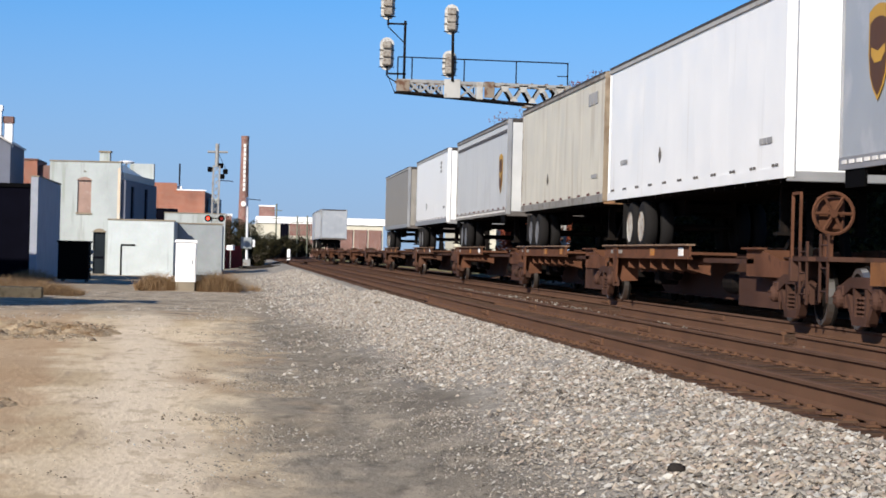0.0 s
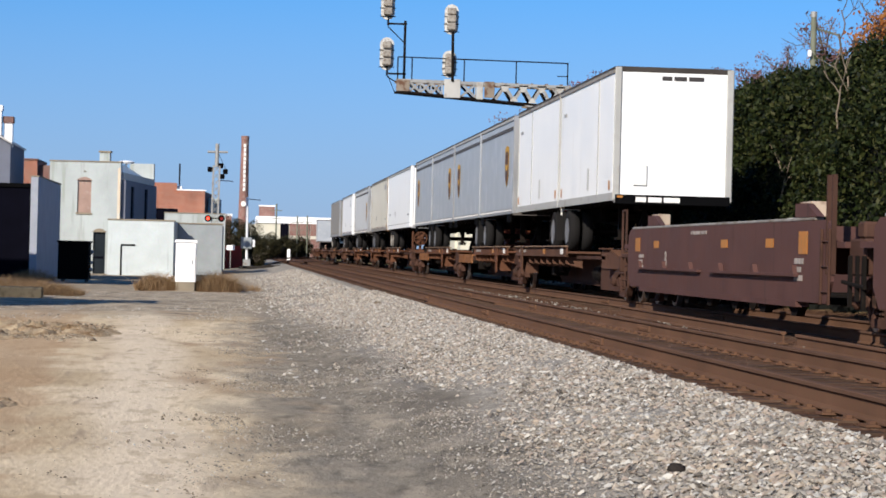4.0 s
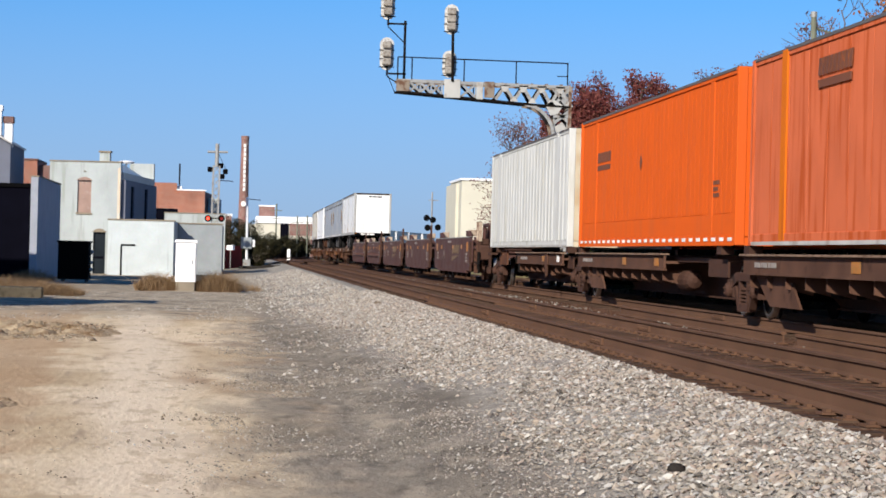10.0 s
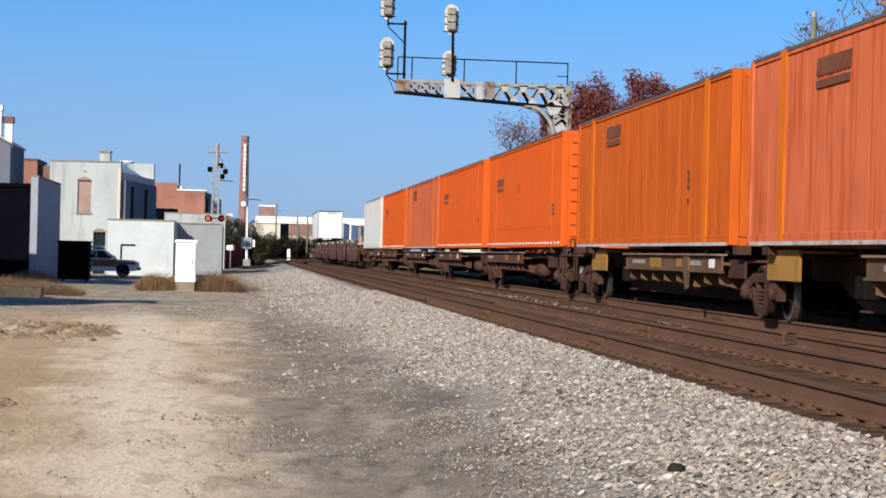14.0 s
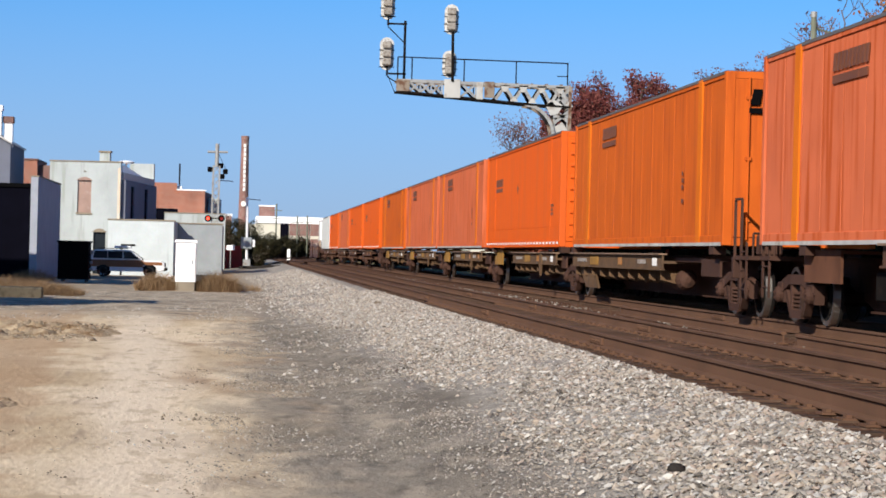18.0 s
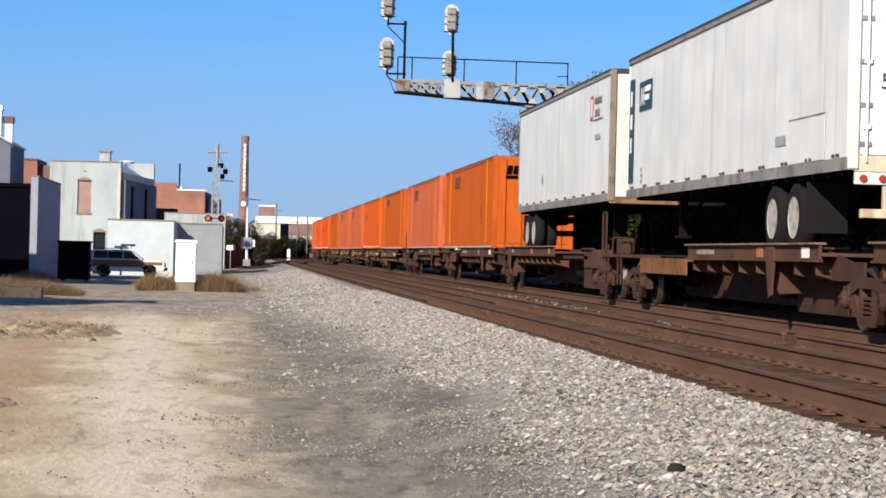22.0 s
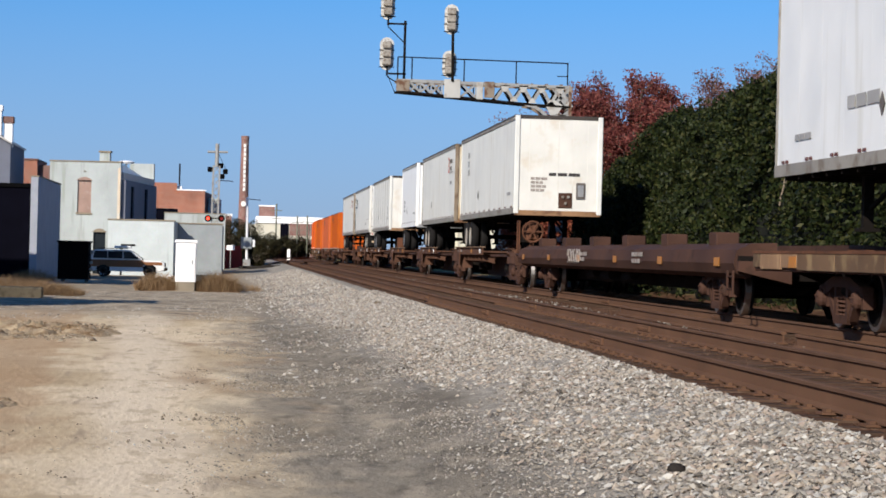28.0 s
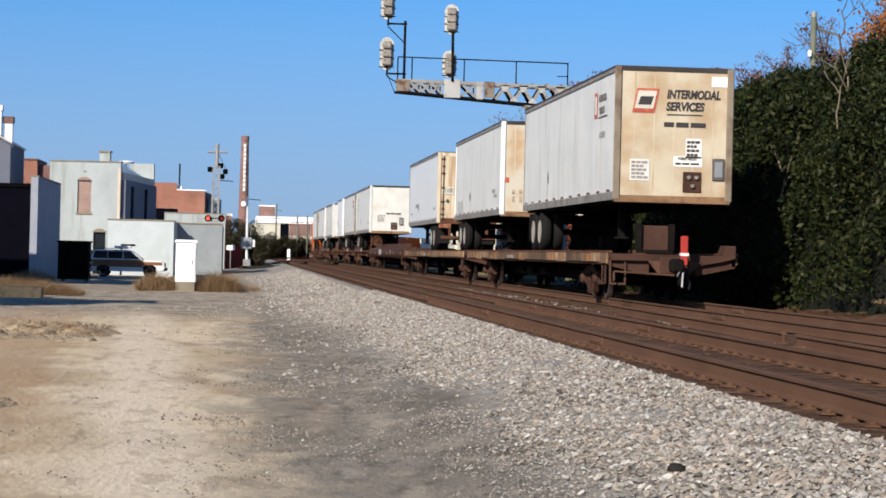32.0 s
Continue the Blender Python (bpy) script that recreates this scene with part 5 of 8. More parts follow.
for k, (u0, L, far) in enumerate(((28.5, 8.3, True), (19.95, 8.9, False), (10.7, 8.6, True), (1.8, 8.6, False))):
    trailer(u0, L, label="short grey trailer with a gold and brown shield", deco=shield_deco(far), group="short grey trailers", flip=far, **PUP)
spine_platform(29.9, 10.6, "trailer", (22.0, 12.3), first=True, colour="rust")
spine_platform(10.6, -7.2, "trailer", (3.5, -5.7), colour="rust")
trailer(-7.9, 8.0, rim="grey", label="short white trailer with wide plain side sheets", posts=(1.1,), flip=True, lights=False, trim="post_grey", post="post_grey", deco=amber_plates(-3.55, 3.7), group="short white trailers", **W_)
t = trailer(-16.1, 7.9, rim="grey", label="short white trailer with a plain white nose", posts=(-1.85,), lights=False, trim="post_grey", post="post_grey", deco=amber_plates(-3.45, 3.55), group="short white trailers", **W_)
label_nose(t, 7.9, 3.72)
strip_ = part("marker_strip", bx(B(), -1.24, 1.24, -4.02, -3.94, 1.02, 1.22, 0.008), M["black"], t, "black strip with white writing")
part("lamp", bx(B(), -1.20, -1.08, -4.035, -4.015, 1.15, 1.20), M["reflect_yellow"], strip_)
bars(t, -0.30, -4.028, 1.12, 1.0, 0.16, 1, "reflect_white", "end")
part("document_box", bx(B(), -0.86, -0.56, -4.00, -3.95, 1.42, 1.86, 0.01), M["white_dirty"], t)
spine_platform(-7.2, -25.9, "trailer", (-7.8, -17.4), last=True)

# empty well cars
ENDS = (-26.0, -42.9, -57.4, -73.1, -88.3, -103.9)
for k in range(5):
    well_unit(ENDS[k], ENDS[k + 1], "BEDCA"[k], first=k == 0, last=k == 4, gold=k in (2, 4), step=k < 2)

# containers
BOXES = [(-106.8, "chalk_white", "ribbed", "dirty white ribbed container with grimy doors", False),
         (-124.8, "orange", "smooth", "bright orange smooth-sided container with reflective strip", True),
         (-141.9, "orange_faded", "ribbed", "faded orange ribbed container", False),
         (-158.4, "orange", "smooth", "bright orange smooth-sided container with reflective strip", True),
         (-175.9, "orange", "smooth", "bright orange container with ribbed doors", True),
         (-194.6, "orange_dark", "ribbed", "deep orange ribbed container with stained ribs", False),
         (-212.0, "orange_faded", "ribbed", "faded orange ribbed container", False),
         (-228.6, "orange_faded", "ribbed", "chalky faded orange ribbed container", False),
         (-245.9, "orange", "smooth", "bright orange container with ribbed doors", True),
         (-264.3, "orange_dark", "ribbed", "deep orange ribbed container", False),
         (-283.05, "orange_faded", "ribbed", "chalky pinkish orange ribbed container with streaks", False),
         (-301.6, "orange_dark", "ribbed", "deep orange ribbed container", False)]
for k, (u0, paint, style, words, strip) in enumerate(BOXES):
    container(u0, paint=paint, style=style, label=words, strip=strip, deco=k > 0, worn="" if k else "nose_rust")
JOINTS = [(-105.6, -123.7, -113.4, -122.2), (-123.7, -140.6, -124.6, -135.0), (-140.6, -158.0, -141.5, -152.2), (-158.0, -175.1, -158.7, -167.3), (-175.1, -192.8, -175.6, -184.6),
          (-193.6, -212.0, -201.2, -210.1), (-212.0, -229.4, -218.5, -227.3), (-229.4, -246.5, -235.5, -244.4), (-246.5, -263.0, -252.8, -261.8), (-263.0, -282.1, -264.2, -275.2),
          (-282.7, -301.8, -289.4, -299.0), (-301.8, -320.3, -307.9, -317.8)]
for k, (a0, a1, b0, b1) in enumerate(JOINTS):
    spine_platform(a0, a1, "container", (b0, b1), first=k in (0, 5, 10), last=k in (4, 9), colour="yellow" if 4 < k < 10 else "steel_brown", low=k < 10)

# trailers behind them
t = trailer(-324.0, 15.3, label="dirty white lease trailer with a yellowed nose", trim="trim_grey", body="white_dirty", end="nose_pale", deco=tip_deco)
tip_nose(t, 15.3)
spine_platform(-320.3, -339.3, "trailer", (-321.1, -331.1), last=True)


def v_deco(t, x, h, z0, z1):
    emblem(t, x, h - 0.42, z0 + 1.35, 0.50, 2.1, "teal_dark")
    bars(t, x - 0.008, h - 0.42, z0 + 1.3, 0.2, 1.9, 4, "reflect_white")
    emblem(t, x, h - 1.9, z1 - 0.86, 1.30, 0.58, "teal_dark")
    zigzag(t, x - 0.008, h - 1.55, z1 - 0.86, 0.5, 0.36)
    bars(t, x - 0.008, h - 2.15, z1 - 0.82, 0.62, 0.34, 2, "reflect_white")
    # a riveted repair sheet low on the side
    part("repair_sheet", bx(B(), x - 0.004, x + 0.004, -h + 1.15, -h + 3.1, z0 + 0.18, z0 + 0.80), M["white_dirty"], t)
    part("sheet_edge", bx(B(), x - 0.008, x + 0.004, -h + 1.15, -h + 3.1, z0 + 0.80, z0 + 0.825), M["trim_grey"], t)
    bars(t, x, -h + 3.6, z0 + 0.55, 0.6, 0.22, 1, "mark_grey")
    bars(t, x, h - 1.6, z0 + 0.42, 0.2, 0.35, 3, "mark_grey")


def zigzag(t, x, y, z, w, hgt, face="side"):
    """Two slanting pale strokes of the emblem."""
    bm = B()
    for k in range(2):
        a = -w / 2 + k * w * 0.42
        pts = [(a, -hgt / 2), (a + w * 0.13, -hgt / 2), (a + w * 0.34, hgt / 2), (a + w * 0.58, -hgt / 2), (a + w * 0.47, -hgt / 2), (a + w * 0.30, hgt * 0.22)]
        if face == "side":
            prism(bm, [(y - p, z + q) for p, q in pts], "X", x - 0.003, x + 0.003)
        else:
            prism(bm, [(x + p, z + q) for p, q in pts], "Y", y - 0.003, y + 0.003)
    part("emblem_stroke", bm, M["reflect_white"], t)


t = trailer(-341.6, 16.4, label="white trailer with hinged doors and a dark green emblem", flip=True, axle=3.0, trim="trim_grey", post="nose_pale", deco=v_deco, **dict(D_, end="white"))
emblem(t, -0.50, -8.215, 3.38, 0.62, 0.42, "teal_dark", "end")
zigzag(t, -0.50, -8.222, 3.38, 0.5, 0.28, "end")
me = lettering("53", 0.30)
me.materials.append(M["ink"])
part("lettering", me, None, t, at=(-0.72, -8.215, 2.25))
spine_platform(-340.0, -358.2, "trailer", (-347.8, -356.7), first=True)
t = trailer(-361.2, 14.3, rim="grey", label="white trailer with wide sheet posts and grimy nose", seams=1.75, posts=True, trim="trim_grey", body="white_dirty", end="nose_pale", post="white_dirty", deco=deco_text(-6.0, 2.0, 0.4, 0.7, 3))
label_nose(t, 14.3, 2.30, 1)
bars(t, 0.25, -14.3 / 2 - 0.02, 2.02, 0.8, 0.08, 1, "mark_grey", "end")
nose_boxes(t, -7.17, 0.75, 1.08)
spine_platform(-358.2, -375.8, "trailer", (-359.2, -368.1))
t = trailer(-384.6, 8.6, rim="grey", label="short bright white trailer with a red and orange emblem", trim="white", deco=deco_text(2.5, 2.1, 0.6, 0.6, 3), **W_)
emblem(t, 0.55, -4.33, 3.5, 0.6, 0.6, "reflect_yellow", "end")
emblem(t, 0.55, -4.34, 3.5, 0.28, 0.3, "red_paint", "end", 0.08)
spine_platform(-375.8, -393.7, "trailer", (-377.2, -386.0), crate=-381.0)
t = trailer(-396.4, 14.3, label="white lease trailer with red emblem and grimy nose", trim="trim_grey", body="white_dirty", end="nose_rust", deco=tip_deco)
tip_nose(t, 14.3)
diamond(t, -0.55, -7.19, 2.55, 0.34, "pad_old", "end")
spine_platform(-393.7, -410.6, "trailer", (-395.6, -403.0))
t = trailer(-413.0, 15.3, label="white trailer with white nose and worn markings", trim="trim_grey", body="white_dirty", end="nose_pale", post="white_dirty", deco=deco_text(5.0, 3.0, 0.5, 0.9, 3))
label_nose(t, 15.3, 2.25)
bars(t, -0.55, -7.67, 1.95, 0.5, 0.45, 4, "mark_pale", "end")
nose_boxes(t, -7.67, 0.22, 0.66)
spine_platform(-410.6, -429.6, "trailer", (-411.6, -420.2), last=True, wheel=True)

flatcar(-430.2, -457.6, "empty brown flat car with rounded sills and pedestals", tube=True)
flatcar(-458.6, -485.9, "worn flat car with yellow-brown wooden deck edge")
flatcar(-487.0, -515.7, "worn flat car at the tail of the train", tail=True)
t = trailer(-459.4, 14.4, label="white trailer with rust-streaked barn doors", flip=True, body="grey_white", end="door_rust", deck=1.06, trim="trim_grey", deco=deco_text(5.6, 1.62, 0.9, 0.14, 1))
bars(t, -1.289, 2.6, 1.95, 1.5, 0.26, 1, "mark_grey", gaps=(0.3, 0.5, 0.2))
emblem(t, -0.86, -7.225, 2.40, 0.46, 0.30, "cream", "end")
me = lettering("110", 0.24, 1.0, 0.004, 0.004)
me.materials.append(M["ink"])
part("lettering", me, None, t, at=(-0.86, -7.236, 2.40))
diamond(t, -0.86, -7.225, 1.98, 0.08, "teal_dark", "end")
t = trailer(-481.2, 13.9, label="dirty white trailer with white corner posts and a rust-stained nose", body="white_dirty", end="nose_stain", deck=1.06, trim="trim_grey", post="white", deco=deco_text(-5.3, 1.85, 0.75, 0.2, 1))
part("repair_sheet", bx(B(), -1.293, -1.285, 4.3, 5.7, 1.29, 1.75), M["trim_pale"], t)
me = lettering("FSTZ", 0.20, 0.85, 0.004, 0.006)
me.materials.append(M["ink"])
part("lettering", me, None, t, at=(-0.36, -6.972, 2.06))
bars(t, 0.15, -6.97, 2.06, 0.62, 0.24, 1, "ink", "end")
for xq in (-0.86, -0.64):
    bars(t, xq, -6.97, 1.64, 0.11, 0.44, 9, "pad_old", "end")
emblem(t, -1.09, -6.97, 2.15, 0.15, 0.16, "red_faded", "end")
nose_boxes(t, -6.97, -0.02, 0.80)
t = trailer(-500.7, 14.7, label="grimy white lease trailer with a yellowed nose, last on the train", body="white_dirty", end="nose_rust", deck=1.06, trim="trim_grey", deco=tip_deco)
tip_nose(t, 14.7)
# ---- more materials ----
M.update({
    "paint_pale": mk("pale green-white painted brick", (0.43, 0.465, 0.46), 0.85, stain=(0.311, 0.336, 0.302), stain_scale=0.45, stain_at=0.52, streak=True, amount=0.16, fine=12, bump=0.5, depth=0.02, scale=0.5),
    "paint_white": mk("white painted block wall", (0.53, 0.575, 0.575), 0.85, stain=(0.361, 0.395, 0.395), stain_scale=0.5, streak=True, amount=0.08, fine=10, bump=0.5, depth=0.02),
    "paint_grey": mk("grey cement wall", (0.30, 0.325, 0.335), 0.85, stain=(0.225, 0.245, 0.25), stain_scale=0.3, amount=0.12, fine=8, bump=0.4, depth=0.02),
    "paint_peach": mk("peeling pale paint over brick", (0.66, 0.55, 0.42), 0.85, stain=(0.58, 0.60, 0.56), stain_scale=0.5, amount=0.12),
    # navy taken down to near-black to hold the shade on the low front
    "navy": mk("dark navy surface deepened for shade", (0.004, 0.004, 0.008), 0.95, amount=0.2, spec=0.02),
    # white wall toned bluish grey: its shade is part of the colour
    "end_shaded": mk("white end wall with bluish shade in its colour", (0.36, 0.38, 0.43), 0.85, amount=0.12, fine=8, bump=0.3, depth=0.02),
    "block_old": mk("dirty dark concrete", (0.11, 0.092, 0.066), 0.95, spec=0.03, stain=(0.06, 0.05, 0.036), stain_scale=3, stain_at=0.5, fine=30, bump=0.5),
    # blue-grey stands in for shade on the house and the two-storey side
    "wall_shade": mk("wall with blue-grey shade in its colour", (0.15, 0.16, 0.20), 0.85, amount=0.12, fine=8, bump=0.3, depth=0.02),
    "brick_fill": mk("bare infill brick", (0.34, 0.23, 0.19), 0.9, stain=(0.42, 0.36, 0.32), stain_scale=2, amount=0.2, fine=25),
    "roof_pale": mk("pale roof sheet", (0.521, 0.504, 0.479), 0.6, amount=0.12),
    "box_white": mk("white enamel cabinet", (0.84, 0.83, 0.83), 0.4, tone=0.95, amount=0.03, bump=0.02, grain=0.02),
    "concrete": mk("weathered concrete", (0.27, 0.225, 0.165), 0.9, stain=(0.24, 0.21, 0.17), stain_scale=2, fine=30, bump=0.4),
    "galv": mk("weathered galvanised steel", (0.33, 0.33, 0.32), 0.6, 0.1, stain=(0.19, 0.14, 0.10), stain_scale=2.4, stain_at=0.54, amount=0.15),
    "galv_rust": mk("rust-stained painted steel", (0.27, 0.22, 0.17), 0.75, stain=(0.13, 0.065, 0.038), stain_scale=2.4, stain_at=0.45, amount=0.2),
    "signal_case": mk("grimy signal lamp case", (0.33, 0.30, 0.26), 0.7, stain=(0.16, 0.12, 0.09), stain_scale=6, stain_at=0.5),
    "signal_white": mk("chalky white signal case", (0.58, 0.57, 0.54), 0.6, stain=(0.30, 0.26, 0.21), stain_scale=5, stain_at=0.52, amount=0.12),
    "plate_pale": mk("dirty pale grey plate", (0.47, 0.46, 0.43), 0.65, stain=(0.26, 0.22, 0.17), stain_scale=0.9, stain_at=0.55, amount=0.15),
    "cream_wall": mk("cream rendered wall", (0.622, 0.588, 0.479), 0.8, amount=0.08, scale=0.3),
    "glass_dark": mk("dark window glass", (0.02, 0.025, 0.03), 0.08, bump=0),
    "bark": mk("grey-brown bark", (0.12, 0.095, 0.075), 0.9, fine=30, bump=0.6, depth=0.02),
    "bark_pale": mk("bleached bare branch", (0.24, 0.19, 0.14), 0.85, fine=40),
    "earth": mk("dry sandy earth", (0.44, 0.335, 0.215), 0.95, spec=0.03, stain=(0.25, 0.155, 0.080), stain_scale=0.9, stain_at=0.48, amount=0.2, fine=25, bump=0.8, depth=0.03),
    "clod": mk("dark clod of earth", (0.035, 0.030, 0.026), 0.95, spec=0.03, fine=30, bump=0.6),
    "jeep_white": mk("white car paint", (0.78, 0.78, 0.77), 0.25, amount=0.03, bump=0, grain=0.02),
    "jeep_wood": mk("brown wood-look panel", (0.25, 0.105, 0.045), 0.4, amount=0.15, bump=0, stain=(0.18, 0.07, 0.03), stain_scale=2),
    "chrome": mk("chrome", (0.6, 0.6, 0.6), 0.2, 1.0, bump=0),
    "timber_pole": mk("grey-green utility pole", (0.18, 0.19, 0.14), 0.9, fine=20),
    "asphalt": mk("dark worn asphalt", (0.010, 0.009, 0.009), 0.95, spec=0.02, stain=(0.022, 0.02, 0.018), stain_scale=0.5, fine=30, bump=0.4),
})


def brick_material(name, c1, c2, mortar, scale=1.0):
    m = bpy.data.materials.new(name)
    m.use_nodes = True
    N, K = m.node_tree.nodes, m.node_tree.links
    bsdf = N["Principled BSDF"]
    bsdf.inputs["Roughness"].default_value = 0.9
    tc = N.new("ShaderNodeTexCoord")
    sep = N.new("ShaderNodeSeparateXYZ")
    com = N.new("ShaderNodeCombineXYZ")
    add = N.new("ShaderNodeMath")
    K.new(tc.outputs["Object"], sep.inputs[0])
    K.new(sep.outputs["X"], add.inputs[0])
    K.new(sep.outputs["Y"], add.inputs[1])
    K.new(add.outputs[0], com.inputs["X"])
    K.new(sep.outputs["Z"], com.inputs["Y"])
    br = N.new("ShaderNodeTexBrick")
    br.inputs["Color1"].default_value, br.inputs["Color2"].default_value, br.inputs["Mortar"].default_value = (*c1, 1), (*c2, 1), (*mortar, 1)
    br.inputs["Scale"].default_value = scale
    br.inputs["Brick Width"].default_value, br.inputs["Row Height"].default_value, br.inputs["Mortar Size"].default_value = 0.21, 0.075, 0.008
    K.new(com.outputs[0], br.inputs["Vector"])
    n = N.new("ShaderNodeTexNoise")
    n.inputs["Scale"].default_value, n.inputs["Detail"].default_value = 0.5, 5
    K.new(tc.outputs["Object"], n.inputs["Vector"])
    hs = N.new("ShaderNodeHueSaturation")
    r = N.new("ShaderNodeMapRange")
    r.inputs["From Min"].default_value, r.inputs["From Max"].default_value = 0.3, 0.7
    r.inputs["To Min"].default_value, r.inputs["To Max"].default_value = 0.75, 1.2
    K.new(n.outputs["Fac"], r.inputs["Value"])
    K.new(r.outputs["Result"], hs.inputs["Value"])
    K.new(br.outputs["Color"], hs.inputs["Color"])
    K.new(hs.outputs["Color"], bsdf.inputs["Base Color"])
    b = N.new("ShaderNodeBump")
    b.inputs["Strength"].default_value, b.inputs["Distance"].default_value = 0.5, 0.01
    K.new(br.outputs["Fac"], b.inputs["Height"])
    b.invert = True
    K.new(b.outputs["Normal"], bsdf.inputs["Normal"])
    return m


M["brick"] = brick_material("red brick", (0.30, 0.092, 0.045), (0.24, 0.070, 0.038), (0.29, 0.22, 0.18))
M["brick_dark"] = brick_material("dark brick", (0.17, 0.06, 0.045), (0.13, 0.05, 0.04), (0.2, 0.17, 0.15))
M["brick_far"] = brick_material("hazy far brick", (0.20, 0.085, 0.064), (0.16, 0.068, 0.054), (0.24, 0.19, 0.17))


def leaf_material(name, colours, rough=0.55, translucent=0.25):
    """Leaf colours, leaf by leaf."""
    m = bpy.data.materials.new(name)
    m.use_nodes = True
    N, K = m.node_tree.nodes, m.node_tree.links
    bsdf = N["Principled BSDF"]
    bsdf.inputs["Roughness"].default_value = rough
    bsdf.inputs["Specular IOR Level"].default_value = 0.12 if translucent else 0.05
    geo = N.new("ShaderNodeNewGeometry")
    ramp = N.new("ShaderNodeValToRGB")
    while len(ramp.color_ramp.elements) < len(colours):
        ramp.color_ramp.elements.new(0.5)
    for i, c in enumerate(colours):
        el = ramp.color_ramp.elements[i]
        el.position, el.color = i / (len(colours) - 1), (*(v * (0.83 if translucent else 0.79) for v in c), 1)
    K.new(geo.outputs["Random Per Island"], ramp.inputs["Fac"])
    K.new(ramp.outputs["Color"], bsdf.inputs["Base Color"])
    if translucent:
        tr = N.new("ShaderNodeBsdfTranslucent")
        K.new(ramp.outputs["Color"], tr.inputs["Color"])
        mx = N.new("ShaderNodeMixShader")
        mx.inputs[0].default_value = translucent
        K.new(bsdf.outputs[0], mx.inputs[1])
        K.new(tr.outputs[0], mx.inputs[2])
        K.new(mx.outputs[0], N["Material Output"].inputs["Surface"])
    return m


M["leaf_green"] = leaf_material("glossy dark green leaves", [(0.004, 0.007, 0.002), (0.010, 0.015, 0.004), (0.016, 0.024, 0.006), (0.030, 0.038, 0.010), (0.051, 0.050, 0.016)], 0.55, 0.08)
# near-black: the shade deep inside the hedge is its colour
M["leaf_core"] = mk("hedge core with inner shade as its colour", (0.006, 0.007, 0.004), 0.95)
M["leaf_red"] = leaf_material("dark red autumn leaves", [(0.12, 0.030, 0.030), (0.19, 0.050, 0.044), (0.25, 0.075, 0.060), (0.31, 0.125, 0.095)], 0.6, 0.3)
M["leaf_mauve"] = leaf_material("dull mauve-brown leaves", [(0.14, 0.06, 0.06), (0.20, 0.10, 0.09), (0.26, 0.15, 0.13)], 0.7, 0.2)
M["leaf_rust"] = leaf_material("rust red-brown leaves", [(0.17, 0.040, 0.024), (0.24, 0.062, 0.034), (0.30, 0.098, 0.05)], 0.6, 0.3)
M["leaf_orange"] = leaf_material("orange-brown autumn leaves", [(0.32, 0.12, 0.035), (0.42, 0.17, 0.05), (0.30, 0.10, 0.03), (0.50, 0.24, 0.09)], 0.6, 0.3)
M["leaf_olive"] = leaf_material("olive green bush leaves", [(0.022, 0.022, 0.010), (0.036, 0.034, 0.015), (0.065, 0.052, 0.024)], 0.7, 0.15)
M["straw"] = leaf_material("dry straw", [(0.20, 0.115, 0.055), (0.30, 0.19, 0.10), (0.38, 0.26, 0.145), (0.14, 0.078, 0.04)], 0.8, 0.2)
M["stone"] = leaf_material("crushed stone", [(0.12, 0.105, 0.090), (0.29, 0.258, 0.215), (0.37, 0.335, 0.28), (0.36, 0.29, 0.22), (0.47, 0.435, 0.375), (0.21, 0.19, 0.165), (0.42, 0.345, 0.265), (0.60, 0.57, 0.51), (0.33, 0.31, 0.285), (0.41, 0.325, 0.26), (0.09, 0.08, 0.07)], 0.9, 0.0)
M["stone_pale"] = leaf_material("pale spilt stone", [(0.24, 0.205, 0.17), (0.19, 0.155, 0.125), (0.33, 0.295, 0.25)], 0.9, 0.0)
M["stone_brown"] = leaf_material("rust-stained ballast", [(0.060, 0.030, 0.019), (0.095, 0.050, 0.031), (0.125, 0.072, 0.047), (0.08, 0.042, 0.026), (0.17, 0.115, 0.085)], 0.95, 0.0)
M["stone_dark"] = leaf_material("cinders and pebbles", [(0.10, 0.087, 0.071), (0.16, 0.138, 0.112), (0.21, 0.184, 0.146), (0.25, 0.216, 0.17), (0.36, 0.325, 0.265)], 0.95, 0.0)
M["stone_soil"] = leaf_material("dark crumbs of damp soil", [(0.10, 0.074, 0.05), (0.15, 0.112, 0.076), (0.07, 0.054, 0.04), (0.21, 0.16, 0.11)], 0.95, 0.0)
M["stone_dirt"] = leaf_material("crumbs of dry earth", [(0.26, 0.20, 0.13), (0.38, 0.31, 0.22), (0.16, 0.12, 0.085), (0.48, 0.41, 0.30)], 0.95, 0.0)


# ---- railway tracks ----
RAIL_PROFILE = [(-0.070, 0.0), (0.070, 0.0), (0.070, 0.012), (0.012, 0.032), (0.010, 0.125), (0.036, 0.140), (0.036, 0.165), (0.028, 0.172), (-0.028, 0.172), (-0.036, 0.165), (-0.036, 0.140), (-0.010, 0.125), (-0.012, 0.032), (-0.070, 0.012)]
BEND, RADIUS = 222.0, 900.0   # the line runs straight, then turns to the right


def track_point(c, s):
    """The place and heading of a track's centre line (at x = c on the straight) at s."""
    if s <= BEND:
        return c, s, 0.0
    a = (s - BEND) / RADIUS
    return c + (RADIUS + FAR - c) * (1 - math.cos(a)), BEND + (RADIUS + FAR - c) * math.sin(a), a


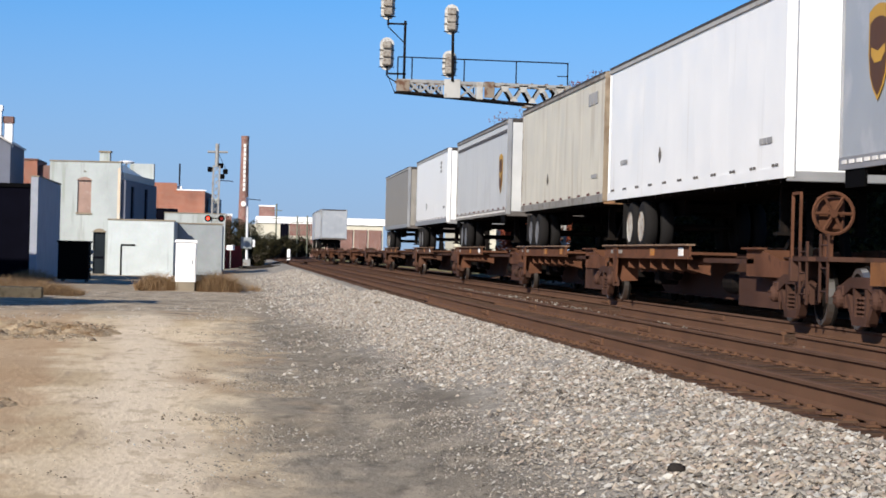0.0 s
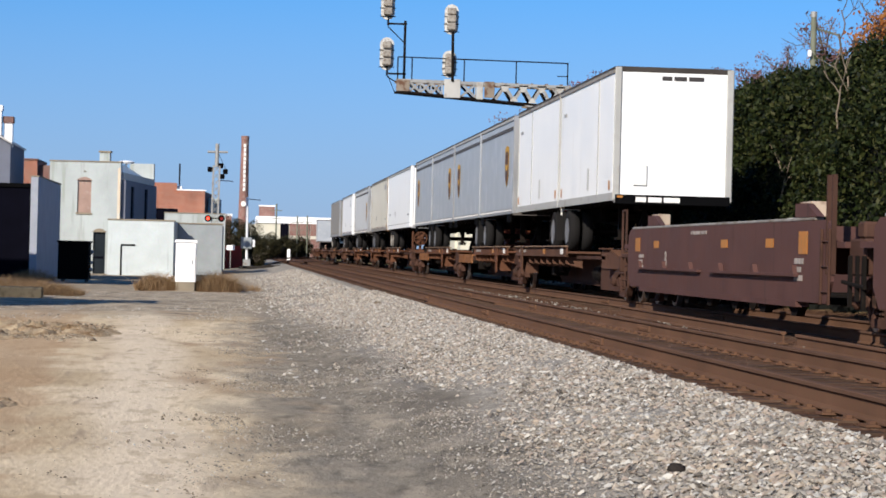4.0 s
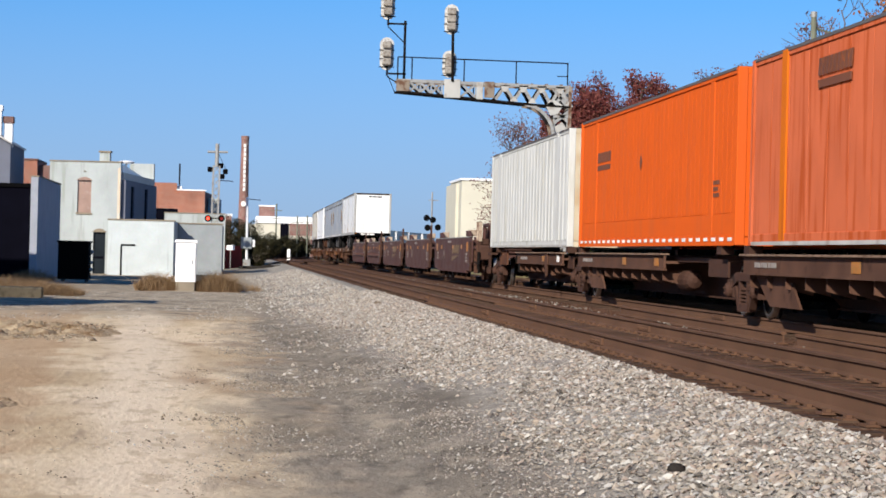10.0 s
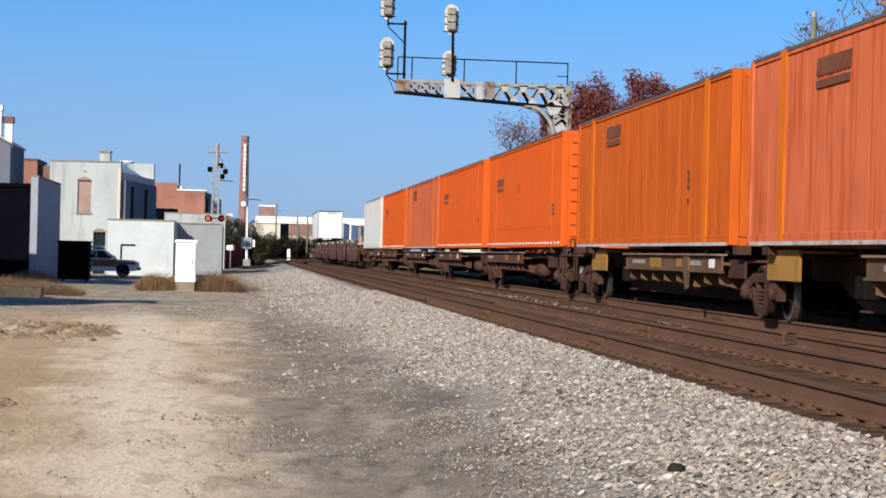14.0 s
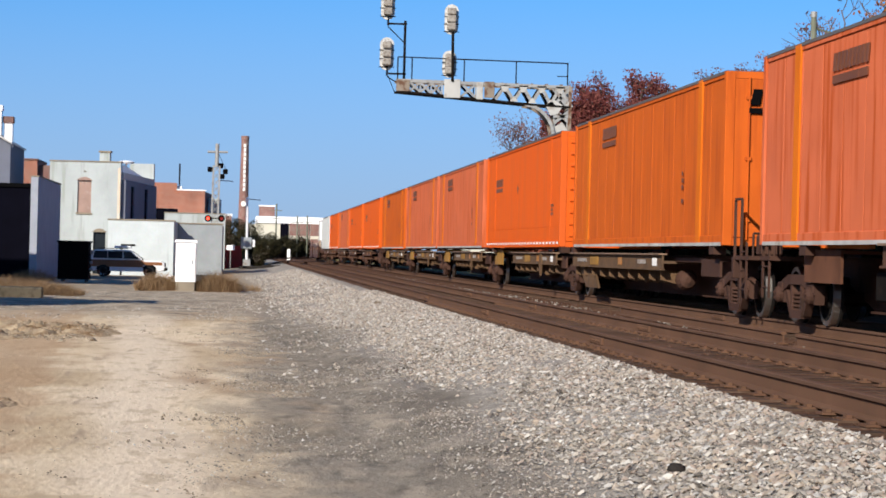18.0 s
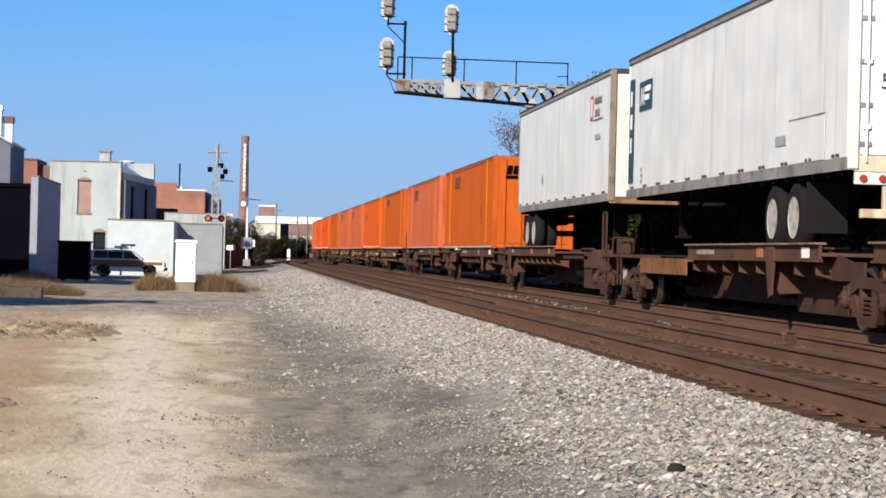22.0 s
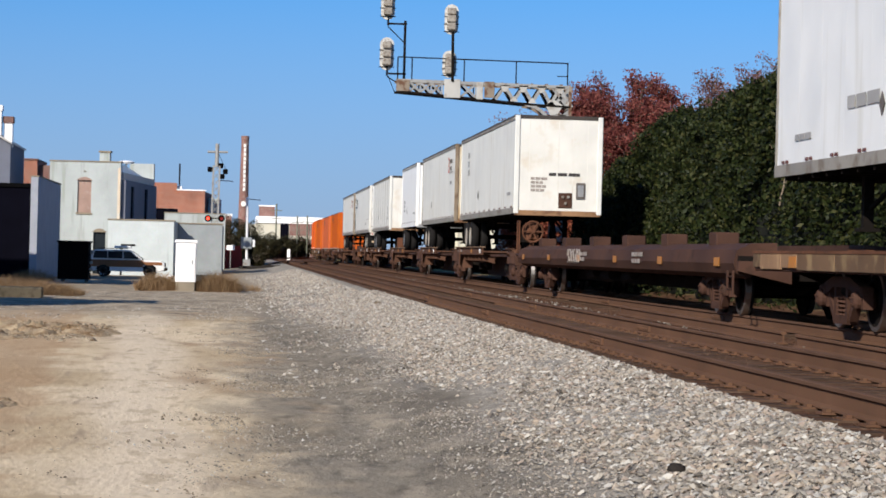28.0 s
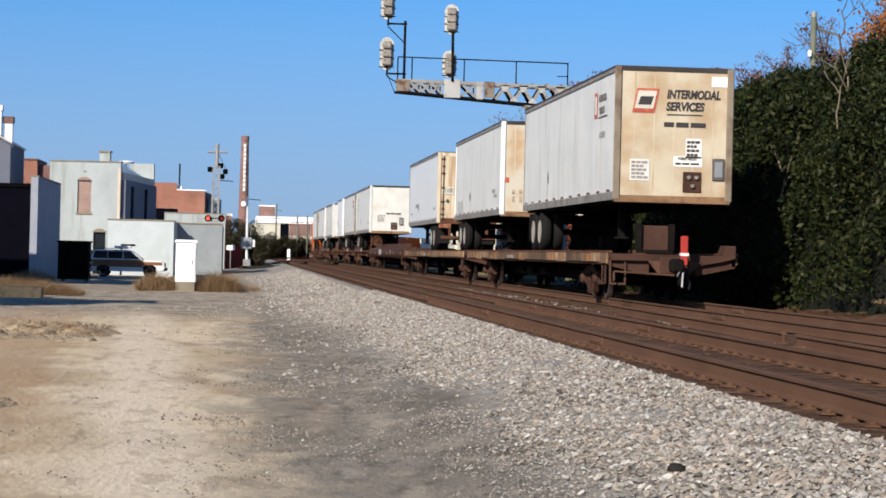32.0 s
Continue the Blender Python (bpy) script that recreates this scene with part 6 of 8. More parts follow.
def rail_mesh(c, off):
    ss = [2.0, 40.0, 90.0, 160.0, BEND] + [BEND + 12 * k for k in range(1, 24)]
    bm = B()
    rings = []
    for s in ss:
        x, y, a = track_point(c, s)
        rings.append([bm.verts.new((x + (off + u) * math.cos(a), y - (off + u) * math.sin(a), RZ - 0.172 + v)) for u, v in RAIL_PROFILE])
    n = len(RAIL_PROFILE)
    for p, q in zip(rings, rings[1:]):
        for i in range(n):
            j = (i + 1) % n
            f = bm.faces.new((p[i], p[j], q[j], q[i]))
            f.material_index = 1 if 5 <= i <= 9 else 0
    bm.faces.new(rings[0][::-1])
    return done("rail", bm, [M["rail"], M["rail_top"]])


TIE = done("tie", bx(B(), -1.3, 1.3, -0.11, 0.11, -0.10, 0.0, 0.012), M["tie"])
PLATE = done("tie_plate", bx(bx(B(), -0.16, 0.16, -0.09, 0.09, 0.0, 0.018), -0.12, -0.08, -0.05, 0.05, 0.018, 0.04), M["rail"])
tr = random.Random(11)
for c, words in ((NEAR, "rusty unoccupied railway track on brown ballast"), (FAR, "rusty railway track under the train")):
    line = thing("railway_track", words, "track", kind="structure")
    for s in (-1, 1):
        part("rail", rail_mesh(c, s * 0.7525), None, line)
        for k in range(3):
            y = 26.0 + 11.9 * k + (5.0 if s > 0 else 0)
            bm = bx(B(), -0.04, 0.04, y - 0.45, y + 0.45, 0.03, 0.12, 0.008)
            for q in (-0.3, -0.1, 0.1, 0.3):
                rod(bm, (-0.06, y + q, 0.075), (0.06, y + q, 0.075), 0.015, 6)
            part("joint_bar", bm, M["rail"], line, at=(c + s * 0.7525, 0, RZ - 0.172))
    for k in range(118 if c == NEAR else 90):
        y = 9.0 + 0.53 * k + (6 if c == FAR else 0) + tr.uniform(-0.03, 0.03)
        part("tie", TIE, None, line, at=pose(c + tr.uniform(-0.05, 0.05), y, RZ - 0.190 + tr.uniform(-0.012, 0.004), 0, 0, tr.uniform(-0.8, 0.8)))
        if c == NEAR and k < 75:
            for s in (-1, 1):
                part("tie_plate", PLATE, None, line, at=(c + s * 0.7525, y, RZ - 0.191))
# old rails lying between the tracks
for k, (x0, x1, y0, y1) in enumerate(((7.42, 7.22, 42.0, 28.5), (7.15, 7.0, 27.5, 21.0), (7.0, 6.95, 20.4, 14.0))):
    bm = B()
    prism(bm, [(u, v) for u, v in RAIL_PROFILE], "Y", 0, math.hypot(x1 - x0, y1 - y0))
    solid("loose_rail", bm, M["rail"], "old rusty rail lying between the tracks", "rail",
          pose(x1, y1, 0.425, 0, 0, -math.degrees(math.atan2(x0 - x1, y0 - y1))), group="loose rails between the tracks")


# ---- left side of the yard ----
def wall(bm, x0, x1, z0, z1, y0, y1, holes=()):
    """A wall in the x-z plane between depths y0 and y1, with rectangular holes (x0, x1, z0, z1) right through it."""
    xs = sorted({x0, x1, *[v for h in holes for v in h[:2]]})
    zs = sorted({z0, z1, *[v for h in holes for v in h[2:]]})
    for a, b in zip(xs, xs[1:]):
        for c, d in zip(zs, zs[1:]):
            if any(h[0] <= a and b <= h[1] and h[2] <= c and d <= h[3] for h in holes):
                continue
            bx(bm, a, b, y0, y1, c, d)
    bmesh.ops.remove_doubles(bm, verts=bm.verts, dist=1e-5)
    return bm


def arch(x0, x1, z0, rise, n=8):
    """The outline of a shallow arch head."""
    pts = []
    for i in range(n + 1):
        t = i / n
        pts.append((x0 + (x1 - x0) * t, z0 + rise * math.sin(math.pi * t)))
    return pts


# two-storey painted brick building, turned a little from the line
def two_storey():
    b = thing("building", "two-storey pale painted brick building with bricked-up window", "building", pose(-7.73, 144.0, -0.3, 0, 0, -6.2))
    win = (-2.78, -1.88, 3.95, 6.05)
    door = (-1.68, -0.88, 0.0, 2.70)
    f = part("front_wall", wall(B(), -4.62, 0.0, 0.0, 7.25, 0.0, 0.35, [win, door]), M["paint_pale"], b)
    part("brick_infill", bx(B(), win[0], win[1], 0.12, 0.30, win[2], win[3]), M["brick_fill"], f, "bricked-up window in bare brown brick")
    part("sill", bx(B(), win[0] - 0.08, win[1] + 0.08, -0.07, 0.15, win[2] - 0.12, win[2]), M["concrete"], f)
    bm = B()
    prism(bm, [(win[0] - 0.06, win[3])] + arch(win[0] - 0.06, win[1] + 0.06, win[3] + 0.02, 0.20) + [(win[1] + 0.06, win[3])], "Y", -0.03, 0.10)
    part("arch_head", bm, M["brick_fill"], f)
    bm = B()
    prism(bm, [(door[0] - 0.08, door[3])] + arch(door[0] - 0.08, door[1] + 0.08, door[3] + 0.02, 0.22) + [(door[1] + 0.08, door[3])], "Y", -0.04, 0.10)
    part("arch_head", bm, M["concrete"], f)
    d = part("door", bx(B(), door[0] + 0.03, door[1] - 0.03, 0.14, 0.20, 0.0, door[3]), M["glass_dark"], f, "dark door under an arched head")
    part("rail", bx(B(), door[0] + 0.03, door[1] - 0.03, 0.10, 0.14, 1.0, 1.12), M["navy"], d)
    part("anchor_plate", bx(bx(B(), -2.42, -2.22, -0.03, 0.0, 6.62, 6.66), -2.34, -2.30, -0.03, 0.0, 6.56, 6.72), M["concrete"], f)
    part("peeling_quoin", bx(B(), -0.17, 0.012, -0.006, 0.0, 3.6, 6.9), M["paint_peach"], f, "strip of peeling peach paint")
    part("coping", bx(B(), -4.66, 0.05, -0.05, 0.40, 7.25, 7.33), M["concrete"], f)
    # shade on this side is put into the wall's blue-grey colour
    s = part("side_wall", wall(B(), 0.35, 14.2, 0.0, 6.15, -0.30, 0.0, [(2.6, 4.0, 3.7, 5.8), (8.6, 10.0, 3.7, 5.8)]), M["wall_shade"], b, at=pose(0, 0, 0, 0, 0, 90))
    for x0 in (2.6, 8.6):
        part("pane", bx(B(), x0, x0 + 1.4, -0.22, -0.18, 3.7, 5.8), M["navy"], s)
    for x0, x1, y0, y1 in ((-4.62, -4.32, 0.35, 14.2), (-4.32, -0.01, 13.9, 14.2)):
        part("back_wall", bx(B(), x0, x1, y0, y1, 0.0, 7.0), M["paint_pale"], b)
    bm = B()
    prism(bm, [(-4.4, 7.0), (0.14, 6.15), (0.18, 6.62), (-4.4, 7.14)], "Y", 0.36, 13.9)
    part("roof", bm, M["roof_pale"], b)
    part("roof_fascia", prism(B(), [(0.36, 6.15), (0.36, 7.15), (13.6, 6.35), (13.6, 6.15)], "X", 0.02, 0.10), M["box_white"], b)
    part("parapet", bx(B(), -1.6, 0.12, 13.85, 14.35, 6.2, 7.75), M["paint_pale"], b)
    bm = B()
    lathe(bm, [(7.28, 0.15), (7.30, 0.50), (7.40, 0.56), (7.46, 0.44), (7.50, 0.10)], "Z", 20, (-0.05, 2.5, 0.0))
    rod(bm, (-0.05, 2.5, 6.4), (-0.05, 2.5, 7.3), 0.06, 8)
    part("vent_cap", bm, M["box_white"], b, "flat white roof vent cap")
    c = part("chimney", bx(B(), -1.46, -0.80, 0.4, 1.0, 6.9, 7.9), M["paint_pale"], b)
    part("cap", bx(B(), -1.52, -0.74, 0.34, 1.06, 7.9, 8.02), M["concrete"], c)


two_storey()


def white_block():
    b = thing("outbuilding", "low white painted block outbuilding with blocked doorway", "building", pose(-4.05, 139.0, -0.3, 0, 0, -6.2))
    f = part("front_wall", bx(B(), -4.16, 0.0, 0.0, 0.3, 0.0, 3.46), M["paint_white"], b)
    bm = bx(B(), -3.30, -2.42, -0.05, 0.0, 1.86, 1.96)
    bx(bm, -3.34, -3.24, -0.04, 0.0, 0.0, 1.86)
    part("door_frame", bm, M["steel_dark"], f)
    part("side_wall", bx(B(), -0.3, 0.0, 0.3, 9.0, 0.0, 3.44), M["paint_white"], b)
    part("roof", bx(B(), -4.1, -0.1, 0.3, 9.0, 3.25, 3.35), M["roof_pale"], b)
    part("coping", bx(B(), -4.2, 0.05, -0.05, 0.35, 3.46, 3.54), M["concrete"], f)


white_block()


def grey_building():
    b = thing("building", "low grey cement-faced building with pale parapet", "building", pose(-1.02, 140.8, -0.2))
    part("front_wall", bx(B(), -2.95, 0.0, 0.0, 0.3, 0.0, 3.25), M["paint_grey"], b)
    part("side_wall", bx(B(), -0.3, 0.0, 0.3, 12.0, 0.0, 3.24), M["paint_grey"], b)
    part("coping", bx(B(), -2.95, 0.06, -0.06, 0.36, 3.25, 3.32), M["concrete"], b)
    part("roof", bx(B(), -2.95, -0.3, 0.3, 12.0, 3.05, 3.15), M["roof_pale"], b)


grey_building()
low = thing("building", "low building with a pale painted parapet", "building", pose(-6.1, 182.0, -0.2))
part("front_wall", bx(B(), 0.0, 5.0, 0.0, 0.3, 0.0, 4.56), M["paint_pale"], low)
part("coping", bx(B(), -0.05, 5.05, -0.05, 0.35, 4.56, 4.64), M["concrete"], low)
part("roof", bx(B(), 0.0, 5.0, 0.3, 6.0, 4.2, 4.3), M["roof_pale"], low)
part("dark_stair_head", bx(B(), -0.9, 1.0, 1.0, 3.0, 3.0, 4.95), M["navy"], low)


def brick_building():
    b = thing("building", "red brick building with pale stepped parapet", "building", pose(-7.6, 190.0, -0.3, 0, 0, -3.0))
    part("front_wall", bx(B(), 0.0, 4.65, 0.0, 0.35, 0.0, 6.75), M["brick"], b)
    part("raised_wall", bx(B(), 0.0, 2.2, 0.5, 0.9, 0.0, 7.4), M["brick"], b)
    part("coping", bx(B(), 2.2, 4.75, -0.06, 0.45, 6.75, 6.85), M["box_white"], b)
    part("side_wall", bx(B(), 4.3, 4.65, 0.35, 9.0, 0.0, 6.7), M["brick_dark"], b)
    part("low_wall", bx(B(), 4.75, 5.6, 3.0, 8.0, 0.0, 6.2), M["paint_pale"], b)
    v = part("vent_pipe", rod(B(), (2.35, 1.2, 6.4), (2.35, 1.2, 9.1), 0.07, 8), M["steel_dark"], b)
    part("vent_box", bx(B(), 2.1, 2.6, 0.9, 1.4, 6.8, 7.15), M["box_white"], b)


brick_building()


def left_buildings():
    b = thing("building", "low building with dark shaded front and shaded white end wall", "building", pose(-10.2, 113.0, -0.3))
    # the front's near-black colour includes the shade that lies on it
    part("front_wall", bx(B(), -24.0, -0.36, 0.5, 0.8, 0.0, 4.86), M["navy"], b)
    part("fascia", bx(B(), -24.0, -0.36, 0.40, 0.55, 4.70, 4.90), M["black"], b)
    # end wall is white; the bluish shade on it is painted in
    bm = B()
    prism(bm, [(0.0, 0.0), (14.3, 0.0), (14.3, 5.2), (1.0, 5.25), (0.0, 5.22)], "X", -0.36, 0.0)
    w = part("end_wall", bm, M["end_shaded"], b)
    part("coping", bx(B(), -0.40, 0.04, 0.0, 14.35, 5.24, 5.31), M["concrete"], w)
    part("roof", bx(B(), -24.0, -0.36, 0.8, 14.3, 4.7, 4.8), M["navy"], b)
    part("back_wall", bx(B(), -24.0, -0.36, 14.0, 14.3, 0.0, 4.7), M["paint_white"], b)
    h = thing("house", "shaded grey-white gabled house with brown-capped chimney", "house", pose(-14.62, 142.0, -0.3))
    bm = B()
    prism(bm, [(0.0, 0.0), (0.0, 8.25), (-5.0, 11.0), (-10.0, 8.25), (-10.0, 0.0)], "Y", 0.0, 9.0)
    # wall coloured as if shaded, darker than its own grey-white
    part("wall", bm, M["wall_shade"], h)
    for s in (0, 1):
        bm = B()
        prism(bm, [(0.10, 8.14), (0.10, 8.26), (-5.0, 11.20), (-5.0, 11.02)] if s == 0 else [(-10.35, 8.10), (-10.35, 8.24), (-5.0, 11.20), (-5.0, 11.02)], "Y", -0.35, 9.3)
        part("roof_slope", bm, M["roof_pale"], h)
    c = part("chimney", bx(B(), -0.52, 0.02, 0.6, 1.4, 8.0, 9.55), M["box_white"], h)
    part("cap", bx(B(), -0.58, 0.08, 0.5, 1.5, 9.55, 9.95), M["brick_dark"], c)
    c = part("chimney", bx(B(), -1.50, -0.66, 0.3, 1.1, 8.4, 10.45), M["box_white"], h)
    part("cap", bx(B(), -1.62, -0.60, 0.2, 1.2, 10.3, 10.65), M["box_white"], c)
    k = thing("building", "plain red brick building with a dark stair head", "building", pose(-17.5, 170.0, -0.3))
    part("front_wall", bx(B(), 0.0, 2.05, 0.0, 8.0, 0.0, 8.25), M["brick"], k)
    part("coping", bx(B(), -0.1, 2.1, -0.1, 8.1, 8.25, 8.36), M["brick_dark"], k)
    part("stair_head", bx(B(), 2.05, 3.35, 0.6, 7.0, 0.0, 7.9), M["brick_dark"], k)
    part("base_wall", bx(B(), -6.0, 6.0, 0.4, 0.6, 0.0, 6.2), M["brick"], k)
    # taller block beside the yard, out of view, which shades the lane
    o = thing("building", "plain brick block beside the yard", "building", pose(-14.8, 79.7, -0.1))
    part("wall", bx(B(), -16.0, 0.0, 0.0, 20.0, 0.0, 9.4), M["brick"], o)
    part("coping", bx(B(), -16.1, 0.1, -0.1, 20.1, 9.4, 9.6), M["concrete"], o)
    # narrow brick wing nearer by, out of view, whose shade falls across the lane
    o = thing("building", "narrow brick wing beside the lane", "building", pose(-10.95, 45.7, -0.1))
    part("wall", bx(B(), -16.0, 0.0, 0.0, 2.9, 0.0, 8.2), M["brick"], o)
    part("coping", bx(B(), -16.1, 0.1, -0.1, 3.0, 8.2, 8.4), M["concrete"], o)


left_buildings()


def yard_things():
    # signal cabinet on a concrete foot
    c = thing("signal_cabinet", "tall white metal signal cabinet on a concrete foot", "cabinet", pose(-1.78, 76.0, 0.0))
    part("foot", bx(B(), -0.33, 0.33, 0.02, 0.62, -0.05, 0.33, 0.02), M["concrete"], c)
    part("body", bx(B(), -0.35, 0.35, 0.0, 0.64, 0.33, 1.70, 0.02), M["box_white"], c)
    part("door", bx(B(), -0.31, 0.31, -0.018, 0.0, 0.40, 1.64, 0.01), M["box_white"], c)
    part("handle", bx(B(), 0.20, 0.24, -0.05, -0.018, 0.95, 1.10), M["alu"], c)
    bm = B()
    prism(bm, [(-0.40, 1.70), (0.40, 1.70), (0.36, 1.79), (-0.36, 1.79)], "Y", -0.05, 0.68)
    part("roof", bm, M["box_white"], c)
    j = thing("junction_box", "small white box on a pipe leg by the cabinet", "box", pose(-2.62, 77.5, -0.03))
    part("leg", rod(B(), (0.1, 0.1, 0.0), (0.1, 0.1, 0.45), 0.03, 8), M["alu"], j)
    part("box", bx(B(), -0.25, 0.30, -0.05, 0.35, 0.45, 0.56, 0.015), M["box_white"], j)
    part("lower_box", bx(B(), 0.0, 0.22, -0.02, 0.16, 0.12, 0.30, 0.01), M["galv"], j)
    # dark bin, its near-black colour deepened for the shade around it
    d = thing("waste_container", "near-black steel waste container with pale lit bits at its end", "container", pose(-6.92, 95.0, -0.08))
    part("body", bx(B(), -0.75, 0.55, 0.0, 1.7, 0.12, 1.70, 0.02), M["black"], d)
    part("lid", bx(B(), -0.80, 0.60, -0.05, 1.75, 1.70, 1.78, 0.02), M["black"], d)
    for i in range(4):
        part("wheel", rod(B(), (-0.6 + 1.0 * (i % 2), 0.2 + 1.2 * (i // 2), 0.06), (-0.54 + 1.0 * (i % 2), 0.2 + 1.2 * (i // 2), 0.06), 0.06, 8), M["tyre"], d)
    # pale grey lumps added to stand for lit bits of its right face
    for k, (z, r) in enumerate(((0.55, 0.09), (0.85, 0.08), (1.30, 0.10))):
        bm = B()
        bmesh.ops.create_icosphere(bm, subdivisions=2, radius=r, matrix=pose(0.62, 0.5 + 0.2 * k, z))
        part("bundle", bm, M["paint_grey"], d, smooth=True)
    # concrete slab
    solid("concrete_block", bx(B(), -1.9, 0.0, 0.0, 1.3, -0.05, 0.30, 0.04), M["block_old"], "weathered concrete block among dry weeds", "block", pose(-5.40, 62.0, 0.0, 0, 0, 4))


yard_things()


# ---- the car ----
def build_car():
    j = thing("car", "white station wagon with brown wood-look side panels", "car")
    L, W = 4.55, 0.90
    # local x is its way forward
    prof = [(-2.22, 0.42), (-2.25, 0.75), (-2.18, 1.02), (-1.98, 1.08), (2.0, 1.00), (2.22, 0.86), (2.25, 0.48), (2.05, 0.36), (-2.05, 0.36)]
    bm = B()
    prism(bm, prof, "Y", -W, W)
    bmesh.ops.bevel(bm, geom=bm.edges[:], offset=0.04, segments=2, affect="EDGES")
    part("body", bm, M["jeep_white"], j)
    bm = B()
    prism(bm, [(-2.12, 1.06), (-1.92, 1.54), (-1.75, 1.60), (0.10, 1.60), (0.28, 1.55), (0.98, 1.04)], "Y", -0.80, 0.80)
    bmesh.ops.bevel(bm, geom=bm.edges[:], offset=0.05, segments=2, affect="EDGES")
    part("cabin", bm, M["jeep_white"], j)
    for s in (-1, 1):
        for x0, x1, lean0, lean1 in ((-1.94, -1.10, 0.12, 0.0), (-1.06, -0.22, 0.0, 0.0), (-0.16, 0.70, 0.0, -0.46)):
            bm = B()
            prism(bm, [(x0, 1.09), (x0 + lean0, 1.51), (x1 + lean1, 1.51), (x1, 1.09)], "Y", s * 0.815 - 0.008, s * 0.815 + 0.008)
            part("side_window", bm, M["glass_dark"], j)
        part("wood_panel", bx(B(), -2.12, 1.00, s * 0.915 - 0.012, s * 0.915 + 0.012, 0.60, 1.01, 0.008), M["jeep_wood"], j)
        part("fender_panel", bx(B(), 1.00, 2.10, s * 0.912 - 0.012, s * 0.912 + 0.012, 0.74, 0.92, 0.008), M["jeep_wood"], j)
        part("rocker", bx(B(), -0.95, 1.0, s * 0.90 - 0.03, s * 0.90 + 0.03, 0.34, 0.52, 0.01), M["jeep_white"], j)
        part("roof_rail", rod(B(), (-1.7, s * 0.66, 1.67), (0.0, s * 0.66, 1.67), 0.02, 6), M["black"], j)
        part("mirror", bx(B(), 0.55, 0.70, s * 0.98 - 0.07, s * 0.98 + 0.07, 1.08, 1.22, 0.02), M["black"], j)
        part("headlight", bx(B(), 2.20, 2.26, s * 0.66 - 0.14, s * 0.66 + 0.14, 0.68, 0.84, 0.01), M["chrome"], j)
        part("tail_light", bx(B(), -2.27, -2.18, s * 0.80 - 0.08, s * 0.80 + 0.08, 0.70, 1.0, 0.01), M["red_paint"], j)
        for x in (-1.32, 1.36):
            bm = B()
            lathe(bm, [(s * 0.70, 0.22), (s * 0.70, 0.345), (s * 0.73, 0.365), (s * 0.90, 0.365), (s * 0.93, 0.345), (s * 0.93, 0.24)], "Y", 24)
            wh = part("wheel", bm, M["tyre"], j, at=(x, 0, 0.365), smooth=True)
            bm = B()
            lathe(bm, [(s * 0.86, 0.24), (s * 0.935, 0.235), (s * 0.925, 0.20), (s * 0.90, 0.10), (s * 0.93, 0.06)], "Y", 16)
            part("rim", bm, M["chrome"], wh)
            part("wheel_arch", prism(B(), [(x - 0.42, 0.42), (x - 0.36, 0.64), (x - 0.18, 0.75), (x + 0.18, 0.75), (x + 0.36, 0.64), (x + 0.42, 0.42)], "Y", s * 0.906 - 0.01, s * 0.906 + 0.008), M["black"], j)
            CAR_WHEELS.append((wh, x))
    bm = B()
    prism(bm, [(0.36, 1.51), (0.98, 1.07), (1.0, 1.09), (0.38, 1.53)], "Y", -0.70, 0.70)
    part("windscreen", bm, M["glass_dark"], j)
    part("grille", bx(B(), 2.23, 2.27, -0.50, 0.50, 0.64, 0.88, 0.005), M["black"], j)
    part("bumper", bx(B(), 2.18, 2.36, -0.86, 0.86, 0.42, 0.60, 0.04), M["black"], j)
    part("bumper", bx(B(), -2.36, -2.18, -0.86, 0.86, 0.42, 0.60, 0.04), M["black"], j)
    for x in (-1.4, -0.7, 0.0):
        part("cross_bar", rod(B(), (x, -0.66, 1.68), (x, 0.66, 1.68), 0.018, 6), M["black"], j)
    part("roof_box", bx(B(), -0.72, 0.25, -0.5, 0.5, 1.70, 1.83, 0.03), M["jeep_white"], j)
    return j


CAR_WHEELS = []
JEEP = build_car()
JEEP_X = [(-99, -31.0), (0.0, -24.0), (10.0, -8.0), (12.0, -4.70), (12.6, -3.72), (13.0, -3.10), (13.4, -2.41), (13.8, -1.84), (14.2, -1.30), (14.5, -0.98), (15.2, -0.38), (16.0, -0.04), (16.4, 0.0), (32.0, 0.0)]
JEEP_TIMES = [t for t, x in JEEP_X if t >= 0]


def jeep_pose(t):
    return pose(-6.5 + dict(JEEP_X)[t], 130.4, ground_z(-6.5, 130.4) + 0.01)


# ---- railway signals ----
def flasher(parent, x, y, z, glow):
    """A crossing flasher: black disc, hood and lens."""
    f = part("flasher", rod(B(), (x, y, z), (x, y + 0.06, z), 0.27, 20), M["black"], parent)
    bm = B()
    n = 12
    for i in range(n):
        a, b = math.pi * i / n, math.pi * (i + 1) / n
        bar(bm, (x + 0.16 * math.cos(a), y - 0.12, z + 0.16 * math.sin(a)), (x + 0.16 * math.cos(b), y - 0.12, z + 0.16 * math.sin(b)), 0.24, 0.012)
    part("hood", bm, M["black"], f)
    part("lens", rod(B(), (x, y - 0.03, z), (x, y, z), 0.13, 16), glow, f, "red crossing lens")


def glow_red(name, strength):
    m = bpy.data.materials.new(name)
    m.use_nodes = True
    b = m.node_tree.nodes["Principled BSDF"]
    b.inputs["Base Color"].default_value = (0.12, 0.01, 0.01, 1)
    b.inputs["Roughness"].default_value = 0.3
    b.inputs["Emission Color"].default_value = (1.0, 0.06, 0.03, 1)
    b.inputs["Emission Strength"].default_value = strength
    return m


M["lens_lit"] = glow_red("lit red lens", 3.0)
M["lens_dim"] = glow_red("dim red lens", 0.15)


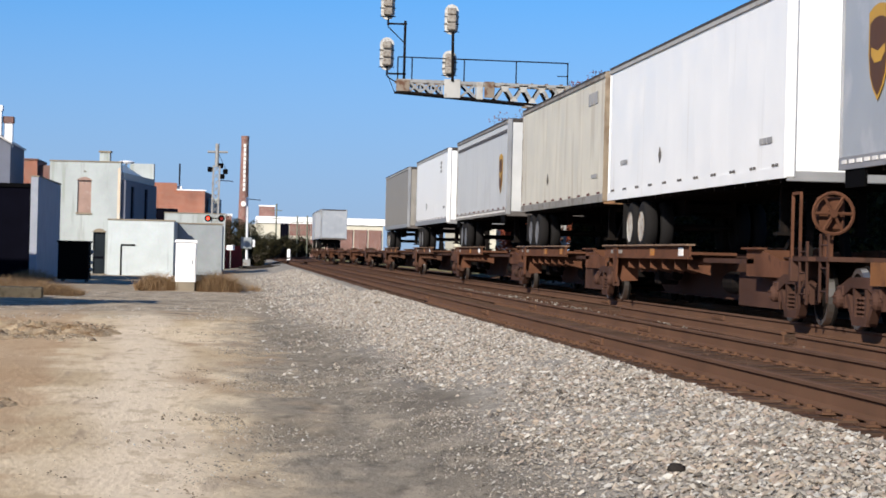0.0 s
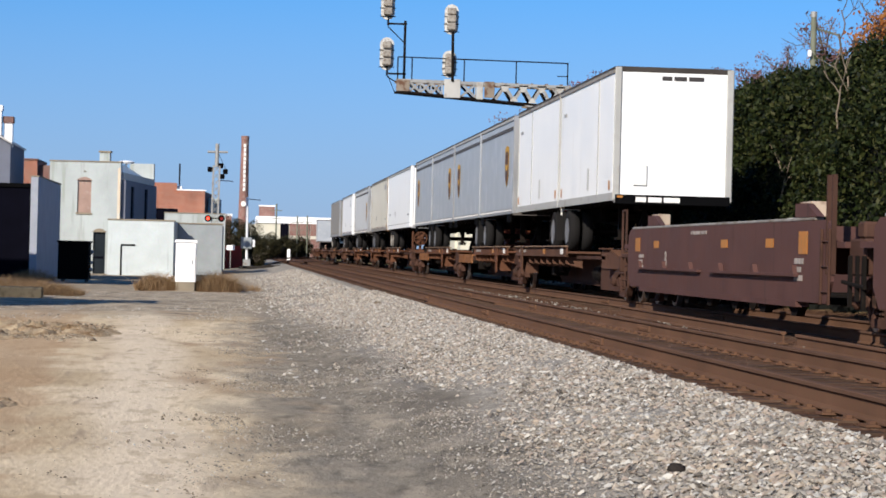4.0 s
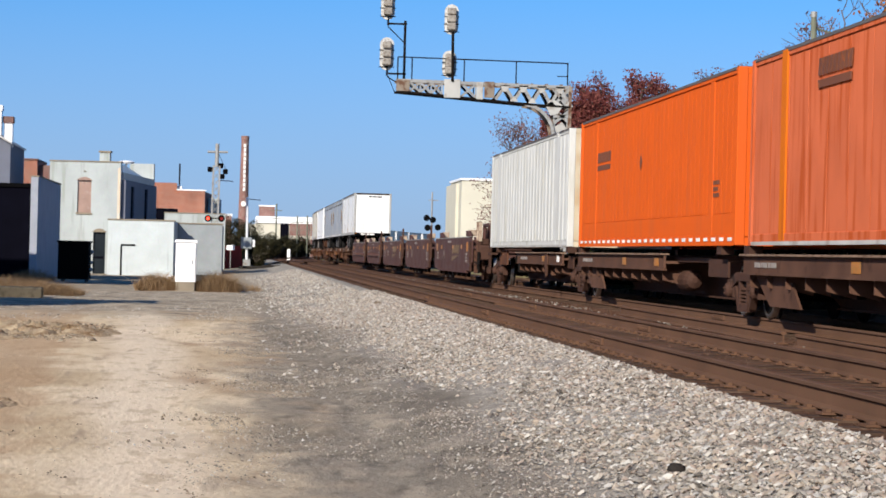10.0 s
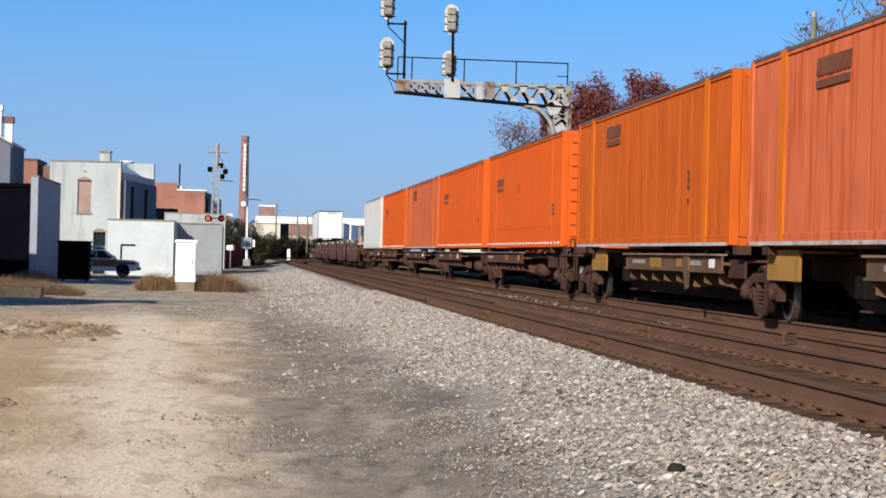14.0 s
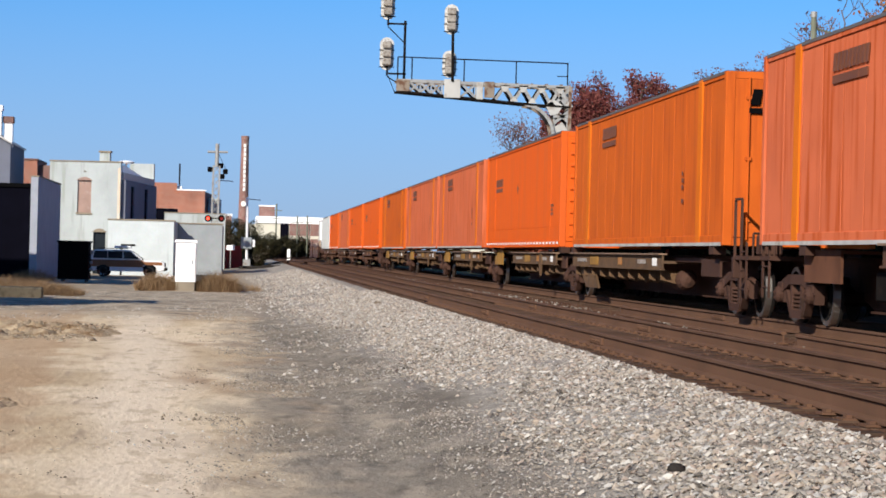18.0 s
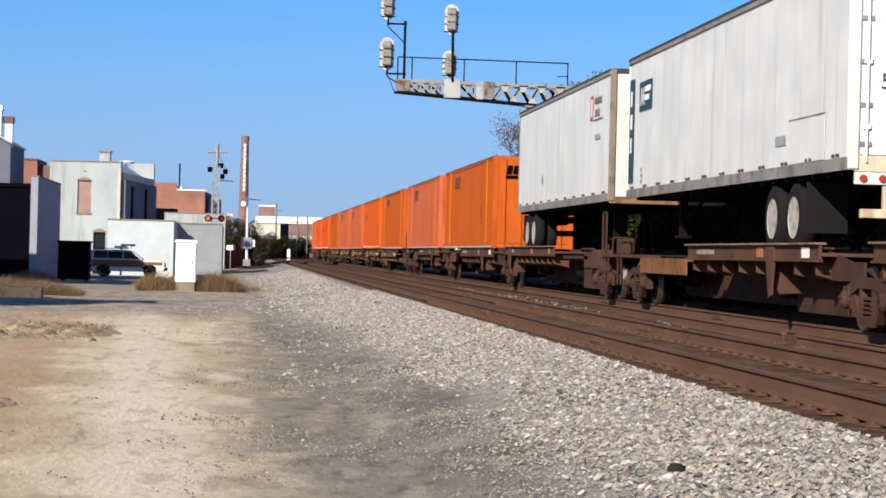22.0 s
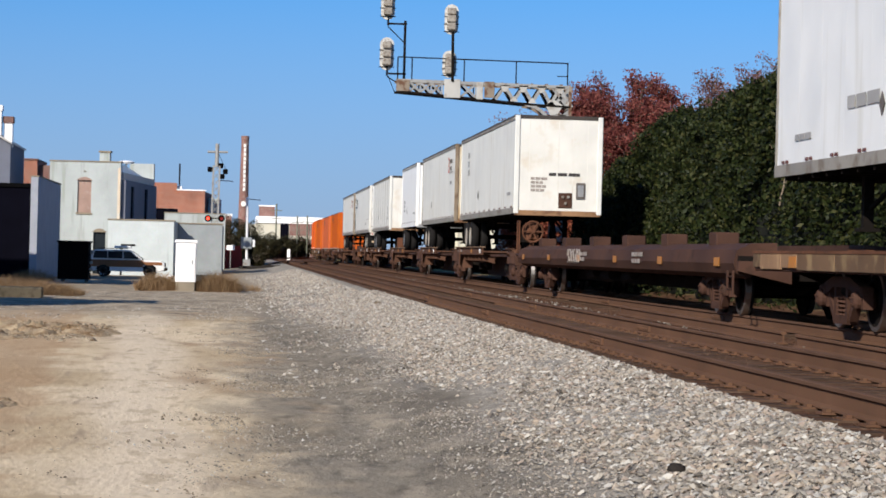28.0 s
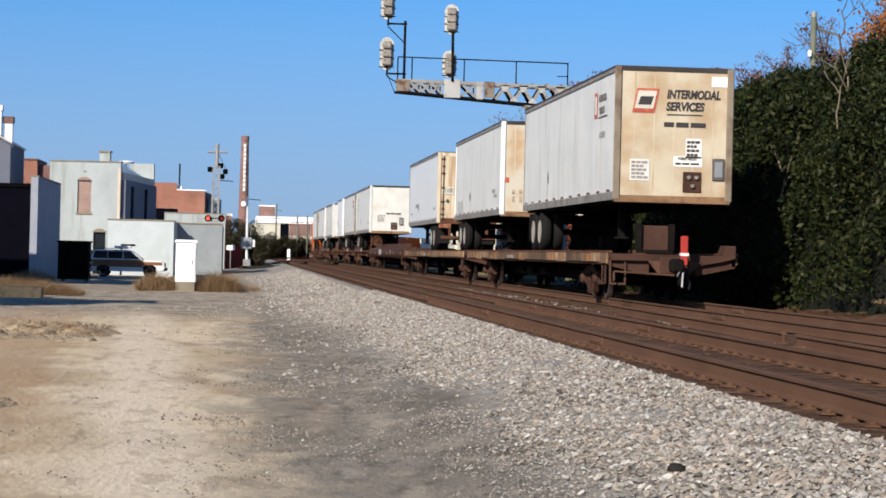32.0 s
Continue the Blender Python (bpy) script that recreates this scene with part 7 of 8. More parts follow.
def lattice(parent, p, q, w, d, bay, material, size=0.06, faces=(0, 1, 2, 3)):
    """A four-cornered lattice from p to q: corner angles and crossed braces, each a part. w, d: its width and depth."""
    p, q = Vector(p), Vector(q)
    ax = (q - p).normalized()
    sx = Vector((0, 1, 0)) if abs(ax.y) < 0.5 else Vector((1, 0, 0))
    u = ax.cross(sx).normalized()
    v = sx
    cs = [u * (w / 2 * i) + v * (d / 2 * j) for i, j in ((-1, -1), (1, -1), (1, 1), (-1, 1))]
    for c in cs:
        part("chord", bar(B(), p + c, q + c, size * 1.5, size * 1.5), material, parent)
    n = max(1, round((q - p).length / bay))
    for f in faces:
        a, b = cs[f], cs[(f + 1) % 4]
        for i in range(n):
            s0, s1 = p + ax * ((q - p).length * i / n), p + ax * ((q - p).length * (i + 1) / n)
            bm = bar(B(), s0 + a, s1 + b, size, size * 0.5)
            bar(bm, s0 + b, s1 + a, size, size * 0.5)
            part("brace", bm, material, parent)


def signal_head(parent, x, y, z, h, name="signal_head"):
    """A tall rounded signal case with three lamps, seen from behind and in front alike."""
    w = 0.27
    n = 10
    pts = []
    for i in range(n + 1):
        a = math.pi * i / n
        pts.append((x + w * math.cos(a), z + h / 2 - w + w * math.sin(a)))
    for i in range(n + 1):
        a = math.pi + math.pi * i / n
        pts.append((x + w * math.cos(a), z - h / 2 + w + w * math.sin(a)))
    hd = part(name, prism(B(), pts, "Y", y - 0.03, y + 0.03), M["signal_white"], parent, "chalky white three-lamp signal head")
    for k in (-1, 0, 1):
        zz = z + k * (h - 0.3) / 3
        bm = bx(B(), x - 0.17, x + 0.17, y - 0.30, y - 0.03, zz - 0.14, zz + 0.14, 0.04)
        part("lamp_case", bm, M["signal_case"], hd)
        bm = B()
        rod(bm, (x, y + 0.03, zz), (x, y + 0.30, zz), 0.14, 14)
        part("hood", bm, M["black"], hd)
        bm = bx(B(), x - w - 0.03, x + w + 0.03, y - 0.06, y - 0.03, zz - 0.20, zz - 0.17)
        part("clamp", bm, M["steel_dark"], hd)


def gantry():
    gm, gr = M["galv"], M["galv_rust"]
    Y = 85.0
    g = thing("signal_gantry", "weathered white lattice signal gantry over two tracks", "signal gantry", pose(0, 0, 0))
    # column: four corner angles, bold crossed bars in front, rear ones coloured as shaded
    for x in (12.14, 12.67):
        for y in (Y - 0.28, Y + 0.28):
            part("chord", bar(B(), (x, y, 0.3), (x, y, 7.4), 0.10, 0.10), gm if y < Y else gr, g)
    for i in range(13):
        z = 0.35 + i * 0.41
        for y, mm, wd in ((Y - 0.29, gm, 0.085), (Y + 0.29, M["steel_dark"], 0.06)):
            bm = bar(B(), (12.16, y, z), (12.65, y, z + 0.41), 0.03, wd)
            bar(bm, (12.65, y - 0.012, z), (12.16, y - 0.012, z + 0.41), 0.03, wd)
            part("brace", bm, mm, g)
    for i in range(6):
        for x in (12.12, 12.69):
            part("side_brace", bar(B(), (x, Y - 0.27, 0.5 + i * 0.85), (x, Y + 0.27, 0.93 + i * 0.85), 0.03, 0.06), gr, g)
    part("column_panel", prism(B(), [(12.08, 5.65), (12.73, 5.65), (12.73, 6.35), (12.45, 6.78), (12.08, 6.55)], "Y", Y - 0.36, Y - 0.32), M["plate_pale"], g, "plain plate on the column")
    part("footing", bx(B(), 11.9, 12.95, Y - 0.6, Y + 0.6, 0.0, 0.5, 0.03), M["concrete"], g)
    part("relay_box", bx(B(), 12.80, 12.98, Y - 0.2, Y + 0.2, 4.6, 5.35, 0.02), M["signal_white"], g)
    part("side_arm", bar(B(), (12.75, Y, 6.02), (13.9, Y, 5.86), 0.04, 0.06), gm, g)
    # beam: level top chord, bottom chord that drops towards the column

    def low_z(x):
        return 7.80 - (x - 5.92) * 0.066
    for y in (Y - 0.42, Y + 0.42):
        front = y < Y
        # rear members and bottom chords take dark colours in place of shade
        mm = gm if front else M["steel_dark"]
        part("top_chord", bar(B(), (5.92, y, 8.20), (12.75, y, 8.13), 0.10, 0.12), gm if front else gr, g)
        part("bottom_chord", bar(B(), (5.92, y, 7.78), (11.2, y, 7.42), 0.12, 0.08), M["steel_dark"], g)
        part("bottom_chord", bar(B(), (11.2, y, 7.42), (12.75, y, 7.36), 0.12, 0.08), M["steel_dark"], g)
        bays = [(6.45 + 0.42 * k, 6.87 + 0.42 * k) for k in range(3)] + [(8.48, 9.02)]
        for x0, x1 in bays:
            bm = bar(B(), (x0, y, low_z(x0) + 0.03), (x1, y, 8.14), 0.04, 0.085)
            bar(bm, (x0, y - 0.015, 8.14), (x1, y - 0.015, low_z(x1) + 0.03), 0.04, 0.085)
            part("brace", bm, mm, g)
            part("upright", bar(B(), (x1, y, low_z(x1)), (x1, y, 8.16), 0.05, 0.05), mm, g)
        # heavier zigzag with gusset plates beside the column
        for k in range(4):
            xa = 9.80 + k * 0.72
            xm, xb = xa + 0.36, xa + 0.72
            bm = bar(B(), (xa, y, low_z(xa) + 0.04), (xm, y, 8.10), 0.05, 0.12)
            bar(bm, (xm, y - 0.012, 8.10), (xb, y - 0.012, low_z(xb) + 0.04), 0.05, 0.12)
            part("brace", bm, mm, g)
            if front:
                part("gusset", prism(B(), [(xm - 0.19, 8.14), (xm + 0.19, 8.14), (xm + 0.06, 7.88), (xm - 0.06, 7.88)], "Y", y - 0.05, y - 0.025), M["plate_pale"], g)
                part("gusset", prism(B(), [(xb - 0.17, low_z(xb) + 0.02), (xb + 0.17, low_z(xb) + 0.02), (xb, low_z(xb) + 0.24)], "Y", y - 0.05, y - 0.025), M["plate_pale"], g)
        # curved knee and the braces over the column
        prev = None
        for i in range(9):
            a = math.pi / 2 * i / 8
            c = Vector((10.95 + 1.15 * math.sin(a), y, 6.15 + 1.25 * math.cos(a)))
            if prev is not None:
                part("knee", bar(B(), prev, c, 0.10, 0.13), gm if front else gr, g)
            prev = c
        for (xa, za, xb, zb) in ((12.1, 6.72, 12.7, 7.2), (11.95, 7.38, 12.68, 6.78), (12.05, 7.38, 12.7, 8.08), (12.68, 7.30, 12.05, 8.08), (12.08, 7.0, 12.7, 7.0)):
            part("brace", bar(B(), (xa, y, za), (xb, y, zb), 0.06, 0.12), mm, g)
        if front:
            part("gusset", prism(B(), [(11.75, 7.42), (12.10, 7.62), (12.45, 7.42), (12.25, 7.08), (11.95, 7.02)], "Y", y - 0.05, y - 0.025), M["plate_pale"], g)
        part("column_head", bar(B(), (12.71, y, 6.2), (12.73, y, 8.15), 0.12, 0.12), gr if front else gm, g)
    for i in range(12):
        x = 6.0 + i * 0.58
        part("deck_bar", bar(B(), (x, Y - 0.42, 8.22), (x, Y + 0.42, 8.22), 0.10, 0.04), gr, g)
    for x0, x1, z0, z1, mm in ((5.92, 6.45, 7.78, 8.22, gr), (7.78, 8.42, 7.58, 8.30, M["plate_pale"]), (9.05, 9.30, 7.55, 8.22, M["plate_pale"]), (9.35, 9.75, 7.62, 8.25, gr)):
        part("cover_plate", bx(B(), x0, x1, Y - 0.50, Y - 0.46, z0, z1, 0.01), mm, g)
    # handrail
    for y in (Y - 0.45,):
        part("handrail", rod(B(), (5.97, y, 9.10), (12.6, y, 9.06), 0.025, 6), M["steel_dark"], g)
        for x in (5.97, 6.52, 8.55, 10.58, 12.6):
            part("rail_post", rod(B(), (x, y, 8.2), (x, y, 9.09), 0.025, 6), M["steel_dark"], g)
    part("handrail", rod(B(), (12.2, Y - 0.45, 8.55), (12.6, Y - 0.45, 8.55), 0.02, 6), M["steel_dark"], g)
    # masts and heads
    part("mast", rod(B(), (6.25, Y, 8.2), (6.25, Y, 10.55), 0.05, 8), M["steel_dark"], g)
    for z in (10.42, 8.48):
        part("bracket", bar(B(), (5.58, Y, z), (6.32, Y, z), 0.05, 0.07), M["steel_dark"], g)
        part("bracket", bar(B(), (5.58, Y, z - 0.12), (6.25, Y, z - 0.75 if z > 9 else z - 0.5), 0.03, 0.04), M["steel_dark"], g)
        part("head_post", rod(B(), (5.58, Y, z - 0.08), (5.58, Y, z + 0.30), 0.04, 8), M["steel_dark"], g)
    signal_head(g, 5.56, Y, 11.20, 1.28)
    signal_head(g, 5.56, Y, 9.24, 1.28)
    part("mast", rod(B(), (8.10, Y - 0.50, 8.2), (8.07, Y - 0.50, 10.15), 0.055, 8), M["steel_dark"], g)
    signal_head(g, 8.05, Y, 10.66, 1.18)
    signal_head(g, 7.99, Y - 0.20, 8.90, 1.06)
    part("conduit", rod(B(), (5.62, Y, 8.4), (5.90, Y, 7.75), 0.015, 5), M["steel_dark"], g)


gantry()


def crossing_things():
    m = thing("crossing_mast", "grey lattice crossing mast with red flashing lamps", "signal", pose(-1.95, 175.0, -0.1))
    lattice(m, (0.0, 0, 0.2), (0.10, 0, 8.2), 0.50, 0.50, 0.55, M["galv"], 0.085)
    part("foot", bx(B(), -0.5, 0.5, -0.5, 0.5, 0.0, 0.25, 0.02), M["concrete"], m)
    part("tube", rod(B(), (0.10, 0, 8.1), (0.12, 0, 9.95), 0.16, 10), M["galv"], m)
    part("cross_arm", rod(B(), (-0.65, 0, 9.28), (0.95, 0, 9.30), 0.09, 8), M["galv"], m)
    part("arm", bar(B(), (0.2, 0, 7.05), (1.45, 0, 7.0), 0.05, 0.07), M["steel_dark"], m)
    part("stay", rod(B(), (0.2, 0, 9.2), (0.85, 0, 7.9), 0.02, 5), M["steel_dark"], m)
    for x, z in ((0.80, 7.75), (0.55, 7.35), (-0.42, 7.9), (0.42, 8.2)):
        part("lamp_unit", bx(B(), x - 0.2, x + 0.2, -0.25, 0.15, z - 0.2, z + 0.2, 0.06), M["black"], m)
    flasher(m, -0.48, -0.42, 4.0, M["lens_lit"])
    flasher(m, 0.58, -0.42, 4.02, M["lens_dim"])
    part("lamp_arm", bar(B(), (-0.5, -0.30, 4.0), (0.6, -0.30, 4.02), 0.05, 0.08), M["black"], m)
    p = thing("crossing_pole", "white pole with a grey relay box and short arm", "signal pole", pose(0.72, 178.0, -0.02))
    part("pole", rod(B(), (0, 0, 0), (-0.08, 0, 5.75), 0.10, 10), M["box_white"], p)
    part("relay_box", bx(B(), -0.50, 0.38, -0.3, 0.3, 1.60, 2.52, 0.03), M["paint_grey"], p)
    part("side_box", bx(B(), 0.42, 0.62, -0.15, 0.15, 1.75, 2.35, 0.02), M["box_white"], p)
    part("base_case", bx(B(), -0.28, 0.30, -0.3, 0.3, 0.1, 0.75, 0.03), M["galv"], p)
    part("foot", bx(B(), -0.45, 0.45, -0.4, 0.4, -0.05, 0.14, 0.02), M["concrete"], p)
    part("arm", rod(B(), (-0.06, 0, 5.62), (1.0, 0, 5.55), 0.03, 6), M["steel_dark"], p)
    part("sign", bx(B(), -1.65, -1.0, -0.02, 0.02, 1.45, 1.85), M["box_white"], p)
    part("sign_post", rod(B(), (-1.32, 0.05, 0.0), (-1.32, 0.05, 1.6), 0.03, 6), M["galv"], p)
    r = thing("skip", "red steel skip beside the crossing", "container", pose(-1.30, 186.0, -0.25))
    bm = B()
    prism(bm, [(0.1, 0.1), (1.75, 0.1), (1.55, 2.05), (0.0, 2.0)], "Y", 0.0, 3.0)
    part("body", bm, M["red_paint"], r)
    for x in (0.45, 0.9, 1.35):
        part("rib", bx(B(), x - 0.04, x + 0.04, -0.05, 0.0, 0.15, 1.95), M["red_paint"], r)
    # far flashers across the line
    f = thing("crossing_signal", "black crossing flashers on a thin mast", "signal", pose(16.7, 190.0, 0.3))
    part("mast", rod(B(), (0, 0, 0), (0, 0, 6.6), 0.07, 8), M["galv"], f)
    part("arm", bar(B(), (-0.3, 0, 5.9), (0.55, 0, 5.9), 0.04, 0.06), M["galv"], f)
    for x, z in ((-0.45, 4.35), (0.55, 3.55), (-0.35, 3.5), (0.1, 4.2)):
        part("flasher", rod(B(), (x, -0.1, z), (x, -0.04, z), 0.28, 18), M["black"], f)
    w = thing("marker_post", "short white marker post by the line", "post", pose(6.9, 300.0, 0.2))
    part("post", bx(B(), -0.22, 0.22, -0.2, 0.2, 0.0, 1.5, 0.05), M["box_white"], w)
    # road over the tracks
    bm = B()
    xs = [-30 + 2 * i for i in range(36)]
    a = [bm.verts.new((x, 183.0, max(ground_z(x, 183.0), RZ - 0.03 if 3.2 < x < 11 else -9) + 0.025)) for x in xs]
    b = [bm.verts.new((x, 194.0, max(ground_z(x, 194.0), RZ - 0.03 if 3.2 < x < 11 else -9) + 0.025)) for x in xs]
    for i in range(len(xs) - 1):
        bm.faces.new((a[i], a[i + 1], b[i + 1], b[i]))
    solid("road", bm, M["asphalt"], "dark asphalt road across the tracks", "road", kind="structure")
    for k, (x, y, l) in enumerate(((1.6, 168.0, 2.4), (1.0, 172.0, 1.8), (2.5, 165.0, 1.4))):
        solid("old_tie", bx(bx(B(), -l / 2, l / 2, -0.12, 0.12, 0.0, 0.18, 0.02), -l / 2 + 0.3, l / 2 + 0.2, -0.35, -0.13, 0.0, 0.16, 0.02), M["clod"], "dark discarded ties by the line", "timber", pose(x, y, ground_z(x, y), 0, 0, 12 * k - 10), group="discarded ties")


crossing_things()


def far_things():
    c = thing("chimney_stack", "tall tapering brick smokestack with pale vertical lettering bars", "chimney", pose(1.4, 700.0, 0.0))
    part("shaft", lathe(B(), [(0.0, 1.9), (20.0, 1.45), (36.2, 1.20), (36.4, 1.30), (37.6, 1.30)], "Z", 24), M["brick_far"], c, smooth=False)
    for k in range(11):
        z = 34.5 - k * 1.38
        part("letter_bar", bx(B(), -0.38, 0.38, -1.50 - 0.016 * k, -1.1, z - 0.54, z + 0.54), M["reflect_white"], c)
    bm = B()
    lathe(bm, [(-1.95, 0.85), (-1.3, 0.85)], "Y", 20, (0, 0, 16.0))
    part("emblem", bm, M["reflect_white"], c)
    w = thing("warehouse", "long white-roofed warehouse with brick and dark bays", "building", pose(3.0, 380.0, 0.0))
    part("wall", bx(B(), 0.4, 22.0, 0.3, 20.0, 0.0, 6.2), M["cream_wall"], w)
    part("roof_band", bx(B(), 0.0, 22.5, 0.0, 20.4, 6.2, 7.35), M["box_white"], w)
    part("bay", bx(B(), 4.2, 5.6, 0.1, 0.3, 0.0, 6.2), M["navy"], w)
    for x0 in (5.8, 7.6, 9.4):
        b = part("brick_bay", bx(B(), x0, x0 + 1.6, 0.05, 0.3, 0.0, 6.2), M["brick_far"], w)
        part("band", bx(B(), x0, x0 + 1.6, 0.0, 0.05, 3.6, 4.1), M["cream_wall"], b)
    for x0 in (12.0, 14.5, 17.0, 19.5):
        part("brick_bay", bx(B(), x0, x0 + 2.2, 0.05, 0.3, 0.0, 5.4), M["brick_far"], w)
    p = part("roof_house", bx(B(), 0.5, 3.2, 3.0, 7.0, 7.3, 9.1), M["brick_far"], w)
    part("roof_cap", bx(B(), 0.4, 3.3, 2.9, 7.1, 9.1, 9.3), M["box_white"], p)
    part("annexe", bx(B(), -2.0, 0.4, 1.0, 9.0, 0.0, 6.0), M["cream_wall"], w)
    b2 = thing("building", "hazy brick mill building behind the trees", "building", pose(-3.6, 300.0, 0.0))
    part("wall", bx(B(), -8.0, 2.6, 0.0, 12.0, 0.0, 6.0), M["brick_far"], b2)
    part("roof", bx(B(), -8.1, 2.7, -0.1, 12.1, 6.0, 6.3), M["box_white"], b2)
    part("upper_wall", bx(B(), -2.4, 0.4, 2.0, 7.0, 6.3, 7.4), M["brick_far"], b2)
    for x, top in ((5.7, 8.6), (9.0, 6.9), (10.6, 7.0)):
        u = thing("utility_pole", "thin utility pole with cross arms", "pole", pose(x, 330.0 + x, 0.0), group="far utility poles")
        part("pole", rod(B(), (0, 0, 0), (0, 0, top), 0.12, 8), M["timber_pole"], u)
        for z in (top - 1.0, top - 2.2):
            part("cross_arm", bar(B(), (-0.9, 0, z), (0.9, 0, z), 0.1, 0.1), M["timber_pole"], u)
    k = thing("building", "cream rendered building with a flat roof", "building", pose(23.3, 230.0, 0.0))
    part("front_wall", bx(B(), 0.0, 3.8, 0.0, 12.0, 0.0, 9.40), M["cream_wall"], k)
    part("coping", bx(B(), -0.15, 3.95, -0.15, 12.15, 9.4, 9.62), M["box_white"], k)
    part("side_wing", bx(B(), -0.30, 0.0, 3.0, 14.0, 0.0, 9.1), M["cream_wall"], k)
    part("porch", bx(B(), 3.95, 6.0, 2.0, 8.0, 7.6, 8.4), M["box_white"], k)
    part("rear_block", bx(B(), 3.9, 6.5, 2.4, 9.0, 0.0, 7.6), M["paint_grey"], k)
    # pole behind the hedge
    u = thing("utility_pole", "grey-green utility pole with a white lamp box", "pole", pose(19.85, 75.0, 1.0))
    part("pole", rod(B(), (0, 0, 0), (-0.05, 0, 9.1), 0.13, 10, 0.10), M["timber_pole"], u)
    part("cap", rod(B(), (-0.05, 0, 9.1), (-0.05, 0, 9.3), 0.12, 8), M["galv"], u)
    part("lamp_box", bx(B(), -0.27, -0.14, -0.22, -0.08, 7.70, 7.94, 0.03), M["box_white"], u)
    part("cross_arm", bar(B(), (-0.1, 0, 8.75), (0.9, 0.3, 8.55), 0.06, 0.06), M["timber_pole"], u)


far_things()
# ---- plants ----
RNG = np.random.default_rng(7)


def leaves(name, P, size, mat, spread_=0.35, aspect=0.6, up=0.0):
    """Many small folded leaves at the places P, as one mesh."""
    n = len(P)
    d = RNG.normal(size=(n, 3))
    d[:, 2] += up
    d /= np.linalg.norm(d, axis=1)[:, None]
    e = np.cross(d, RNG.normal(size=(n, 3)))
    e /= np.linalg.norm(e, axis=1)[:, None] + 1e-9
    s = size * (1 + spread_ * RNG.normal(size=(n, 1)).clip(-1.6, 2))
    V = np.empty((n, 4, 3))
    V[:, 0] = P - d * s * 0.5
    V[:, 1] = P + e * s * aspect * 0.5
    V[:, 2] = P + d * s * 0.5
    V[:, 3] = P - e * s * aspect * 0.5
    me = bpy.data.meshes.new(name)
    me.vertices.add(n * 4)
    me.vertices.foreach_set("co", V.reshape(-1).astype(np.float32))
    me.loops.add(n * 4)
    me.loops.foreach_set("vertex_index", np.arange(n * 4, dtype=np.int32))
    me.polygons.add(n)
    me.polygons.foreach_set("loop_start", np.arange(n, dtype=np.int32) * 4)
    me.update(calc_edges=True)
    me.materials.append(mat)
    return me


def grow(bm, p, d, length, r, depth, rg, tips, bend=0.25, kids=(2, 4)):
    """Grows a limb and its branches; tips collects where leaves sit."""
    n = 3
    q = p.copy()
    for i in range(n):
        d2 = (d + Vector((rg.gauss(0, bend), rg.gauss(0, bend), rg.gauss(0.05, bend * 0.6)))).normalized()
        nq = q + d2 * (length / n)
        rod(bm, q, nq, r * (1 - 0.25 * i / n), 5 if depth < 2 else 8, r * (1 - 0.25 * (i + 1) / n), caps=False)
        q, d = nq, d2
        tips.append((q.copy(), depth))
    if depth > 0:
        for k in range(rg.randint(*kids)):
            a = rg.uniform(0, 2 * math.pi)
            side = d.orthogonal().normalized()
            side = Matrix.Rotation(a, 3, d) @ side
            nd = (d * rg.uniform(0.5, 0.9) + side * rg.uniform(0.5, 0.95)).normalized()
            grow(bm, q - d * rg.uniform(0, length * 0.4), nd, length * rg.uniform(0.62, 0.8), r * 0.6, depth - 1, rg, tips, bend, kids)


def tree(x, y, z, height, leaf, n, size, label, seed, puff=0.9, squash=1.0, bare=False, name="tree", bark="bark"):
    """A tree: trunk and limbs, and a crown of many leaves about its twigs."""
    rg = random.Random(seed)
    t = thing(name, label, "tree", pose(x, y, z))
    bm, tips = B(), []
    for k in range(5):
        grow(bm, Vector((0, 0, height * (0.22 + 0.06 * k))), Vector((rg.gauss(0, 0.6), rg.gauss(0, 0.6), 0.8)).normalized(), height * 0.26, height * (0.008 if bare else 0.014), 3 if not bare else 4, rg, tips)
    rod(bm, (0, 0, -0.2), (0.05, 0, height * 0.55), height * 0.024, 10, height * 0.012)
    part("trunk", bm, M[bark], t)
    ends = [p for p, d in tips if d <= 1]
    P = np.array([ends[i] for i in RNG.integers(0, len(ends), n)]) + RNG.normal(size=(n, 3)).clip(-1.25, 1.25) * puff * np.array([1, 1, 0.8 * squash])
    P = P[P[:, 2] > height * 0.08]
    part("crown", leaves("crown", P, size, M[leaf]), None, t)
    return t


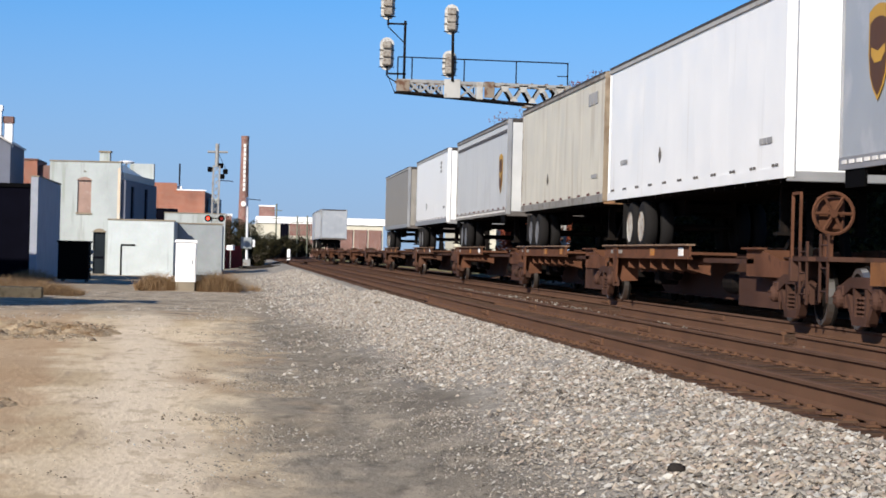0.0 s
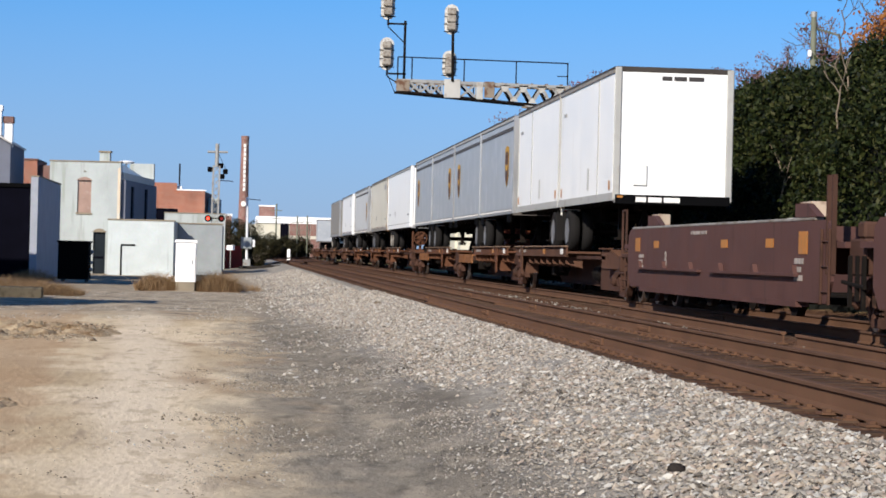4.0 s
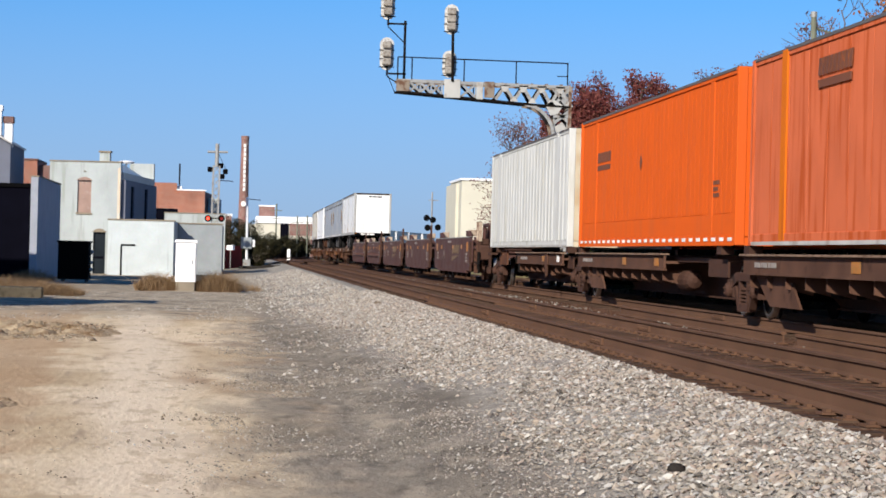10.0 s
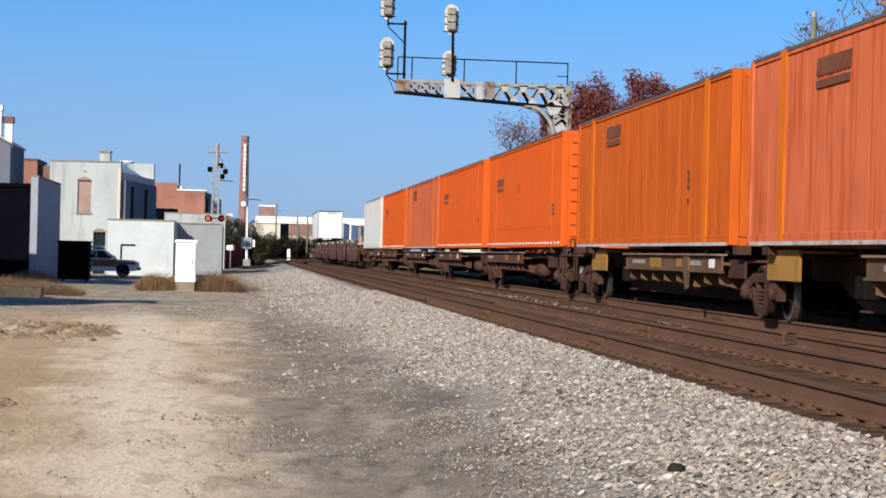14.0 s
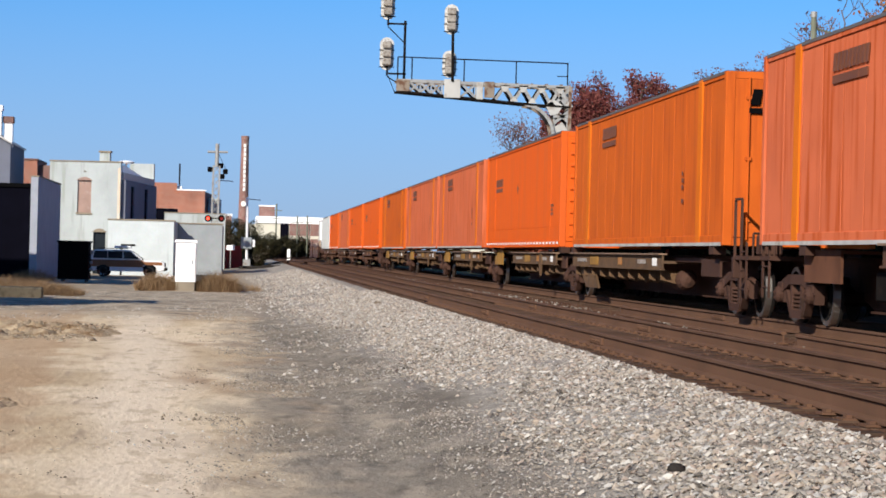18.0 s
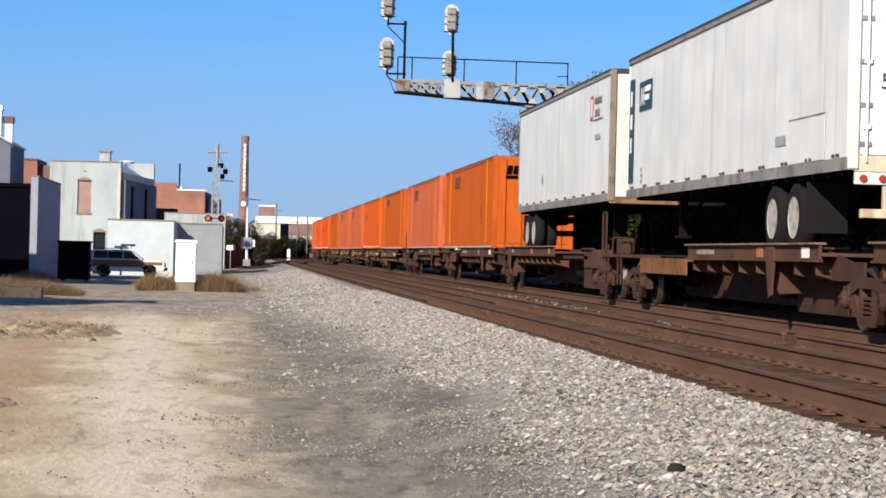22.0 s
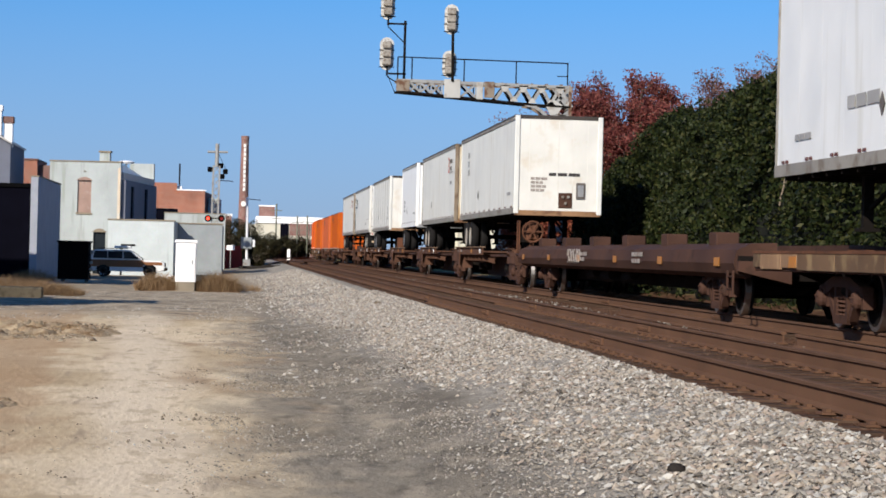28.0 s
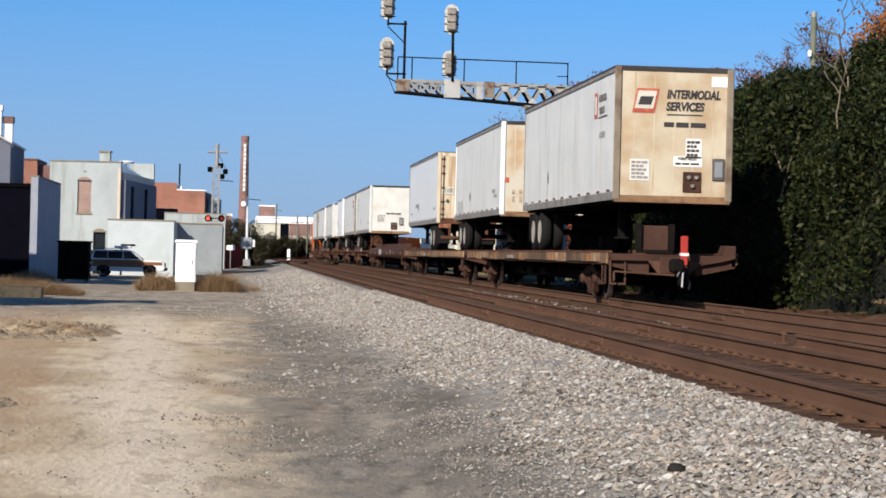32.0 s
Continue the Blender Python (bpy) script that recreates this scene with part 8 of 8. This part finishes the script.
# the long evergreen bank beside the far track
def hedge():
    h = thing("hedge", "tall dense dark green evergreen hedge above the track", "hedge")

    def skin(y, a):
        """A point of the hedge's outline at y: a runs from the foot (0) over the face and top to the back (1)."""
        k = lerp(y, [(42.5, 0.0), (47.0, 0.92), (56.0, 0.95), (67.0, 0.93), (75.0, 0.84), (81.0, 0.64), (86.0, 0.33), (88.5, 0.0), (120, 0)])
        top = 0.4 + (6.3 + 0.25 * math.sin(y * 0.9)) * (k ** 0.55)
        w = 5.2 * min(1.0, k * 2.0) ** 0.5
        cx = 12.9 + 5.2
        t = a * math.pi
        x = cx - w * math.copysign(abs(math.cos(t)) ** 0.55, math.cos(t))
        zz = 0.4 + (top - 0.4) * abs(math.sin(t)) ** 0.62
        return x, zz
    # solid core added to stop see-through, coloured as the hedge's inner shade
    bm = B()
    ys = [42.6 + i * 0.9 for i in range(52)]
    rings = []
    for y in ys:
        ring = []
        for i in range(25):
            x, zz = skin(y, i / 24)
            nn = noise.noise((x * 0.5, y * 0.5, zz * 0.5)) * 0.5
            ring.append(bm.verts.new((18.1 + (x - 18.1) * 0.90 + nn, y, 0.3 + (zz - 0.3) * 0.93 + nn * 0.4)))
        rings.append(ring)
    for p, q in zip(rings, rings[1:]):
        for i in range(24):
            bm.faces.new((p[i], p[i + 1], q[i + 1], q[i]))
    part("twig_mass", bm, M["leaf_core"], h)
    P = []
    rg = random.Random(3)
    while len(P) < 195000:
        y = rg.uniform(42.5, 88.5)
        a = rg.uniform(0.0, 0.62)
        x, zz = skin(y, a)
        b = noise.noise((x * 0.35, y * 0.35, zz * 0.4)) * 0.65 + noise.noise((x * 0.95, y * 0.95, zz * 0.95)) * 0.42 + noise.noise((x * 2.3, y * 2.3, zz * 2.3)) * 0.24
        if noise.noise((x * 1.2 + 9, y * 1.2, zz * 1.2)) < -0.42:
            continue
        rr = rg.gauss(0, 0.10) + b
        P.append((x - rr * 0.9, y + rg.gauss(0, 0.15), zz + rr * 0.5 + rg.gauss(0, 0.06)))
    P = np.array(P)
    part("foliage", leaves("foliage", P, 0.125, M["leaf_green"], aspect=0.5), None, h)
    P2 = []
    for k in range(60):
        y = rg.uniform(45, 82)
        x, zz = skin(y, rg.uniform(0.36, 0.5))
        for i in range(60):
            P2.append((x + rg.gauss(0, 0.10), y + rg.gauss(0, 0.12), zz + rg.uniform(0.0, 0.65)))
    part("top_growth", leaves("top_growth", np.array(P2), 0.13, M["leaf_green"], aspect=0.5, up=1.0), None, h)
    # bleached bare branches standing out of it
    for k, (y, x, z, hh) in enumerate(((49.5, 14.0, 4.7, 2.3), (49.0, 13.55, 4.6, 1.8), (53.0, 13.2, 3.2, 1.3), (52.0, 13.0, 2.9, 1.2))):
        bm, tips = B(), []
        grow(bm, Vector((x, y, z)), Vector((0.1 * (-1) ** k, -0.25, 1)).normalized(), hh * 0.55, 0.024, 2, random.Random(40 + k), tips, 0.12, (2, 2))
        part("bare_branch", bm, M["bark_pale"], h)
    near = Matrix.Translation((0, 0, 1.5)) @ Matrix.Scale(0.95, 4) @ Matrix.Translation((0, 0, -1.5))
    for ob in h.children:
        ob.data.transform(near)


hedge()

# autumn trees behind it
for k, (x, y, hgt, leaf, n, size, puff, words) in enumerate((
        (19.3, 118, 11.9, "leaf_red", 50000, 0.13, 0.30, "broad tree with dark red autumn leaves"),
        (23.6, 122, 12.2, "leaf_red", 50000, 0.13, 0.30, "broad tree with dark red autumn leaves"),
        (21.6, 121, 11.9, "leaf_red", 34000, 0.13, 0.30, "broad tree with dark red autumn leaves"),
        (27.8, 126, 13.6, "leaf_mauve", 30000, 0.12, 0.30, "thinning tree with mauve-brown leaves"),
        (31.5, 128, 15.2, "leaf_mauve", 36000, 0.12, 0.30, "tree with thinning red-brown leaves"),
        (35.5, 128, 16.4, "leaf_mauve", 36000, 0.12, 0.30, "tree with thinning red-brown leaves"),
        (16.8, 114, 5.4, "leaf_rust", 9000, 0.22, 0.6, "low tree with rust-orange leaves"),
        (19.3, 112, 5.6, "leaf_rust", 9000, 0.22, 0.6, "low tree with rust-orange leaves"),
        (13.7, 104, 3.2, "leaf_rust", 5000, 0.20, 0.5, "small bush with rust-orange leaves"),
        (22.5, 113, 6.0, "leaf_red", 8000, 0.24, 0.6, "low tree with dark red leaves"))):
    tree(x, y, 0.4, hgt, leaf, n, size, words, 20 + k, puff)
tree(18.4, 126, 0.4, 10.8, "leaf_mauve", 7000, 0.12, "nearly bare tree with grey twigs", 61, 0.30, bare=True)
tree(25.2, 72, 1.2, 12.6, "leaf_orange", 36000, 0.13, "tree with dense orange-brown autumn leaves", 71, 0.34)
tree(21.4, 78, 1.2, 10.4, "leaf_mauve", 300, 0.14, "bare grey tree beside a utility pole", 72, 0.5, bare=True)


def bush(x, y, z, w, d, hgt, leaf, n, size, label, name="bush"):
    t = thing(name, label, "bush", pose(x, y, z))
    bm, tips = B(), []
    for k in range(7):
        grow(bm, Vector((RNG.uniform(-w * 0.3, w * 0.3), 0, 0)), Vector((RNG.normal() * 0.4, RNG.normal() * 0.4, 1)).normalized(), hgt * 0.4, 0.03 + hgt * 0.006, 2, random.Random(int(x * 10) + k), tips)
    part("stems", bm, M["bark"], t)
    u = RNG.normal(size=(n, 3))
    u /= np.linalg.norm(u, axis=1)[:, None]
    u *= RNG.uniform(0.55, 1.0, size=(n, 1))
    P = np.stack([u[:, 0] * w / 2, u[:, 1] * d / 2, hgt * 0.5 + u[:, 2] * hgt / 2], 1)
    bump = np.array([noise.noise((p[0] * 1.3, p[1] * 1.3, p[2] * 1.3)) for p in P])[:, None]
    P *= 1 + 0.30 * bump
    P = P[P[:, 2] > 0.02]
    part("foliage", leaves("foliage", P, size, M[leaf]), None, t)


for k, (x, y, w, d, hgt, n) in enumerate(((-0.6, 205, 3.6, 3.0, 4.4, 5000), (0.9, 208, 3.0, 3.0, 4.0, 5000), (-2.2, 210, 3.0, 3.0, 4.6, 4000), (4.4, 335, 4.6, 4.0, 3.9, 4000), (7.0, 338, 4.6, 4.0, 3.6, 4000), (9.4, 342, 4.4, 4.0, 3.7, 4000), (2.2, 300, 3.0, 3.0, 3.4, 3000), (1.7, 186, 1.6, 1.5, 2.2, 2500))):
    bush(x, y, 0.0, w, d, hgt, "leaf_olive", n * 3, 0.17 if y > 250 else 0.11, "rounded olive green bush by the railway")


def tuft(x, y, w, d, hgt, n, label, lean=0.5):
    """A clump of dry weeds: thin blades that stand and lean."""
    z = ground_z(x, y)
    t = thing("dry_weeds", label, "weeds", pose(x, y, z), kind="stuff")
    bx_ = RNG.uniform(-w / 2, w / 2, n)
    by_ = RNG.uniform(-d / 2, d / 2, n)
    hh = hgt * RNG.uniform(0.35, 1.0, n) * (1 - 0.55 * (2 * np.abs(bx_) / w) ** 2)
    lx, ly = RNG.normal(size=n) * lean * hh, RNG.normal(size=n) * lean * hh
    wd = 0.0025 + 0.0035 * RNG.uniform(size=n)
    vs, fs = [], []
    for i in range(n):
        a = RNG.uniform(0, math.pi)
        cx, cy = math.cos(a) * wd[i], math.sin(a) * wd[i]
        k = len(vs)
        mx, my = bx_[i] + lx[i] * 0.35, by_[i] + ly[i] * 0.35
        vs += [(bx_[i] - cx, by_[i] - cy, -0.03), (bx_[i] + cx, by_[i] + cy, -0.03), (mx + cx, my + cy, hh[i] * 0.6), (mx - cx, my - cy, hh[i] * 0.6), (bx_[i] + lx[i], by_[i] + ly[i], hh[i])]
        fs += [(k, k + 1, k + 2, k + 3), (k + 3, k + 2, k + 4)]
    me = bpy.data.meshes.new("blades")
    me.from_pydata(vs, [], fs)
    me.materials.append(M["straw"])
    part("blades", me, None, t)


tuft(-2.75, 76.6, 1.5, 1.2, 0.78, 2600, "clump of dry straw-coloured weeds by the cabinet")
tuft(-0.75, 76.8, 1.7, 1.4, 0.85, 3600, "clump of dry straw-coloured weeds by the cabinet")
tuft(0.3, 79.5, 1.2, 1.6, 0.35, 500, "low dry weeds at the yard's edge")
tuft(-5.9, 66.5, 2.6, 1.8, 0.45, 3600, "tangle of low dry weeds behind the block", 1.3)
tuft(-7.2, 70.0, 3.6, 2.5, 0.6, 3200, "tangle of low dry weeds behind the block", 1.0)
tuft(-2.9, 38.0, 0.8, 1.6, 0.20, 500, "small dead weeds in the dust", 1.4)
tuft(-3.6, 39.5, 1.2, 1.2, 0.20, 400, "small dead weeds in the dust", 1.4)
tuft(-9.2, 100.0, 2.0, 3.0, 0.7, 900, "dry weeds along the wall")
tuft(14.5, 41.0, 4.0, 3.0, 0.16, 2500, "short dry grass on the bank", 0.8)
tuft(17.0, 44.5, 4.0, 3.0, 0.20, 2500, "short dry grass on the bank", 0.8)


# ---- stones ----

def stones(name, X, Y, Z, S, mat, label, flat=0.95, shard=False):
    """Angular stones, each a squashed and jittered octahedron-like lump, as one mesh."""
    n = len(X)
    if shard:
        base = np.array([(math.cos(2 * math.pi * i / 5), math.sin(2 * math.pi * i / 5), -0.2) for i in range(5)] + [(0.1, 0.05, 0.75)])
        F = np.array([(i, (i + 1) % 5, 5) for i in range(5)])
    else:
        base = np.array([(1, 0, 0), (-1, 0, 0), (0, 1, 0), (0, -1, 0), (0, 0, 1), (0, 0, -1), (0.7, 0.7, 0.55), (-0.7, 0.65, 0.5), (-0.65, -0.7, 0.55), (0.7, -0.65, 0.5)])
        F = np.array([(4, 6, 7), (4, 7, 8), (4, 8, 9), (4, 9, 6), (0, 2, 6), (2, 1, 7), (1, 3, 8), (3, 0, 9), (6, 2, 7), (7, 1, 8), (8, 3, 9), (9, 0, 6)])
    k = len(base)
    V = base[None] * (1 + 0.17 * RNG.normal(size=(n, k, 1)).clip(-2, 2)) + 0.10 * RNG.normal(size=(n, k, 3))
    V = V * (S[:, None, None] * np.stack([RNG.uniform(0.85, 1.15, n), RNG.uniform(0.85, 1.15, n), RNG.uniform(0.6, 1.0, n) * flat], 1)[:, None, :])
    a = RNG.uniform(0, 2 * math.pi, n)
    c, s = np.cos(a)[:, None], np.sin(a)[:, None]
    vx, vy = V[:, :, 0] * c - V[:, :, 1] * s, V[:, :, 0] * s + V[:, :, 1] * c
    tilt = RNG.normal(size=(n, 1)) * 0.35
    vz = V[:, :, 2] + vx * tilt
    W = np.stack([vx + X[:, None], vy + Y[:, None], vz + Z[:, None]], 2)
    faces = (F[None] + (np.arange(n) * k)[:, None, None]).reshape(-1)
    m = len(faces) // 3
    me = bpy.data.meshes.new(name)
    me.vertices.add(n * k)
    me.vertices.foreach_set("co", W.reshape(-1).astype(np.float32))
    me.loops.add(m * 3)
    me.loops.foreach_set("vertex_index", faces.astype(np.int32))
    me.polygons.add(m)
    me.polygons.foreach_set("loop_start", np.arange(m, dtype=np.int32) * 3)
    me.update(calc_edges=True)
    me.shade_flat()
    me.materials.append(mat)
    ob = new(name, me)
    return tagged(ob, label, "gravel", kind="stuff")


def field(n, x0, x1, y0, y1, keep=None, power=1.0):
    X = RNG.uniform(x0, x1, n)
    Y = y0 + (y1 - y0) * RNG.uniform(size=n) ** power
    if keep is not None:
        m = np.array([keep(x, y) for x, y in zip(X, Y)])
        X, Y = X[m], Y[m]
    Z = np.array([ground_z(x, y) for x, y in zip(X, Y)])
    return X, Y, Z


def thin(x, y):
    if y > 44:
        return RNG.uniform() < min(0.85, max(0.02, 0.03 + (x - 0.7 + 1.0 * noise.noise((x * 0.7, y * 0.20, 5))) / 2.8))
    return RNG.uniform() < min(1.0, max(0.03, (x - (1.7 if y < 38 else 0.9 if y > 50 else 1.7 - (y - 38) / 15) + 1.1 * noise.noise((x * 0.9, y * 0.22, 5)) + 0.35 * noise.noise((x * 2.6, y * 0.8, 15))) / 1.5))


X, Y, Z = field(108000, -0.6, 3.95, 9.0, 62.0, thin, 1.45)
stones("gravel", X, Y, Z + 0.008, (0.009 + 0.022 * RNG.uniform(size=len(X)) ** 1.7) * np.clip((X - 1.0) / 1.1, 0.35, 1.0), M["stone"], "pale grey crushed stone sloping up to the track")
X, Y, Z = field(36000, 0.4, 3.95, 22.0, 54.0, thin, 1.0)
stones("gravel", X, Y, Z + 0.012, 0.012 + 0.020 * RNG.uniform(size=len(X)) ** 1.8, M["stone"], "coarse pale crushed stone on the slope")
X, Y, Z = field(52000, 0.9, 3.9, 9.0, 44.0, lambda x, y: RNG.uniform() < (x - 1.35 + 0.7 * noise.noise((x * 0.8, y * 0.4, 9))), 1.4)
stones("gravel", X, Y, Z + 0.004, 0.005 + 0.010 * RNG.uniform(size=len(X)) ** 1.5, M["stone"], "fine grey stone chips at the gravel's foot", shard=True)
X, Y, Z = field(9000, -6.5, 0.6, 45.0, 76.0)
stones("yard_grit", X, Y, Z + 0.004, 0.006 + 0.022 * RNG.uniform(size=len(X)) ** 2.5, M["stone"], "loose grit scattered over the yard", shard=True)
X, Y, Z = field(16000, -1.6, 3.5, 52.0, 130.0, lambda x, y: RNG.uniform() < 0.16 + (x - 0.5 + 0.8 * noise.noise((x, y * 0.2, 4))) * 0.5)
stones("gravel", X, Y, Z + 0.012, RNG.uniform(0.02, 0.055, len(X)), M["stone"], "pale grey crushed stone along the track", shard=True)
X, Y, Z = field(24000, 3.8, 11.0, 9.5, 70.0, lambda x, y: noise.noise((x, y * 0.4, 8)) > -0.35, 1.4)
stones("track_ballast", X, Y, Z + 0.0, RNG.uniform(0.008, 0.024, len(X)), M["stone_brown"], "rust-brown ballast between the ties", shard=True)
X, Y, Z = field(2600, 6.3, 7.6, 20.0, 110.0, lambda x, y: RNG.uniform() < (0.75 if 45 < y < 69 else 0.10) * max(0.0, 1.0 - 1.7 * abs(x - 6.95) + 0.8 * noise.noise((x, y * 0.3, 3))))
stones("spilt_stone", X, Y, Z + 0.02, RNG.uniform(0.015, 0.042, len(X)), M["stone_pale"], "pale stones spilt between the tracks")
X, Y, Z = field(17000, -1.6, 2.2, 9.0, 52.0, lambda x, y: RNG.uniform() < 0.15 + 0.5 * (x + 0.9 + 1.6 * noise.noise((x * 0.6, y * 0.35, 12))), 1.35)
stones("pebbles", X, Y, Z + 0.002, 0.004 + 0.012 * RNG.uniform(size=len(X)) ** 2.5, M["stone"], "small mixed pebbles strewn over the cinders", shard=True)
X, Y, Z = field(26000, -0.9, 2.1, 9.0, 60.0, lambda x, y: x > -0.1 + 1.3 * noise.noise((x * 0.5, y * 0.5, 1)) + 0.5 * noise.noise((x * 1.4, y * 1.3, 7)), 1.4)
stones("cinders", X, Y, Z + 0.003, 0.004 + 0.014 * RNG.uniform(size=len(X)) ** 2.2, M["stone_dark"], "dark cinders and pebbles on the yard", shard=True)
X, Y, Z = field(9000, -1.9, 0.9, 9.0, 50.0, lambda x, y: noise.noise((x * 0.9, y * 0.8, 21)) + 0.5 * noise.noise((x * 3.1, y * 2.6, 3)) > 0.16 + 0.25 * abs(x + 0.4), 1.35)
stones("soil_crumbs", X, Y, Z + 0.004, 0.005 + 0.016 * RNG.uniform(size=len(X)) ** 2.2, M["stone_soil"], "dark crumbs of soil at the lane's edge", shard=True)
X, Y, Z = field(7000, -7.0, 0.4, 9.0, 60.0, lambda x, y: noise.noise((x * 0.5, y * 0.3, 6)) > 0.05, 1.3)
stones("earth_crumbs", X, Y, Z + 0.004, 0.004 + 0.010 * RNG.uniform(size=len(X)) ** 2, M["stone_dirt"], "crumbs and pebbles of dry earth", shard=True)
X, Y, Z = field(700, -5.5, -2.1, 34.0, 42.0, lambda x, y: noise.noise((x * 0.9, y * 0.6, 2)) > -0.1)
stones("earth_clods", X, Y, Z + 0.02, 0.015 + 0.05 * RNG.uniform(size=len(X)) ** 2, M["stone_dirt"], "larger clods of dry earth at the lane's edge")
X, Y, Z = field(2600, 3.25, 3.95, 12.0, 60.0, lambda x, y: RNG.uniform() < (x - 3.2) * 1.1 * (0.5 + noise.noise((x * 2, y * 0.8, 31))), 1.3)
stones("rust_scraps", X, Y, Z + 0.016, 0.010 + 0.020 * RNG.uniform(size=len(X)) ** 2, M["stone_brown"], "rust-brown scraps strewn along the gravel's upper edge", flat=0.6, shard=True)
# heaps of dug earth beside the lane
def heap(x, y, w, d, hgt, seed):
    bm = B()
    nx, ny = 84, 84
    grid = []
    for i in range(nx + 1):
        row = []
        for j in range(ny + 1):
            a, b = (i / nx - 0.5) * 2, (j / ny - 0.5) * 2
            k = max(0.0, 1 - a * a - b * b) ** 0.7
            px, py = x + a * w / 2, y + b * d / 2
            rough_ = 0.55 + 0.75 * noise.noise((px * 1.1, py * 0.7, seed)) + 0.55 * noise.noise((px * 4, py * 2.5, seed)) + 0.5 * abs(noise.noise((px * 11, py * 7, seed))) + 0.25 * noise.noise((px * 22, py * 14, seed))
            row.append(bm.verts.new((px, py, ground_z(px, py) - 0.02 + hgt * k * max(0.0, rough_))))
        grid.append(row)
    for p, q in zip(grid, grid[1:]):
        for j in range(ny):
            bm.faces.new((p[j], q[j], q[j + 1], p[j + 1]))
    solid("earth_mound", bm, M["earth"], "low crumbled heap of dry sandy earth", "earth", group="heaps of earth by the lane", smooth=True)


heap(-3.6, 38.0, 3.4, 8.0, 0.17, 3)
heap(-2.75, 20.6, 1.6, 2.4, 0.15, 8)
heap(-4.6, 30.0, 2.6, 6.0, 0.22, 5)
# single dark lumps
for x, y, s, thick in ((2.60, 12.75, 0.058, 0.75), (3.11, 48.6, 0.12, 0.3), (3.11, 36.7, 0.085, 0.35)):
    bm = B()
    bmesh.ops.create_icosphere(bm, subdivisions=2, radius=s)
    for v in bm.verts:
        v.co *= 1 + 0.35 * noise.noise(v.co * (9 / s * 0.06))
        v.co.z *= thick
    flat_ = thick < 0.5
    solid("wood_scrap" if flat_ else "dark_lump", bm, M["stone_soil" if flat_ else "clod"], "flat brown scrap of old timber on the gravel" if flat_ else "dark lump of slag lying on the gravel", "scrap" if flat_ else "stone", pose(x, y, ground_z(x, y) + s * thick * 0.6), group="scraps on the gravel" if flat_ else "")
# ---- what moves ----
def on_line(s, z):
    """The pose of a car whose centre is s along the line."""
    if s <= BEND:
        return pose(FAR, s, RZ + z)
    a = (s - BEND) / RADIUS
    return pose(FAR + RADIUS * (1 - math.cos(a)), BEND + RADIUS * math.sin(a), RZ + z, 0, 0, -math.degrees(a))


def motions():
    times = [0.0, 0.1] + [float(k) for k in range(1, 32)] + [31.9, 32.0]
    for ob, u, z in MOVING:
        walk(ob, [(t, on_line(u + SPEED * t, z)) for t in times])
    # wheels turn while they pass near
    for ob, at, u in WHEELS:
        t0, t1 = (22.0 - u) / SPEED, (62.0 - u) / SPEED
        if t1 < 0 or t0 > 32:
            continue
        f0, f1 = max(0, int(t0 * FPS)), min(32 * FPS, int(t1 * FPS))
        ks = sorted({0, 32 * FPS, *range(f0, f1 + 1)})
        rows = []
        for k in ks:
            kk = min(max(k, f0), f1)
            rows.append((k / FPS, at @ Matrix.Rotation(-(kk - f0) / FPS * SPEED / 0.42, 4, "X")))
        walk(ob, rows)
    walk(JEEP, [(t, jeep_pose(t)) for t in JEEP_TIMES])
    # the car's wheels roll
    for ob, x in CAR_WHEELS:
        at = ob.matrix_basis.copy()
        rows, prev = [], None
        for t, s in JEEP_X[1:]:
            if prev is not None:
                n = max(1, int(abs(s - prev[1]) / 0.45))
                rows += [(prev[0] + (t - prev[0]) * k / n, prev[1] + (s - prev[1]) * k / n) for k in range(n)]
            prev = (t, s)
        rows.append(prev)
        walk(ob, [(t, at @ Matrix.Rotation(s / 0.365, 4, "Y")) for t, s in rows])


motions()
